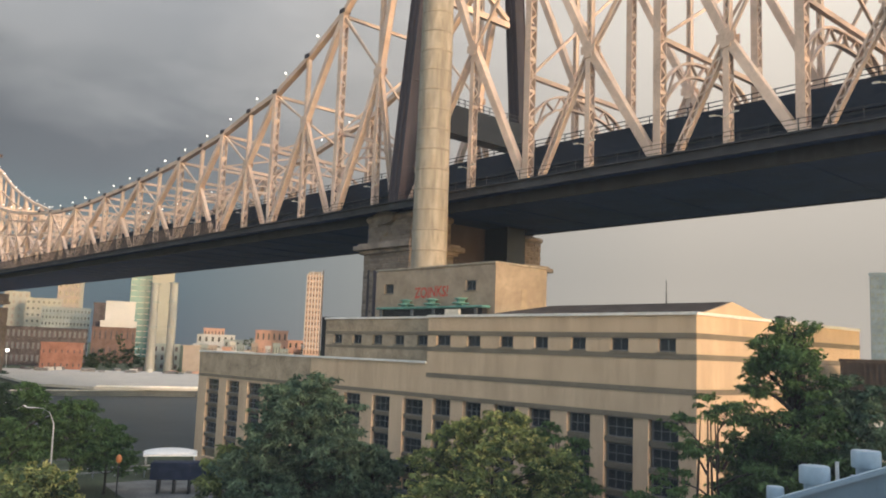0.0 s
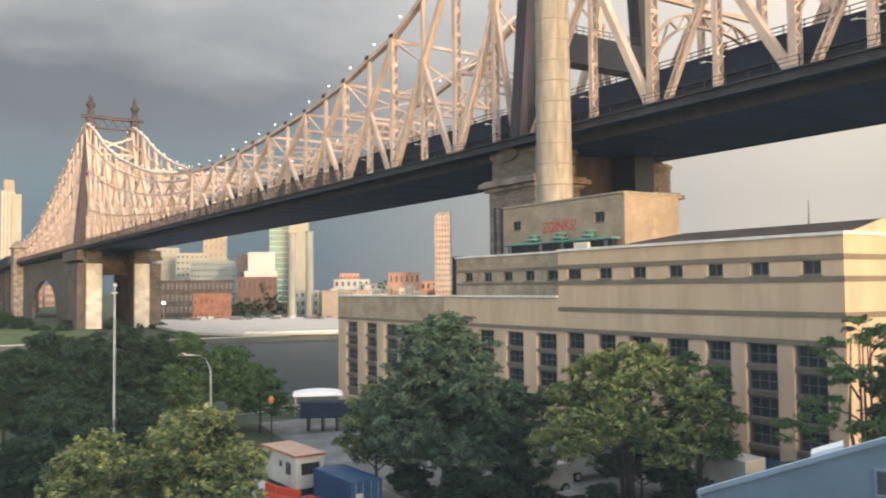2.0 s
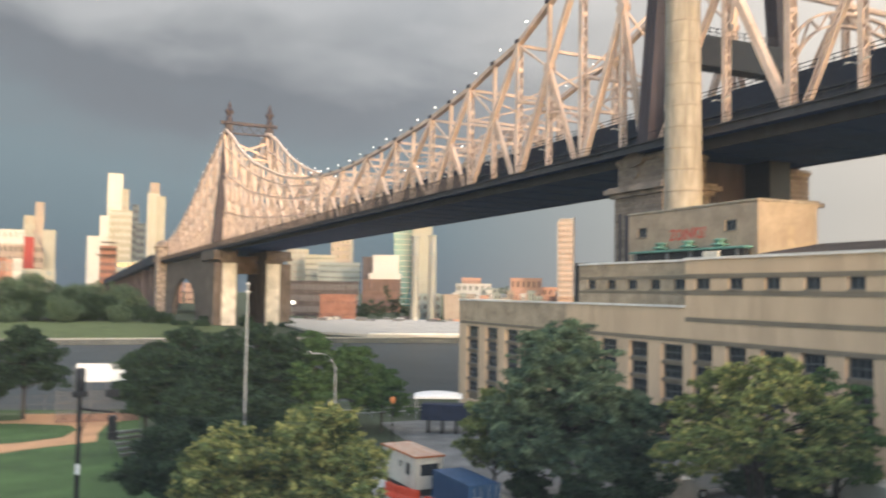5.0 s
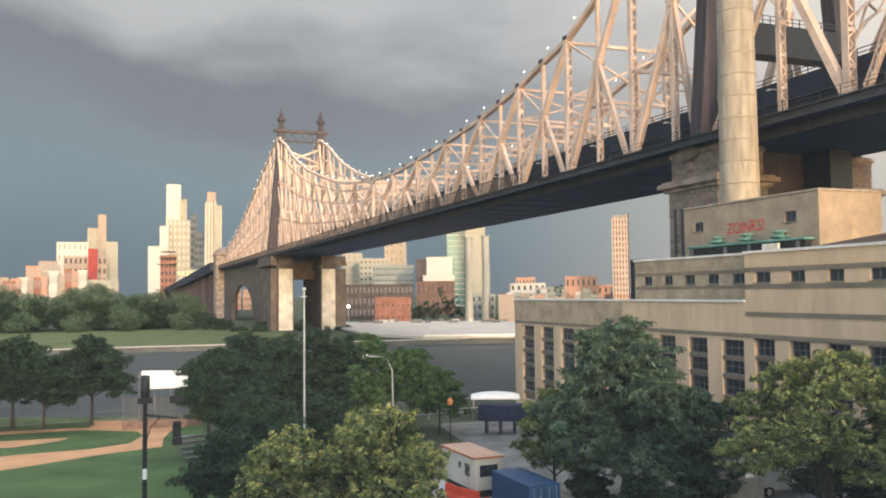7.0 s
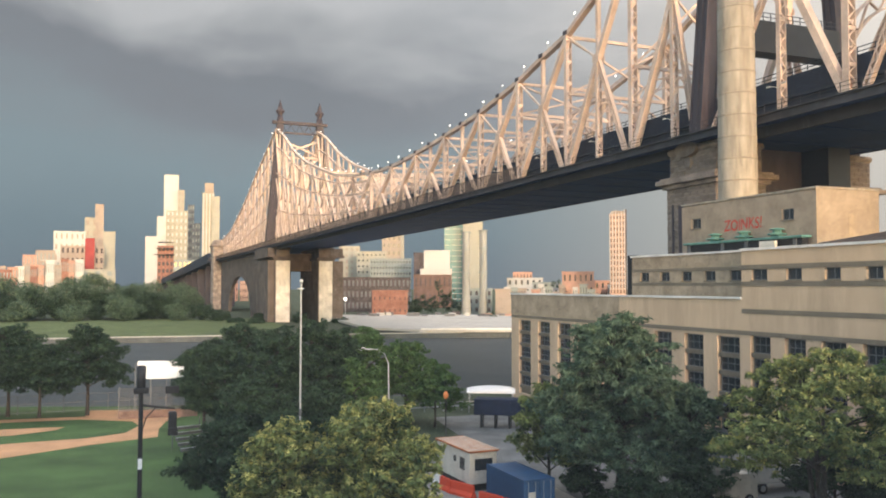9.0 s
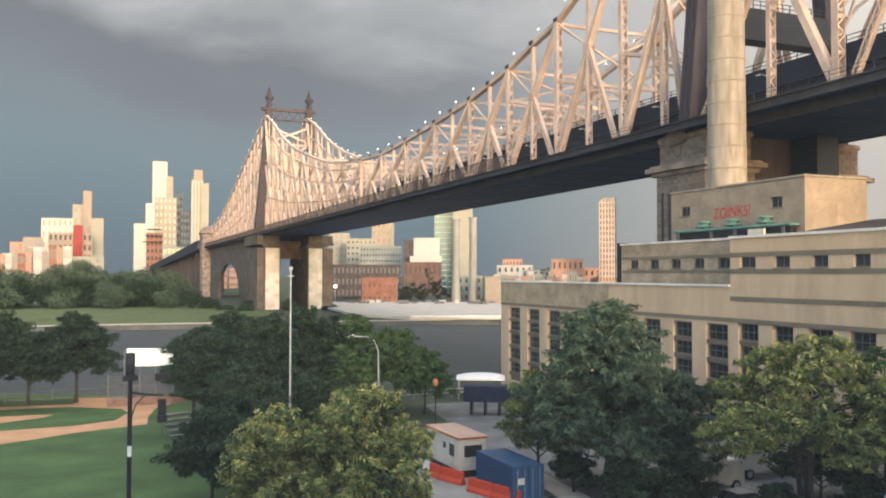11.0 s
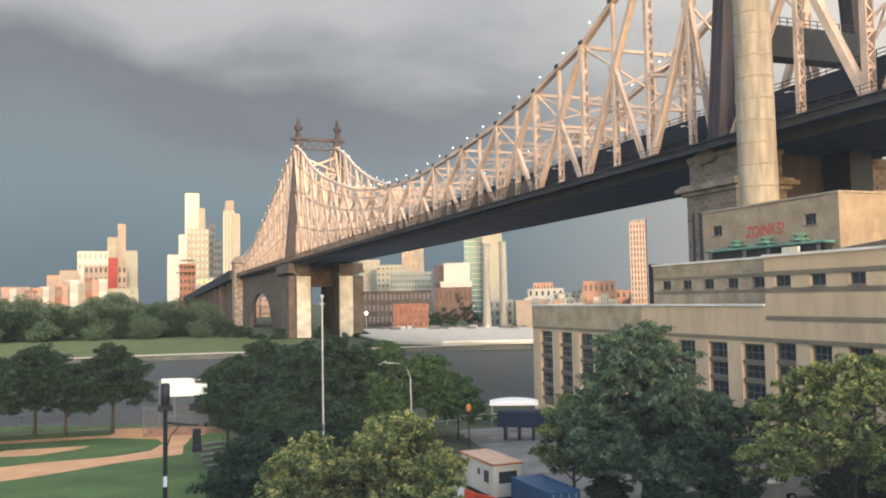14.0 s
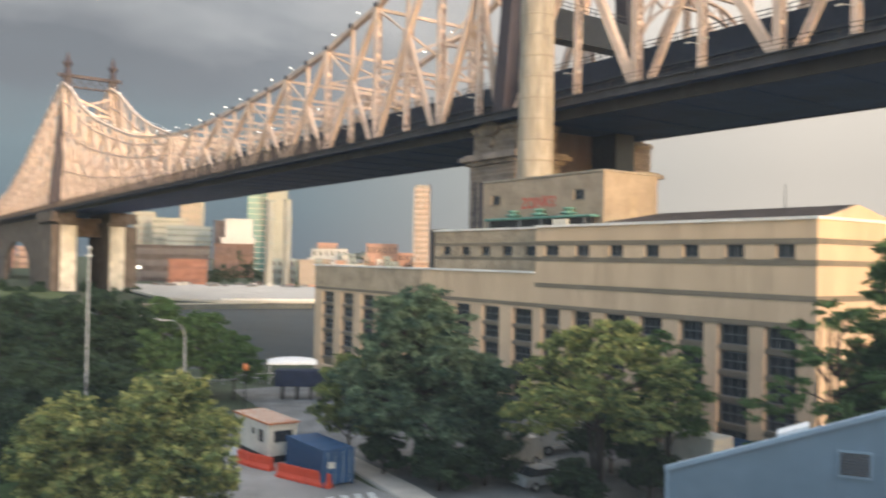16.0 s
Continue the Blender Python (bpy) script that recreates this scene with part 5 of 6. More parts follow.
for i, (az, r, el, w) in enumerate(((-35.0, 118, -2.8, 12), (-32.4, 116, -2.6, 12), (-30.0, 113, -3.0, 11), (-27.6, 117, -2.2, 12), (-25.9, 114, -3.4, 9), (-23.2, 114, -2.3, 10), (-17.0, 112, -4.2, 6))):
    p = polar(az, r)
    tree(50 + i, p.x, p.y, 16 + r * math.tan(radians(el)), w, leaf_dark, "dark shoreline tree above a river fence", 4.2, 17, 0.8, 0.36, 0.74, airy=0.25, group="park trees", shape=0.6, squash=0.45, slim=0.22)

# woods on the far bank
def woods(name, seed, items, material, label, per=36, size=0.55):
    """Rounded crowns of many leaf clumps; items: bearing, distance, elevation of the top, half width."""
    rng = np.random.default_rng(seed)
    cs, rs = [], []
    for az, r, el, w in items:
        top = 16 + r * math.tan(radians(el))
        o = polar(az, r)
        hh = max(3.0, top * 0.5)
        for k in range(30):
            d = rng.normal(size=3)
            d /= np.linalg.norm(d)
            g = rng.uniform(0.5, 1.0)
            cs.append(np.array([o.x + d[0] * w * 0.85 * g, o.y + d[1] * w * 0.85 * g, max(1.6, top - hh + d[2] * hh * 0.86 * g)]))
            rs.append(w * rng.uniform(0.18, 0.34))
    V, F = leaf_cloud(rng, cs, rs, per, size, 0.75)
    ob = new(name, link_mesh(name, (V, [], F), material))
    return tagged(ob, label, "trees", kind="stuff")


# blue-green leaves put distance haze into the colour, also for the rounded trees
woods("far_woods", 5, [(-35 + i * 1.05, 438 + 12 * math.sin(i * 2.1), 0.62 + 0.32 * math.sin(i * 1.3) - (0.10 * max(0, i - 12)), 11 + 2 * math.sin(i * 4.7)) for i in range(18)], leaf_blue, "dense dark woods along the far bank park")
woods("far_woods", 6, [(-35.5 + i * 1.3, 424 + 5 * math.sin(i * 3.1), -0.15 + 0.35 * math.sin(i * 2.9), 10 + 2.5 * math.sin(i * 5.3)) for i in range(14)], leaf_dark, "dark lower trees before the far bank woods")
woods("far_woods", 16, [(-27.2, 410, -0.75, 8), (-21.2, 407, -0.5, 11), (-24.2, 405, -0.9, 7), (-17.9, 404, -0.9, 8), (-30.5, 405, -0.6, 9)], leaf_blue, "rounded trees before the far bank woods")
woods("far_woods", 7, [(-16.4, 400, -0.9, 7), (-15.2, 392, -1.5, 6), (-12.6, 386, -1.6, 4.5), (-14.2, 372, -1.95, 5), (-12.9, 362, -2.0, 4.5), (-10.0, 364, -1.7, 4.5), (-9.4, 360, -2.2, 3.5), (-7.3, 362, -2.0, 4)], leaf_dark, "trees round the foot of the far piers")
woods("far_woods", 8, [(-2.45, 472, -0.7, 4.5), (-1.95, 470, -0.35, 4), (-1.3, 475, -0.5, 4.5), (-0.75, 474, 0.75, 3.6), (-0.2, 476, -0.1, 4), (0.15, 478, 0.45, 3), (0.6, 470, -0.8, 4), (3.0, 400, -1.5, 2.5), (7.2, 640, 0.9, 5)], leaf_dark, "dark trees among far bank buildings")
sheet("far_lawn", [tuple(polar(a, r)[:2]) for a, r in ((-60, 300), (-40, 290), (-24, 280), (-13, 277), (-11, 340), (-13, 420), (-40, 430), (-60, 430))][::-1], 0.68, dry_turf, "yellow-green lawn of the far bank park", "lawn", None, 0.06)
wall_line = bmesh.new()
prism(wall_line, [(266.9, 420), (266.9, 0), (261.9, -60), (254.9, -120), (248.9, -200), (250.4, -200), (256.4, -120), (263.4, -60), (268.4, 0), (268.4, 420)], -4, 0.9)
solid("sea_wall", wall_line, sheet_pile, ROT, "pale stone river wall of the far bank", "river wall", kind="structure")

# ---- far bank buildings ----
def pane_mesh(w, h, material):
    return link_mesh("window", boxes((-w / 2, w / 2, -0.15, 0.02, 0, h)), material)


def block(name, az0, az1, r, el, material, label, rows=0, cols=0, glass=None, depth=18, base=0.6, turn=0.0, crown=None, wf=0.55, hf=0.5, group="far buildings"):
    """Building whose front spans two bearings at distance r and rises to an elevation."""
    azm = (az0 + az1) / 2
    w = 2 * r * math.tan(radians(az1 - az0) / 2)
    h = 16 + r * math.tan(radians(el)) - base
    p = polar(azm, r, base)
    ob = thing(name, Matrix.Translation(p) @ Matrix.Rotation(radians(-azm + turn), 4, "Z"), label, "building", group)
    part("wall", boxes((-w / 2, w / 2, 0, depth, 0, h)), material, ob)
    part("roof", boxes((-w / 2 - 0.3, w / 2 + 0.3, -0.3, depth + 0.3, h + 0.004, h + 0.9)), crown or material, ob)
    if rows and cols:
        gl = glass or dark_glass
        ww, hh = w / cols * wf, h / rows * hf
        me = pane_mesh(ww, hh, gl)
        for i in range(rows):
            for j in range(cols):
                part("window", me, None, ob, "", Matrix.Translation((-w / 2 + w * (j + 0.5) / cols, -0.003, h * (i + 0.35) / rows)))
    return ob


# cluster on the skyline beyond the woods
block("apartment_block", -25.3, -23.5, 1500, 3.4, tower_white, "white sunlit slab building with a red-framed base", 6, 6, tower_tan, 40, wf=0.3)
block("apartment_block", -24.9, -22.4, 1450, 2.5, tower_tan, "tan gridded apartment block", 5, 9, warehouse_dark, 30, wf=0.45)
block("apartment_tower", -23.55, -22.45, 1600, 4.3, tower_cream, "pale stepped apartment tower with a tan crown", 7, 3, tower_tan, 40, crown=tower_tan, wf=0.35)
block("apartment_tower", -22.95, -22.45, 1590, 5.15, tower_tan, "small tan crown block on the skyline", 0, 0, None, 20)
block("apartment_tower", -22.45, -21.75, 1500, 3.45, tower_cream, "plain cream sunlit slab tower", 0, 0, None, 30)
block("brick_block", -23.5, -22.95, 1440, 3.0, red_cladding, "dark red brick tower shaft", 0, 0, None, 20)
for a0, a1, el, mt in ((-27.8, -27.0, 1.1, tower_tan), (-27.0, -26.1, 1.9, brick_orange), (-26.3, -25.2, 2.2, tower_tan), (-26.0, -24.6, 1.6, tower_white), (-29.5, -27.9, 1.2, tower_tan), (-25.2, -21.7, 1.05, tower_cream)):
    block("low_rise", a0, a1, 1380, el, mt, "low sunlit apartment building on the skyline", 3, 5, tower_grey, 30, wf=0.35)
rng = random.Random(8)
for i in range(14):
    a0 = -29.5 + i * 0.42
    block("low_rise", a0, a0 + rng.uniform(0.35, 0.7), 1330 + i * 3, rng.uniform(0.75, 1.15) + i * 0.05, (brick_orange, tower_white, tower_tan, brick_red)[i % 4], "small sunlit roof in a dense skyline row", 2, 4, tower_grey, 20, wf=0.35)
for i in range(16):
    a0 = 3.7 + i * 0.46
    block("row_house", a0, a0 + rng.uniform(0.3, 0.6), 480 + i * 4, rng.uniform(-0.65, 0.15), (tower_white, brick_orange, tower_tan, tower_grey)[(i * 3 + i // 4) % 4], "small flat-roofed house in a dense row", 2, 3, dark_glass, 10, wf=0.35)
block("glass_tower", -18.85, -17.95, 1900, 7.2, tower_white, "tall bright white sunlit tower", 0, 0, None, 40)
block("glass_tower", -18.0, -17.58, 1890, 6.25, tower_cream, "cream tower shaft beside the white tower", 14, 2, tower_tan, 30, wf=0.4)
block("glass_tower", -18.7, -17.35, 1870, 4.9, tower_cream, "cream lower mass of the tall tower", 12, 5, tower_white, 30, wf=0.4)
block("glass_tower", -19.25, -18.7, 1850, 4.5, tower_white, "white sunlit stepped tower", 0, 0, None, 30)
block("glass_tower", -17.35, -16.95, 2000, 5.3, tower_shade, "grey glass tower in cloud shade", 12, 3, tower_grey, 30, wf=0.4)
block("office_slab", -19.95, -19.0, 1800, 3.2, tower_white, "plain white sunlit slab building", 0, 0, None, 30)
block("apartment_tower", -19.2, -18.2, 1300, 2.6, brick_red, "brick tower under construction with floor slabs", 7, 4, warehouse_dark, 25, wf=0.6)
part_slabs = thing("construction_slab", Matrix.Translation(polar(-18.7, 1296, 74)), "projecting bare floor slabs of a tower under construction", "floor slabs")
for k in range(3):
    part("slab", boxes((-16 + 3 * k, 12 - k, -3, 3, k * 9 - 12, k * 9 - 10.6)), brown_roof, part_slabs)
block("low_rise", -18.2, -15.4, 1250, 1.7, tower_grey, "grey-green low buildings before the towers", 4, 10, dark_glass, 25)
block("apartment_tower", -16.45, -15.7, 1750, 6.1, tower_cream, "tall cream striped apartment tower", 0, 0, None, 30)
for j in range(4):
    block("tower_rib", -16.42 + j * 0.2, -16.34 + j * 0.2, 1747, 6.05, tower_white, "pale vertical rib strip of a tower", 0, 0, None, 2)
block("apartment_tower", -16.3, -15.75, 1760, 6.75, tower_tan, "tan top storey tower block", 0, 0, None, 26)
block("apartment_tower", -15.85, -15.35, 1740, 5.9, tower_cream, "plain cream tower shaft", 0, 0, None, 26)

block("low_rise", -17.3, -16.5, 1240, 1.25, copper, "low building with a teal roof", 0, 0, None, 20)

block("office_slab", -17.1, -16.55, 1990, 4.1, tower_shade, "grey tower under construction in cloud shade", 10, 3, tower_grey, 30, wf=0.4)
# sunlit houses behind the arch and under the viaduct
for i in range(8):
    block("row_house", -17.4 + i * 0.68, -16.85 + i * 0.68, 900 + 15 * (i % 3), 0.1 + 0.22 * ((i * 5) % 3), (brick_orange, tower_peach, brick_red, tower_tan)[i % 4], "small sunlit house beyond the viaduct", 3, 4, warehouse_dark, 14, wf=0.35)

# buildings seen beneath the bridge
block("apartment_block", -7.5, -6.1, 800, 2.7, tower_cream, "cream apartment block behind the bridge pier", 9, 4, tower_tan, 30, wf=0.4)
block("apartment_block", -6.3, -4.3, 760, 2.35, tower_cream, "stepped cream apartment block with balconies", 9, 7, dark_glass, 24, wf=0.4, hf=0.35)
block("apartment_tower", -4.6, -3.3, 900, 4.0, tower_tan, "tan tower partly hidden by the bridge deck", 10, 4, dark_glass, 24, wf=0.35)
block("apartment_tower", -3.75, -3.1, 1000, 4.2, tower_cream, "cream tower shaft behind the deck", 0, 0, None, 20)
block("apartment_block", -5.4, -2.6, 700, 1.85, tower_grey, "grey-green brick apartment slab with many small windows", 8, 14, dark_glass, 20, wf=0.4, hf=0.4)
block("warehouse", -7.8, -2.7, 520, 0.55, warehouse_dark, "long dark warehouse with grey window bays", 3, 18, parapet_grey, 24, wf=0.45, hf=0.5)
block("brick_shed", -5.25, -2.85, 440, -0.35, brick_red, "low orange-red brick shed", 2, 7, warehouse_dark, 14, wf=0.2, hf=0.25)
block("white_block", -2.45, 0.15, 620, 0.75, brown_brick, "low brown-orange brick base building", 2, 8, warehouse_dark, 20, wf=0.3)
block("white_block", -1.75, 0.0, 640, 2.4, tower_white, "plain white sunlit windowless block", 0, 0, None, 16)
# the plain block's shaded side, put in as a separate dark-coloured block
block("white_block", -2.45, -1.76, 642, 2.25, warehouse_dark, "dark shaded flank of a plain block", 0, 0, None, 16)
block("white_block", -2.0, 0.15, 632, 1.15, tower_white, "low white sunlit base block", 0, 0, None, 8)
block("glass_tower", -0.36, 0.98, 900, 5.6, tower_glass, "teal glass tower with lit floor lines", 18, 3, lit_floor, 30, wf=0.8, hf=0.13)
block("glass_tower", 0.9, 2.25, 880, 5.6, tower_cream, "pale yellow-green sunlit tower", 0, 0, None, 30)
block("industrial_hall", 1.2, 2.9, 470, -0.2, tower_grey, "grey power hall round the stack bases", 3, 4, warehouse_dark, 18, wf=0.4)
block("industrial_hall", 3.1, 4.15, 430, -0.25, tower_tan, "tan round-cornered storage hall", 0, 0, None, 18)
for i, (az, el, w) in enumerate(((1.12, 3.75, 1.65), (2.28, 3.86, 1.65))):
    p = polar(az, 445, 0.6)
    st = thing("smoke_stack", Matrix.Translation(p), "tall pale grey steel smoke stack with ring platforms", "smoke stack", "smoke stacks")
    h = 15.4 + 445 * math.tan(radians(el))
    bm = bmesh.new()
    tube(bm, [(0, 0, 0), (0, 0, 12), (0, 0, h)], [w * 1.6, w * 1.25, w * 1.15], 20)
    part("shaft", bm, stack_steel, st)
    for z in (h * 0.5, h * 0.78, h - 0.6):
        bm = bmesh.new()
        tube(bm, [(0, 0, z), (0, 0, z + 0.6)], [w * 1.55, w * 1.55], 20)
        part("platform", bm, tower_grey, st)
for a0, a1, r, el, mt, lab in ((3.9, 6.3, 700, 0.55, tower_white, "small white low-rise row house"), (4.3, 5.6, 720, 0.95, brick_orange, "small orange-roofed row house"), (5.6, 7.8, 660, 0.25, tower_grey, "grey flat-roofed row house"), (7.6, 9.7, 560, 0.95, brick_orange, "orange brick flat-roofed apartment house"), (9.0, 11.2, 570, 0.35, brick_orange, "orange brick apartment house wing"), (6.2, 7.9, 600, -0.15, tower_white, "low white flat-roofed workshop"), (3.6, 5.2, 520, -0.4, tower_tan, "low tan flat-roofed workshop"), (5.0, 6.6, 540, -0.35, tower_white, "low white flat-roofed workshop")):
    block("row_house", a0, a1, r, el, mt, lab, 3, 6, dark_glass, 16, wf=0.35)
slim = block("brick_tower", 10.75, 11.78, 520, 4.75, tower_peach, "slim peach tower with pale vertical ribs and dark flank", 17, 5, brown_brick, 14, wf=0.4, hf=0.6)
for j in range(6):
    part("rib", boxes((-4.6 + j * 1.72, -4.15 + j * 1.72, -0.5, -0.004, 14, 60 + (j % 3) * 1.2)), tower_white, slim, "pale vertical rib")
# shade on the tower's flank is a slab in a dark colour
part("flank", boxes((4.69, 5.5, 0.2, 14, 0, 62.5)), warehouse_dark, slim, "dark shaded flank")
part("crown_frame", boxes((-3.6, 3.9, 2, 10, 59.5, 61.6)), tower_tan, slim)
block("glass_tower", 46.9, 50.5, 400, 5.6, tower_mist, "pale blue glass apartment tower", 16, 12, tower_grey, 30, wf=0.6, hf=0.35)
block("white_shed", 44.6, 52, 110, -2.4, off_white, "off-white plain low shed", 0, 0, None, 14, 0.0)
# pale roofed pier shed on the far bank
shed = thing("pier_shed", Matrix.Translation(polar(-1.2, 366, 0)) @ Matrix.Rotation(radians(1.2), 4, "Z"), "long pier shed with a pale flat roof and grey river wall", "shed")
pier_plan = [(-22, -74), (-4, -90), (26, -90), (40, -60), (40, 60), (-46, 60), (-42, 0)]
bm = bmesh.new()
prism(bm, [(x * 0.985, y * 0.985) for x, y in pier_plan], -4, 1.2)
part("wall", bm, sheet_pile, shed, "dark sheet-piled wall")
bm = bmesh.new()
prism(bm, pier_plan, 1.204, 2.0)
part("roof", bm, white_roof, shed, "pale membrane roof")
for i, (x, w, d, h) in enumerate(((-30, 5, 4, 1.2), (-12, 6, 5, 1.6), (-5, 3, 3, 0.9), (6, 5, 3, 1.2), (22, 7, 3, 0.7))):
    part("roof_unit", chamfer_box(x, x + w, 36, 36 + d, 2.01, 2.0 + h, 0.1), frame_metal, shed)
rng = random.Random(31)
for i in range(16):
    x, w, h = rng.uniform(-38, 36), rng.uniform(1.5, 5), rng.uniform(0.6, 1.9)
    y = rng.uniform(40, 57)
    part("roof_unit", chamfer_box(x, x + w, y, y + 2.4, 2.01, 2.0 + h, 0.08), (warehouse_dark, brick_orange, tower_white, frame_metal)[i % 4], shed)
part("roof_parapet", boxes((-3.5, 26, -89.6, -88.8, 2.004, 2.5)), coping_white, shed, "pale parapet edge")
solid("barge", chamfer_box(-5, 6, -2, 2, -0.8, 2.2, 0.4), pure_white, Matrix.Translation(polar(-6.6, 225, -0.3)), "white moored boat hull on the river", "barge")

# ---- the building that the camera looks out of ----
# unseen wall, its length and height set to block low sun from the street
solid("wall_back", boxes((-45, 52, -3.0, -2.4, 0, 18.5)), box_wall, Matrix(), "unseen plain wall that keeps low sun off the street", "wall", kind="structure")
# unseen outer wall and room, added to hold the pane
front = bmesh.new()
holed_wall(front, -45, 52, 0, 18.5, 0.62, 0.84, [(-1.1, 1.5, 15.1, 17.1)])
solid("wall_front", front, box_wall, Matrix(), "plain masonry outer wall with a wide window", "wall", kind="structure")
solid("room_floor", boxes((-3, 4, -2.39, 0.61, 14.1, 14.4)), concrete, Matrix(), "plain concrete room floor", "floor", kind="structure")
solid("room_ceiling", boxes((-3, 4, -2.39, 0.61, 17.3, 17.5)), box_wall, Matrix(), "plain room ceiling", "ceiling", kind="structure")
for nm, x in (("wall_side_1", -3.2), ("wall_side_2", 4.003)):
    solid(nm, boxes((x, x + 0.197, -2.39, 0.61, 14.1, 17.5)), box_wall, Matrix(), "plain room side wall", "wall", kind="structure")
pane_window = thing("window_1", Matrix.Translation((0.2, 0.72, 15.1)), "wide window with a hazed glass pane", "window", kind="structure")
part("window_frame", boxes((-1.3, 1.3, -0.04, 0.04, 0, 0.06), (-1.3, 1.3, -0.04, 0.04, 1.94, 2.0), (-1.3, -1.24, -0.04, 0.04, 0.06, 1.94), (1.24, 1.3, -0.04, 0.04, 0.06, 1.94)), frame_metal, pane_window)
# the veil of glare over the whole view sits in this pane
pane = part("pane", boxes((-1.24, 1.24, -0.003, 0.003, 0.06, 1.94)), hazed_glass, pane_window, "clear glass with an added veil of haze")
pane.visible_shadow = False

cap_line = bmesh.new()
prism(cap_line, [(266.5, 420), (266.5, 0), (261.5, -60), (254.5, -120), (248.5, -200), (250.9, -200), (256.9, -120), (263.9, -60), (268.9, 0), (268.9, 420)], 0.904, 1.15)
solid("river_wall_cap", cap_line, kerb_stone, ROT, "pale coping on the far river wall", "coping", kind="structure")
fl = thing("flood_light", Matrix.Translation(polar(-7.05, 425, 0.6)), "lit white flood light on a far bank pole", "flood light")
bm = bmesh.new()
tube(bm, [(0, 0, 0), (0, 0, 9.0)], [0.15, 0.1], 6)
part("pole", bm, pole_grey, fl)
bm = bmesh.new()
bmesh.ops.create_uvsphere(bm, u_segments=10, v_segments=8, radius=0.8)
part("lamp", bm, lamp_white, fl, "glowing white lamp", Matrix.Translation((0, 0, 9.3)))

# ---- blue metal building close by ----
blue = thing("blue_metal_building", Matrix.Translation(polar(37, 27.66)) @ Matrix.Rotation(radians(-37), 4, "Z"), "pale blue metal-clad gabled building with a louvred vent", "building")
EAVE, SL, XL, XR = 9.43, 0.376, -4.38, 8.5


def gable_z(x):
    return EAVE + SL * (x - XL)


def slope_slab(x0, x1, y0, y1, lift0, lift1):
    bm = bmesh.new()
    co = [(x, y, gable_z(x) + l) for l in (lift0, lift1) for x, y in ((x0, y0), (x1, y0), (x1, y1), (x0, y1))]
    vs = [bm.verts.new(c) for c in co]
    for fc in BOX_F:
        bm.faces.new([vs[i] for i in fc])
    return bm


n = 43
for i in range(n):                            # vertical ribbed siding, each sheet a shallow step
    bm = bmesh.new()
    a, b = XL + (XR - XL) * i / n, XL + (XR - XL) * (i + 1) / n
    o = 0.0 if i % 2 else 0.012
    co = [(a, o, 0), (b, o, 0), (b, 0.3, 0), (a, 0.3, 0), (a, o, gable_z(a)), (b, o, gable_z(b)), (b, 0.3, gable_z(b)), (a, 0.3, gable_z(a))]
    vs = [bm.verts.new(c) for c in co]
    for fc in BOX_F:
        bm.faces.new([vs[i2] for i2 in fc])
    part("siding_sheet", bm, blue_metal, blue)
part("wall", boxes((XL + 0.003, XL + 0.3, 0.302, 5.2, 0, EAVE - 1.0)), blue_metal, blue)
part("wall", boxes((XR, XR + 12, 0, 0.3, 0, 9.4)), blue_metal, blue)
part("rake_trim", slope_slab(XL - 0.12, XR, -0.1, 0.12, 0.0, 0.16), blue_trim, blue, "lighter metal trim along the gable edge")
part("roof", slope_slab(XL + 0.35, XR, 0.32, 5.2, -1.3, -1.18), blue_trim, blue, "pale ribbed metal roof")
rib = link_mesh("rib", slope_slab(XL + 0.35, XR, 0, 0.06, -1.176, -1.13), blue_trim)
for i in range(10):
    part("rib", rib, None, blue, "", Matrix.Translation((0, 0.4 + i * 0.48, 0)))
part("corner_trim", boxes((XL - 0.1, XL, -0.05, 0.2, 0, EAVE)), blue_trim, blue)
lv = part("louvre_vent", boxes((0.5, 1.42, -0.06, -0.002, 9.82, 9.88), (0.5, 1.42, -0.06, -0.002, 10.56, 10.62), (0.5, 0.56, -0.06, -0.002, 9.88, 10.56), (1.36, 1.42, -0.06, -0.002, 9.88, 10.56)), blue_trim, blue, "louvred wall vent")
for i in range(8):
    bm = bmesh.new()
    bar(bm, (0.56, -0.03, 9.93 + i * 0.083), (1.36, -0.03, 9.93 + i * 0.083), 0.02, 0.075, (0, 1, 0.9))
    part("slat", bm, frame_metal, lv)
part("skylight", slope_slab(-1.2, -0.3, 0.4, 1.3, -1.17, 0.2), pure_white, blue, "small pale roof hatch")
for x, y, w, h in ((2.35, 3.2, 0.24, 0.75), (3.55, 3.2, 0.42, 1.05), (5.15, 3.6, 0.40, 1.0)):
    z0 = gable_z(x)
    v = thing("roof_fan", blue.matrix_world @ Matrix.Translation((x, y - 0.4, z0 - 1.16)), "pale blue-white metal roof exhaust fan", "roof fan", "roof fans")
    part("curb", boxes((-w, w, -w, w, -0.1, 0.62)), blue_trim, v)
    bm = bmesh.new()
    tube(bm, [(0, 0, 0.62), (0, 0, 0.42 + h * 0.5)], [w * 0.8, w * 0.8], 20)
    part("neck", bm, blue_pale, v)
    bm = bmesh.new()
    tube(bm, [(0, 0, 0.42 + h * 0.5), (0, 0, 0.42 + h * 0.55), (0, 0, 0.42 + h), (0, 0, 0.47 + h)], [w * 1.08, w * 1.14, w * 1.14, w * 1.0], 20)
    part("cowl", bm, blue_pale, v)
bm = bmesh.new()
tube(bm, [(0, 0, -1.26), (0, 0, 0.1)], [0.06, 0.06], 8)
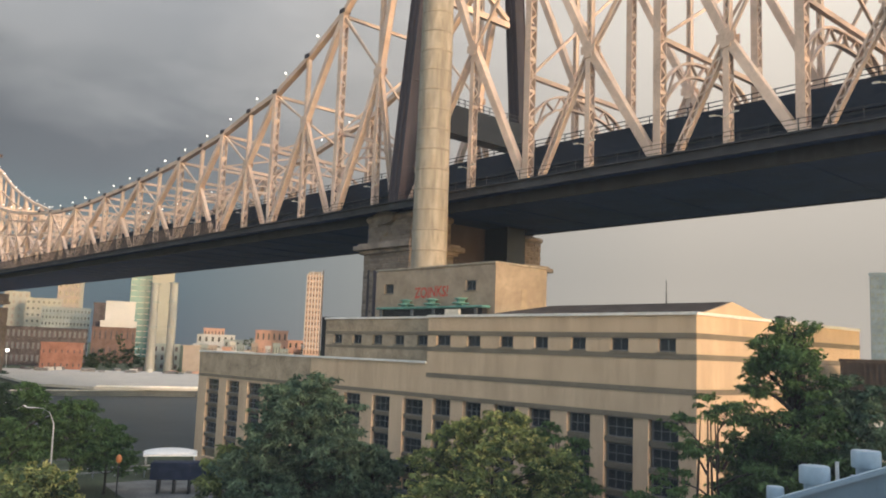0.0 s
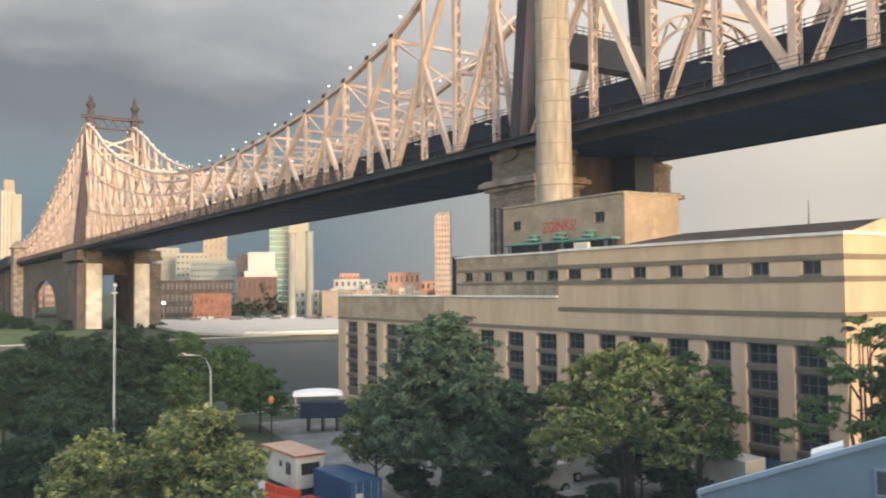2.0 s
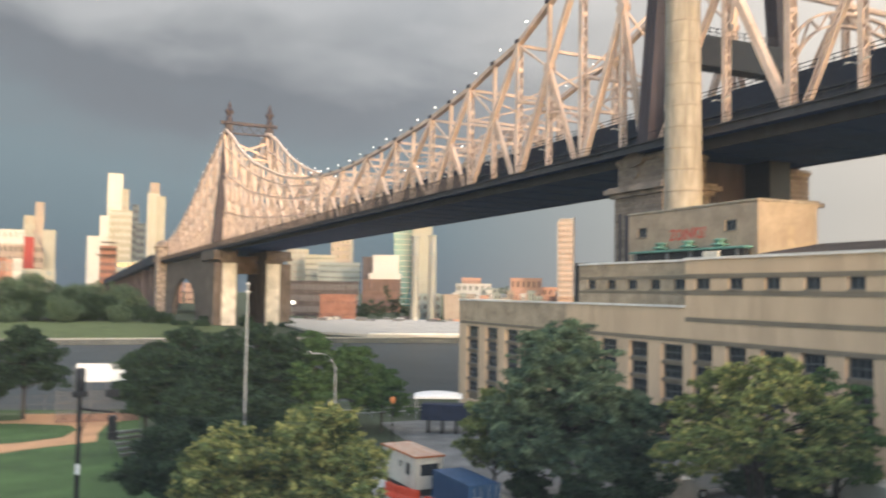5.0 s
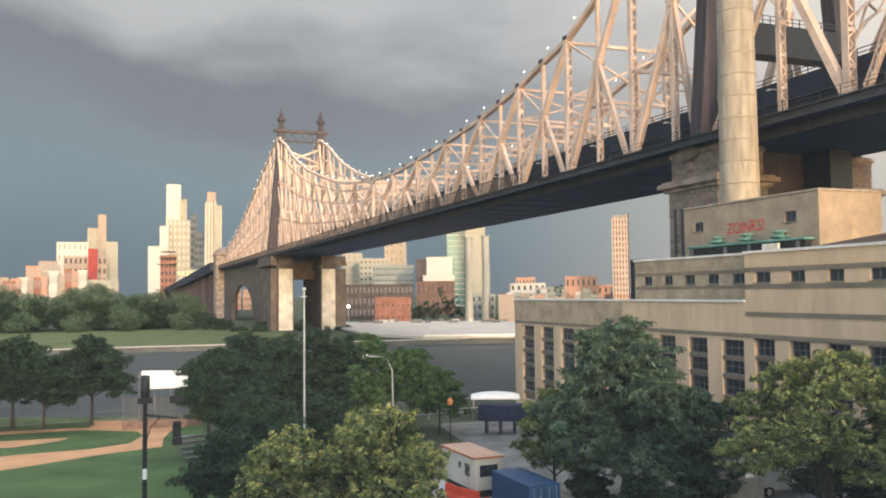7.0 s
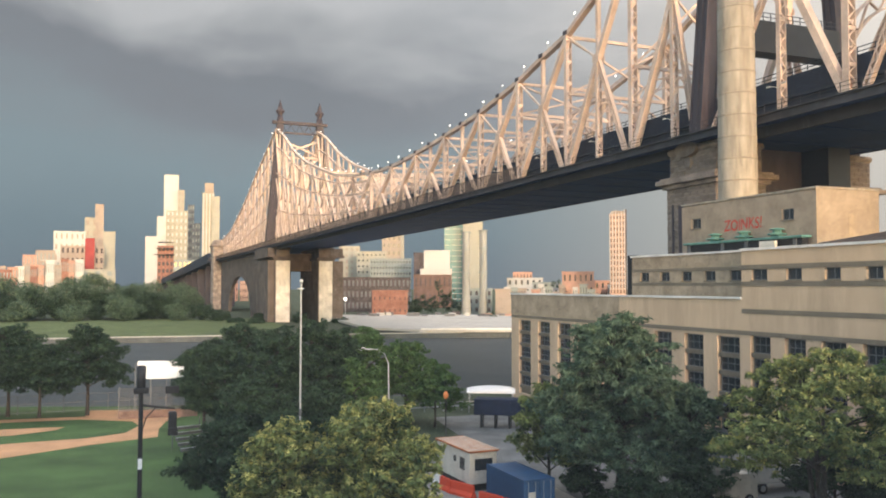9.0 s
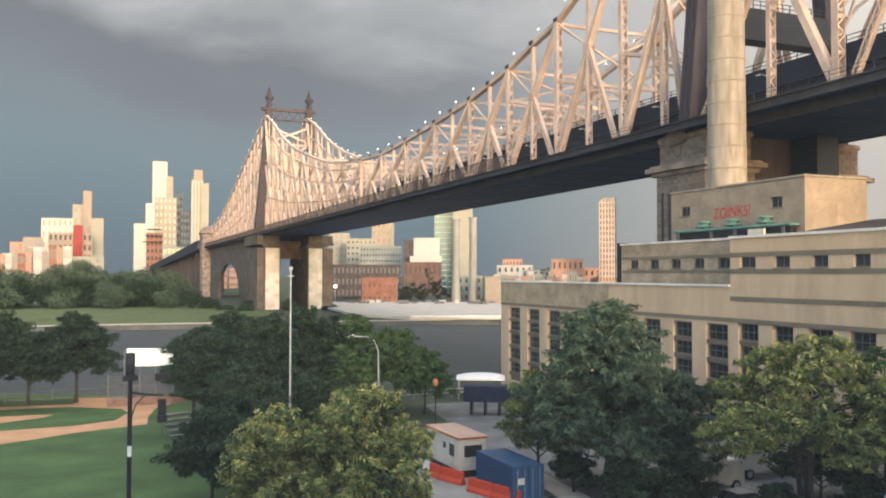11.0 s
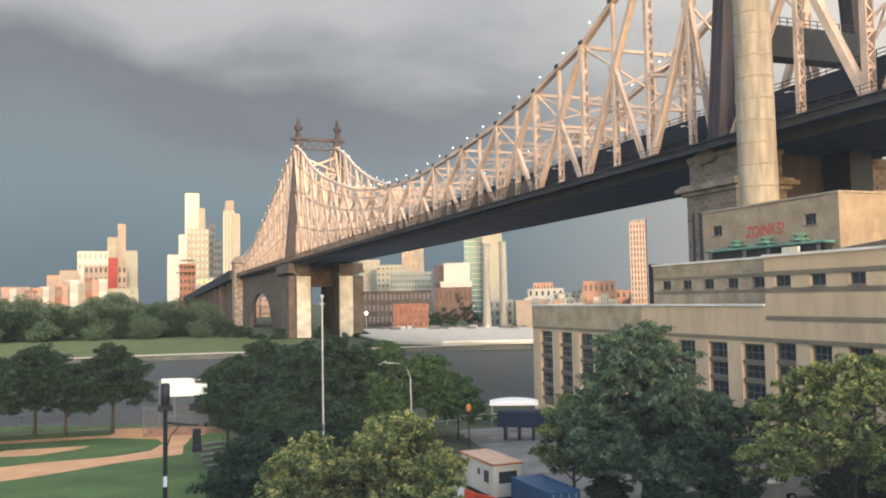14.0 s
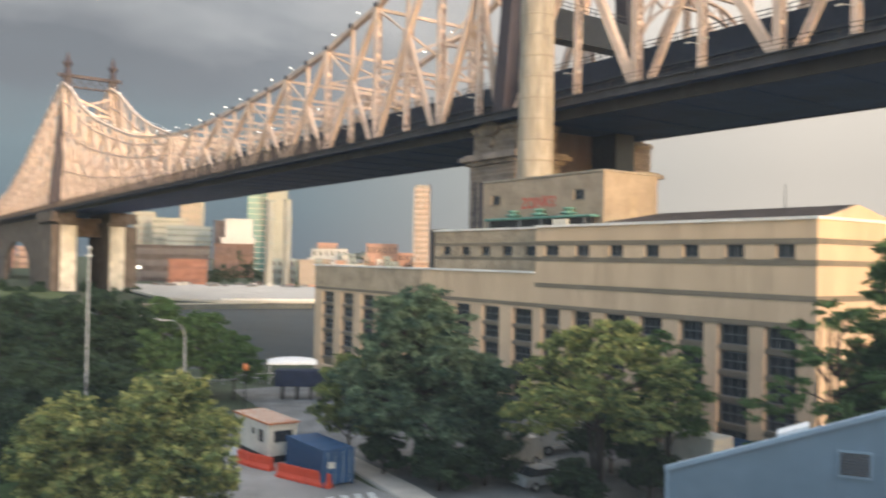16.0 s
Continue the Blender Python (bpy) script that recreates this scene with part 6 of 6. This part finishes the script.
solid("vent_pipe", bm, coping_white, blue.matrix_world @ Matrix.Translation((4.3, 3.3, gable_z(4.3) + 0.1)), "thin pale roof vent pipe", "pipe")

# brown ribbed plant beyond, beside the pale shed
cool = thing("ribbed_enclosure", Matrix.Translation(polar(47.6, 76)) @ Matrix.Rotation(radians(-47.6), 4, "Z"), "rust-brown ribbed metal enclosure on pale wall", "enclosure")
part("wall", boxes((-3.2, 6, 0.06, 6, 12.0, 16.4)), rust_ribs, cool)
part("base", boxes((-3.0, 6, 0.3, 6, 0, 11.996)), off_white, cool, "off-white wall below")
rib = link_mesh("rib", boxes((-0.06, 0.06, -0.06, 0.058, 12.0, 16.4)), rust_ribs)
for i in range(22):
    part("rib", rib, None, cool, "", Matrix.Translation((-3.1 + i * 0.42, 0, 0)))
part("top_rail", boxes((-3.3, 6.1, -0.1, 0.3, 16.404, 16.65)), rust_ribs, cool)

# ---- street things ----
def wheel(parent, x, y, r=0.36, w=0.24):
    bm = bmesh.new()
    tube(bm, [(0, -w / 2, 0), (0, -w * 0.4, 0), (0, w * 0.4, 0), (0, w / 2, 0)], [r * 0.86, r, r, r * 0.86], 18)
    wh = part("wheel", bm, tyre_rubber, parent, "black tyre", Matrix.Translation((x, y, r)))
    bm = bmesh.new()
    tube(bm, [(0, -w / 2 - 0.012, 0), (0, w / 2 + 0.012, 0)], [r * 0.6, r * 0.6], 14)
    part("rim", bm, pole_grey, wh)


def profile_body(pts, half_w, inset=0.0):
    """Side outline of x, z swept across the width."""
    bm = bmesh.new()
    a = [bm.verts.new((x, -half_w, z)) for x, z in pts]
    b = [bm.verts.new((x, half_w, z)) for x, z in pts]
    bm.faces.new(a)
    bm.faces.new(b[::-1])
    for i in range(len(pts)):
        bm.faces.new((a[i], b[i], b[(i + 1) % len(pts)], a[(i + 1) % len(pts)]))
    bmesh.ops.recalc_face_normals(bm, faces=bm.faces[:])
    bmesh.ops.bevel(bm, geom=bm.edges[:], offset=0.06, segments=2, affect="EDGES")
    return bm


def pickup(m, paint, label):
    ob = thing("pickup_truck", m, label, "vehicle", "parked vehicles")
    part("body", profile_body([(-2.7, 0.45), (2.65, 0.45), (2.7, 0.95), (1.35, 1.12), (-2.7, 1.12)], 0.97), paint, ob)
    part("cab", profile_body([(-0.75, 1.1), (1.3, 1.1), (0.55, 1.78), (-0.6, 1.82)], 0.86), paint, ob)
    part("windscreen", profile_body([(0.70, 1.16), (1.28, 1.14), (0.62, 1.72), (0.55, 1.72)], 0.78), dark_glass, ob, "dark windscreen")
    for sy in (-1, 1):
        part("side_window", boxes((-0.6, 0.0, sy * 0.868 - 0.01, sy * 0.868 + 0.01, 1.2, 1.68), (0.06, 0.62, sy * 0.868 - 0.01, sy * 0.868 + 0.01, 1.2, 1.6)), dark_glass, ob)
    part("bed", boxes((-2.6, -0.85, -0.82, 0.82, 1.1, 1.125)), pole_black, ob, "dark truck bed")
    part("headlight", chamfer_box(2.6, 2.72, -0.9, -0.55, 0.72, 0.92, 0.02), pure_white, ob)
    part("headlight", chamfer_box(2.6, 2.72, 0.55, 0.9, 0.72, 0.92, 0.02), pure_white, ob)
    part("bumper", chamfer_box(2.6, 2.8, -0.95, 0.95, 0.42, 0.6, 0.04), pole_grey, ob)
    for x in (-1.75, 1.75):
        for y in (-0.86, 0.86):
            wheel(ob, x, y)
    return ob


def car(m, paint, label):
    ob = thing("car", m, label, "vehicle", "parked vehicles")
    part("body", profile_body([(-2.2, 0.35), (2.15, 0.35), (2.2, 0.75), (1.2, 0.95), (-2.15, 1.0)], 0.9), paint, ob)
    part("cabin", profile_body([(-1.7, 0.95), (1.1, 0.93), (0.35, 1.42), (-1.1, 1.45)], 0.76), dark_glass, ob, "dark glazed cabin")
    part("roof", chamfer_box(-1.05, 0.3, -0.7, 0.7, 1.44, 1.48, 0.01), paint, ob)
    for x in (-1.35, 1.35):
        for y in (-0.82, 0.82):
            wheel(ob, x, y, 0.32)
    return ob


def box_truck(m, label, L=6.0, H=3.5):
    ob = thing("box_truck", m, label, "vehicle", "parked vehicles")
    part("cargo_box", chamfer_box(-L / 2, L / 2 - 1.9, -1.15, 1.15, 0.8, H, 0.05), off_white, ob, "off-white cargo box")
    part("cab", profile_body([(L / 2 - 1.85, 0.5), (L / 2, 0.5), (L / 2, 1.3), (L / 2 - 0.5, 2.3), (L / 2 - 1.85, 2.35)], 1.0), off_white, ob)
    part("windscreen", boxes((L / 2 - 0.6, L / 2 - 0.2, -0.85, 0.85, 1.45, 2.1)), dark_glass, ob)
    for x in (-L / 2 + 1.1, L / 2 - 0.9):
        for y in (-0.95, 0.95):
            wheel(ob, x, y, 0.42)
    return ob


def at(x, y, deg, z=0.02):
    return Matrix.Translation((x, y, z)) @ Matrix.Rotation(radians(deg), 4, "Z")


pickup(at(22.6, 46.0, 188), car_white, "white pickup truck parked at the kerb")
car(at(17.0, 48.6, 25, 0.16), frame_metal, "dark grey car parked under a tree")
car(at(20.5, 57.0, 20, 0.05), pole_grey, "silver car parked in the yard")
box_truck(at(31.6, 56.8, 112, 0.05), "off-white box truck parked before the plant", 6.4, 3.75)
box_truck(at(25.6, 67.5, 20, 0.05), "white box truck parked by the plant entrance", 6.0, 3.3)
box_truck(at(19.8, 62.6, 25, 0.05), "off-white box truck half hidden by trees", 5.5, 2.9)

cont = thing("shipping_container", at(5.1, 62.2, 90 + 22.5), "dark blue corrugated shipping container with end doors", "container")
bm = bmesh.new()
L, Wd, Hh = 3.03, 1.22, 2.59
box(bm, -L + 0.05, L - 0.05, -Wd + 0.05, Wd - 0.05, 0.15, Hh - 0.02)
part("shell", bm, container_blue, cont)
corr = link_mesh("corrugation", boxes((0, 0.11, -0.015, 0.015, 0.2, Hh - 0.15)), container_blue)
for i in range(26):
    for sy in (-1, 1):
        part("corrugation", corr, None, cont, "", Matrix.Translation((-L + 0.15 + i * 0.222, sy * (Wd - 0.045), 0)))
frm = bmesh.new()
for x in (-L + 0.04, L - 0.04):
    for y in (-Wd + 0.04, Wd - 0.04):
        box(frm, x - 0.05, x + 0.05, y - 0.05, y + 0.05, 0, Hh)
for y in (-Wd + 0.04, Wd - 0.04):
    for z in (0.08, Hh - 0.05):
        box(frm, -L + 0.1, L - 0.1, y - 0.05, y + 0.05, z - 0.06, z + 0.06)
part("frame", frm, container_blue, cont)
for y in (-0.6, 0.6):
    d = part("door", chamfer_box(-L - 0.03, -L + 0.04, y - 0.56, y + 0.56, 0.15, Hh - 0.12, 0.015), container_blue, cont)
    for o in (-0.28, 0.28):
        bm = bmesh.new()
        tube(bm, [(-L - 0.06, y + o, 0.18), (-L - 0.06, y + o, Hh - 0.14)], [0.02, 0.02], 6)
        part("lock_bar", bm, pole_grey, d)
part("plate", boxes((-L - 0.036, -L - 0.031, 0.3, 0.85, 1.3, 1.75)), off_white, cont, "pale marking plate")

trl = thing("site_trailer", at(1.35, 69.8, 90 + 24), "off-white site trailer with a rust-orange roof and dark windows", "trailer")
part("body", chamfer_box(-3.2, 3.2, -1.2, 1.2, 0.55, 3.0, 0.04), off_white, trl)
part("roof", chamfer_box(-3.35, 3.35, -1.35, 1.35, 3.004, 3.16, 0.04), orange_roof, trl, "rust-orange ribbed roof")
for i in range(14):
    part("roof_rib", boxes((-3.3 + i * 0.47, -3.15 + i * 0.47, -1.33, 1.33, 3.164, 3.19)), off_white, trl)
part("window", chamfer_box(-3.23, -3.195, -0.8, 0.75, 1.6, 2.5, 0.01), dark_glass, trl, "dark window")
part("window", chamfer_box(-2.3, -1.4, 1.195, 1.23, 1.5, 2.45, 0.01), dark_glass, trl, "dark window")
part("window", chamfer_box(-0.7, -0.2, 1.195, 1.23, 1.9, 2.4, 0.01), dark_glass, trl, "dark window")
part("skirt", boxes((-3.0, 3.0, -1.1, 1.1, 0.0, 0.55)), pole_black, trl)

bl = [(-1.25, 69.0), (-0.7, 67.8), (0.15, 66.2), (1.85, 64.3)], [(2.2, 62.75), (3.9, 60.8), (5.65, 58.85)]
for line in bl:
    for i, (a, b) in enumerate(zip(line, line[1:])):
        a, b = Vector((*a, 0)), Vector((*b, 0))
        Lb = (b - a).length - 0.06
        ang = math.degrees(math.atan2((b - a).y, (b - a).x))
        c = (a + b) / 2
        white = line is bl[0] and i == 0
        br = thing("road_barrier", at(c.x, c.y, ang), ("white" if white else "red-orange") + " plastic water-filled road barrier", "barrier", "road barriers")
        bm = bmesh.new()
        prof2 = [(-0.28, 0), (0.28, 0), (0.28, 0.18), (0.12, 0.42), (0.09, 0.95), (-0.09, 0.95), (-0.12, 0.42), (-0.28, 0.18)]
        e0 = [bm.verts.new((-Lb / 2, y, z)) for y, z in prof2]
        e1 = [bm.verts.new((Lb / 2, y, z)) for y, z in prof2]
        bm.faces.new(e0[::-1])
        bm.faces.new(e1)
        for k in range(8):
            bm.faces.new((e0[k], e0[(k + 1) % 8], e1[(k + 1) % 8], e1[k]))
        bmesh.ops.recalc_face_normals(bm, faces=bm.faces[:])
        part("shell", bm, pure_white if white else barrier_red, br)
        part("top_rib", chamfer_box(-Lb / 2 + 0.1, Lb / 2 - 0.1, -0.05, 0.05, 0.954, 1.02, 0.02), pure_white if white else barrier_red, br)

# poles
p = polar(-10.0, 64)
mast = thing("light_mast", Matrix.Translation(p), "tall pale field light mast", "light mast")
bm = bmesh.new()
tube(bm, [(0, 0, 0), (0, 0, 9), (0, 0, 16.3)], [0.085, 0.075, 0.055], 10)
part("pole", bm, pole_grey, mast)
part("lamp_head", chamfer_box(-0.13, 0.13, -0.12, 0.12, 16.304, 16.55, 0.05), pole_grey, mast)
part("cross_arm", boxes((-0.24, 0.24, -0.04, 0.04, 15.82, 15.9)), pole_grey, mast)
for k in range(5):
    bm = bmesh.new()
    tube(bm, [(0, 0, 2.2 + k * 1.05), (0, 0, 2.75 + k * 1.05)], [0.10, 0.095], 10)
    part("band", bm, (frame_metal, coping_white)[k % 2], mast, "painted band")
p = polar(-4.1, 75)
cob = thing("street_lamp", Matrix.Translation(p) @ Matrix.Rotation(radians(4), 4, "Z"), "grey cobra-head street lamp beside the road", "street lamp", "street lamps")
bm = bmesh.new()
tube(bm, [(0, 0, 0), (0, 0, 6), (-0.05, 0, 9.2), (-0.4, 0, 10.1), (-1.0, 0, 10.45), (-1.6, 0, 10.5)], [0.10, 0.075, 0.05, 0.035, 0.03, 0.03], 8)
part("pole", bm, pole_grey, cob)
part("lamp_head", chamfer_box(-2.15, -1.5, -0.11, 0.11, 10.44, 10.54, 0.03), pole_grey, cob, "pale lamp head")
p = polar(-0.25, 78)
pl = thing("street_lamp", Matrix.Translation(p), "unlit post lamp with an amber globe beside the road", "street lamp", "street lamps")
bm = bmesh.new()
tube(bm, [(0, 0, 0), (0, 0, 0.5), (0, 0, 0.6), (0, 0, 5.7)], [0.13, 0.12, 0.07, 0.05], 8)
part("post", bm, pole_black, pl)
bm = bmesh.new()
tube(bm, [(0, 0, 5.7), (0, 0, 5.8), (0, 0, 6.1), (0, 0, 6.32), (0, 0, 6.4)], [0.08, 0.2, 0.26, 0.16, 0.03], 12)
part("globe", bm, rust_amber, pl, "dull amber globe")
p = polar(-20.05, 35)
sg = thing("traffic_signal", Matrix.Translation(p) @ Matrix.Rotation(radians(20), 4, "Z"), "black traffic signal pole with an arm and hanging signal", "traffic signal")
bm = bmesh.new()
tube(bm, [(0, 0, 0), (0, 0, 5), (0, 0, 12.0)], [0.13, 0.1, 0.085], 10)
part("pole", bm, pole_black, sg)
bm = bmesh.new()
tube(bm, [(0, 0, 12.0), (0, 0, 12.05), (0, 0, 12.9), (0, 0, 12.93)], [0.12, 0.17, 0.17, 0.1], 10)
part("lamp_cylinder", bm, pole_black, sg, "black cylindrical lamp")
part("box", chamfer_box(-0.28, 0.28, -0.2, 0.2, 11.85, 12.08, 0.04), pole_black, sg)
bm = bmesh.new()
tube(bm, [(0, 0, 11.4), (0.6, 0, 11.3), (1.25, 0, 11.22)], [0.05, 0.045, 0.04], 8)
part("arm", bm, pole_black, sg)
bm = bmesh.new()
tube(bm, [(0.05, 0, 10.4), (0.2, 0, 10.9), (0.55, 0, 11.28)], [0.025, 0.025, 0.025], 6)
part("brace", bm, pole_black, sg)
part("signal_head", chamfer_box(1.02, 1.34, -0.16, 0.16, 10.25, 11.1, 0.05), pole_black, sg, "black signal head")
part("signal_hood", chamfer_box(1.0, 1.38, -0.25, -0.16, 10.2, 10.5, 0.03), pole_black, sg)
part("sign_board", chamfer_box(0.9, 1.42, -0.05, 0.05, 11.8, 12.1, 0.02), pole_black, sg)
part("notice", chamfer_box(-0.08, 0.08, -0.15, -0.1, 8.95, 9.35, 0.01), pure_white, sg, "white paper notice")

# corner post, hydrant and near pavement
sheet("pavement_3", [(14.6, 36.0), (15.6, 38.6), (18.5, 39.6), (24, 39.4), (30, 38), (30, 33), (16, 33)][::-1], 0.14, concrete, "concrete pavement by the blue building", "pavement", None, 0.15)
hy = thing("fire_hydrant", Matrix.Translation((17.3, 38.2, 0.14)), "red fire hydrant on the pavement corner", "hydrant")
bm = bmesh.new()
tube(bm, [(0, 0, 0), (0, 0, 0.1), (0, 0, 0.12), (0, 0, 0.7), (0, 0, 0.85), (0, 0, 0.95)], [0.22, 0.22, 0.15, 0.15, 0.19, 0.04], 12)
part("barrel", bm, barrier_red, hy)
part("nozzle", boxes((-0.27, 0.27, -0.07, 0.07, 0.5, 0.64)), barrier_red, hy)
for x, y in ((17.0, 39.2), (19.9, 39.4)):
    po = thing("sign_post", Matrix.Translation((x, y, 0.1)), "dark steel sign post with a red band on the pavement edge", "post", "sign posts")
    bm = bmesh.new()
    tube(bm, [(0, 0, 0), (0, 0, 2.4)], [0.05, 0.05], 8)
    part("post", bm, pole_black, po)
    part("plate", chamfer_box(-0.2, 0.2, -0.04, -0.02, 2.0, 2.4, 0.01), barrier_red, po, "small red sign plate")

# ---- river edge and park ----
fence = thing("river_fence", ROT @ Matrix.Translation((117.2, 0, 0)), "grey chain-link fence along the river edge", "fence")
post = bmesh.new()
tube(post, [(0, 0, 0), (0, 0, 2.4)], [0.05, 0.05], 6)
post = link_mesh("post", post, frame_metal)
for i in range(40):
    part("post", post, None, fence, "", Matrix.Translation((0.3 * math.sin(i), -36 + i * 2.6, 0)))
for z in (0.25, 1.3, 2.35):
    part("rail", boxes((-0.03, 0.03, -36, 66, z, z + 0.05)), frame_metal, fence)
wire = bmesh.new()
for i in range(170):
    y = -36 + i * 0.6
    bar(wire, (0, y, 0.2), (0, y + 1.1, 2.35), 0.012, 0.012, (1, 0, 0))
    bar(wire, (0, y + 1.1, 0.2), (0, y, 2.35), 0.012, 0.012, (1, 0, 0))
tagged(part("mesh_wire", wire, frame_metal, fence), kind="stuff")
p = polar(-19.0, 109)
dug = thing("backstop", Matrix.Translation(p) @ Matrix.Rotation(radians(19), 4, "Z"), "grey see-through backstop with low reddish wall and white banner", "backstop")
part("low_wall", chamfer_box(-4.6, 4.6, 0, 0.4, 0, 1.0, 0.04), low_brick, dug, "low reddish block wall")
for x in (-4.5, -2.7, -0.9, 0.9, 2.7, 4.5):
    part("post", boxes((x - 0.06, x + 0.06, 0.14, 0.26, 1.0, 6.8 if abs(x) < 3 else 3.9)), frame_metal, dug)
for z in (1.1, 2.4, 3.6):
    part("rail", boxes((-4.5, 4.5, 0.262, 0.32, z, z + 0.09)), backstop_mesh, dug)
wire = bmesh.new()
for i in range(46):
    x = -4.5 + i * 0.2
    bar(wire, (x, 0.2, 1.0), (x, 0.2, 3.7), 0.035, 0.02, (1, 0, 0))
for i in range(14):
    z = 1.05 + i * 0.2
    bar(wire, (-4.5, 0.23, z), (4.5, 0.23, z), 0.02, 0.035, (0, 0, 1))
tagged(part("mesh_wire", wire, backstop_mesh, dug, "rusty grey wire mesh"), kind="stuff")
part("bench", boxes((-4.2, -1.2, 0.9, 1.3, 0.42, 0.5), (-4.1, -4.0, 0.95, 1.25, 0, 0.42), (-1.4, -1.3, 0.95, 1.25, 0, 0.42)), stair_metal, dug)
part("banner", profile_body([(-2.5, 4.8), (2.95, 4.7), (2.95, 6.85), (-2.45, 7.0)], 0.12), pure_white, dug, "white banner")
p = polar(-16.6, 86)
bl2 = thing("bleachers", Matrix.Translation(p) @ Matrix.Rotation(radians(40), 4, "Z"), "aluminium bleachers in steps beside the field", "bleachers")
for k in range(5):
    part("bench", boxes((-1.5, 1.5, k * 0.6, k * 0.6 + 0.3, 0.4 + k * 0.42, 0.46 + k * 0.42)), stair_metal, bl2)
    part("riser", boxes((-1.5, 1.5, k * 0.6 + 0.31, k * 0.6 + 0.35, 0.1 + k * 0.42, 0.4 + k * 0.42)), frame_metal, bl2)
for x in (-1.4, 1.4):
    bm = bmesh.new()
    bar(bm, (x, 0, 0.05), (x, 2.7, 2.05), 0.08, 0.08, (1, 0, 0))
    bar(bm, (x, 2.6, 0.0), (x, 2.6, 2.9), 0.08, 0.08, (1, 0, 0))
    bar(bm, (x, 0.1, 0.0), (x, 0.1, 0.4), 0.08, 0.08, (1, 0, 0))
    part("frame", bm, frame_metal, bl2)
p = polar(2.8, 110)
tent = thing("marquee", Matrix.Translation(p) @ Matrix.Rotation(radians(-3), 4, "Z"), "white shallow-domed marquee roof beside the river", "marquee")
bm = bmesh.new()
bmesh.ops.create_uvsphere(bm, u_segments=24, v_segments=12, radius=1.0, matrix=Matrix.Diagonal((3.2, 2.6, 0.5, 1)))
bmesh.ops.delete(bm, geom=[v for v in bm.verts if v.co.z < -0.01], context="VERTS")
part("canopy", bm, pure_white, tent, "white canopy", Matrix.Translation((0, 0, 2.7)))
part("valance", boxes((-3.1, 3.1, -2.4, 2.4, 2.5, 2.69)), pure_white, tent)
for x in (-2.8, 2.8):
    for y in (-2.1, 2.1):
        part("leg", boxes((x - 0.05, x + 0.05, y - 0.05, y + 0.05, 0, 2.45)), pole_grey, tent)
p = polar(3.6, 97)
eq = thing("equipment_trailer", Matrix.Translation(p) @ Matrix.Rotation(radians(-10), 4, "Z"), "dark blue-grey equipment trailer on legs", "trailer")
part("body", chamfer_box(-3.2, 3.2, -1.1, 1.1, 1.5, 3.3, 0.06), navy, eq)
for x in (-2.4, -0.8, 0.8, 2.4):
    part("leg", boxes((x - 0.1, x + 0.1, -0.9, 0.9, 0, 1.5)), pole_black, eq)
gr = thing("guard_rail", ROT @ Matrix.Translation((102, -44, 0)), "grey steel guard rail along the river road", "guard rail")
for z in (0.5, 0.95):
    part("rail", boxes((-0.04, 0.04, -9, 12, z, z + 0.14)), pole_grey, gr)
for i in range(9):
    part("post", boxes((-0.06, 0.06, -9 + i * 2.6, -8.88 + i * 2.6, 0, 1.1)), pole_grey, gr)
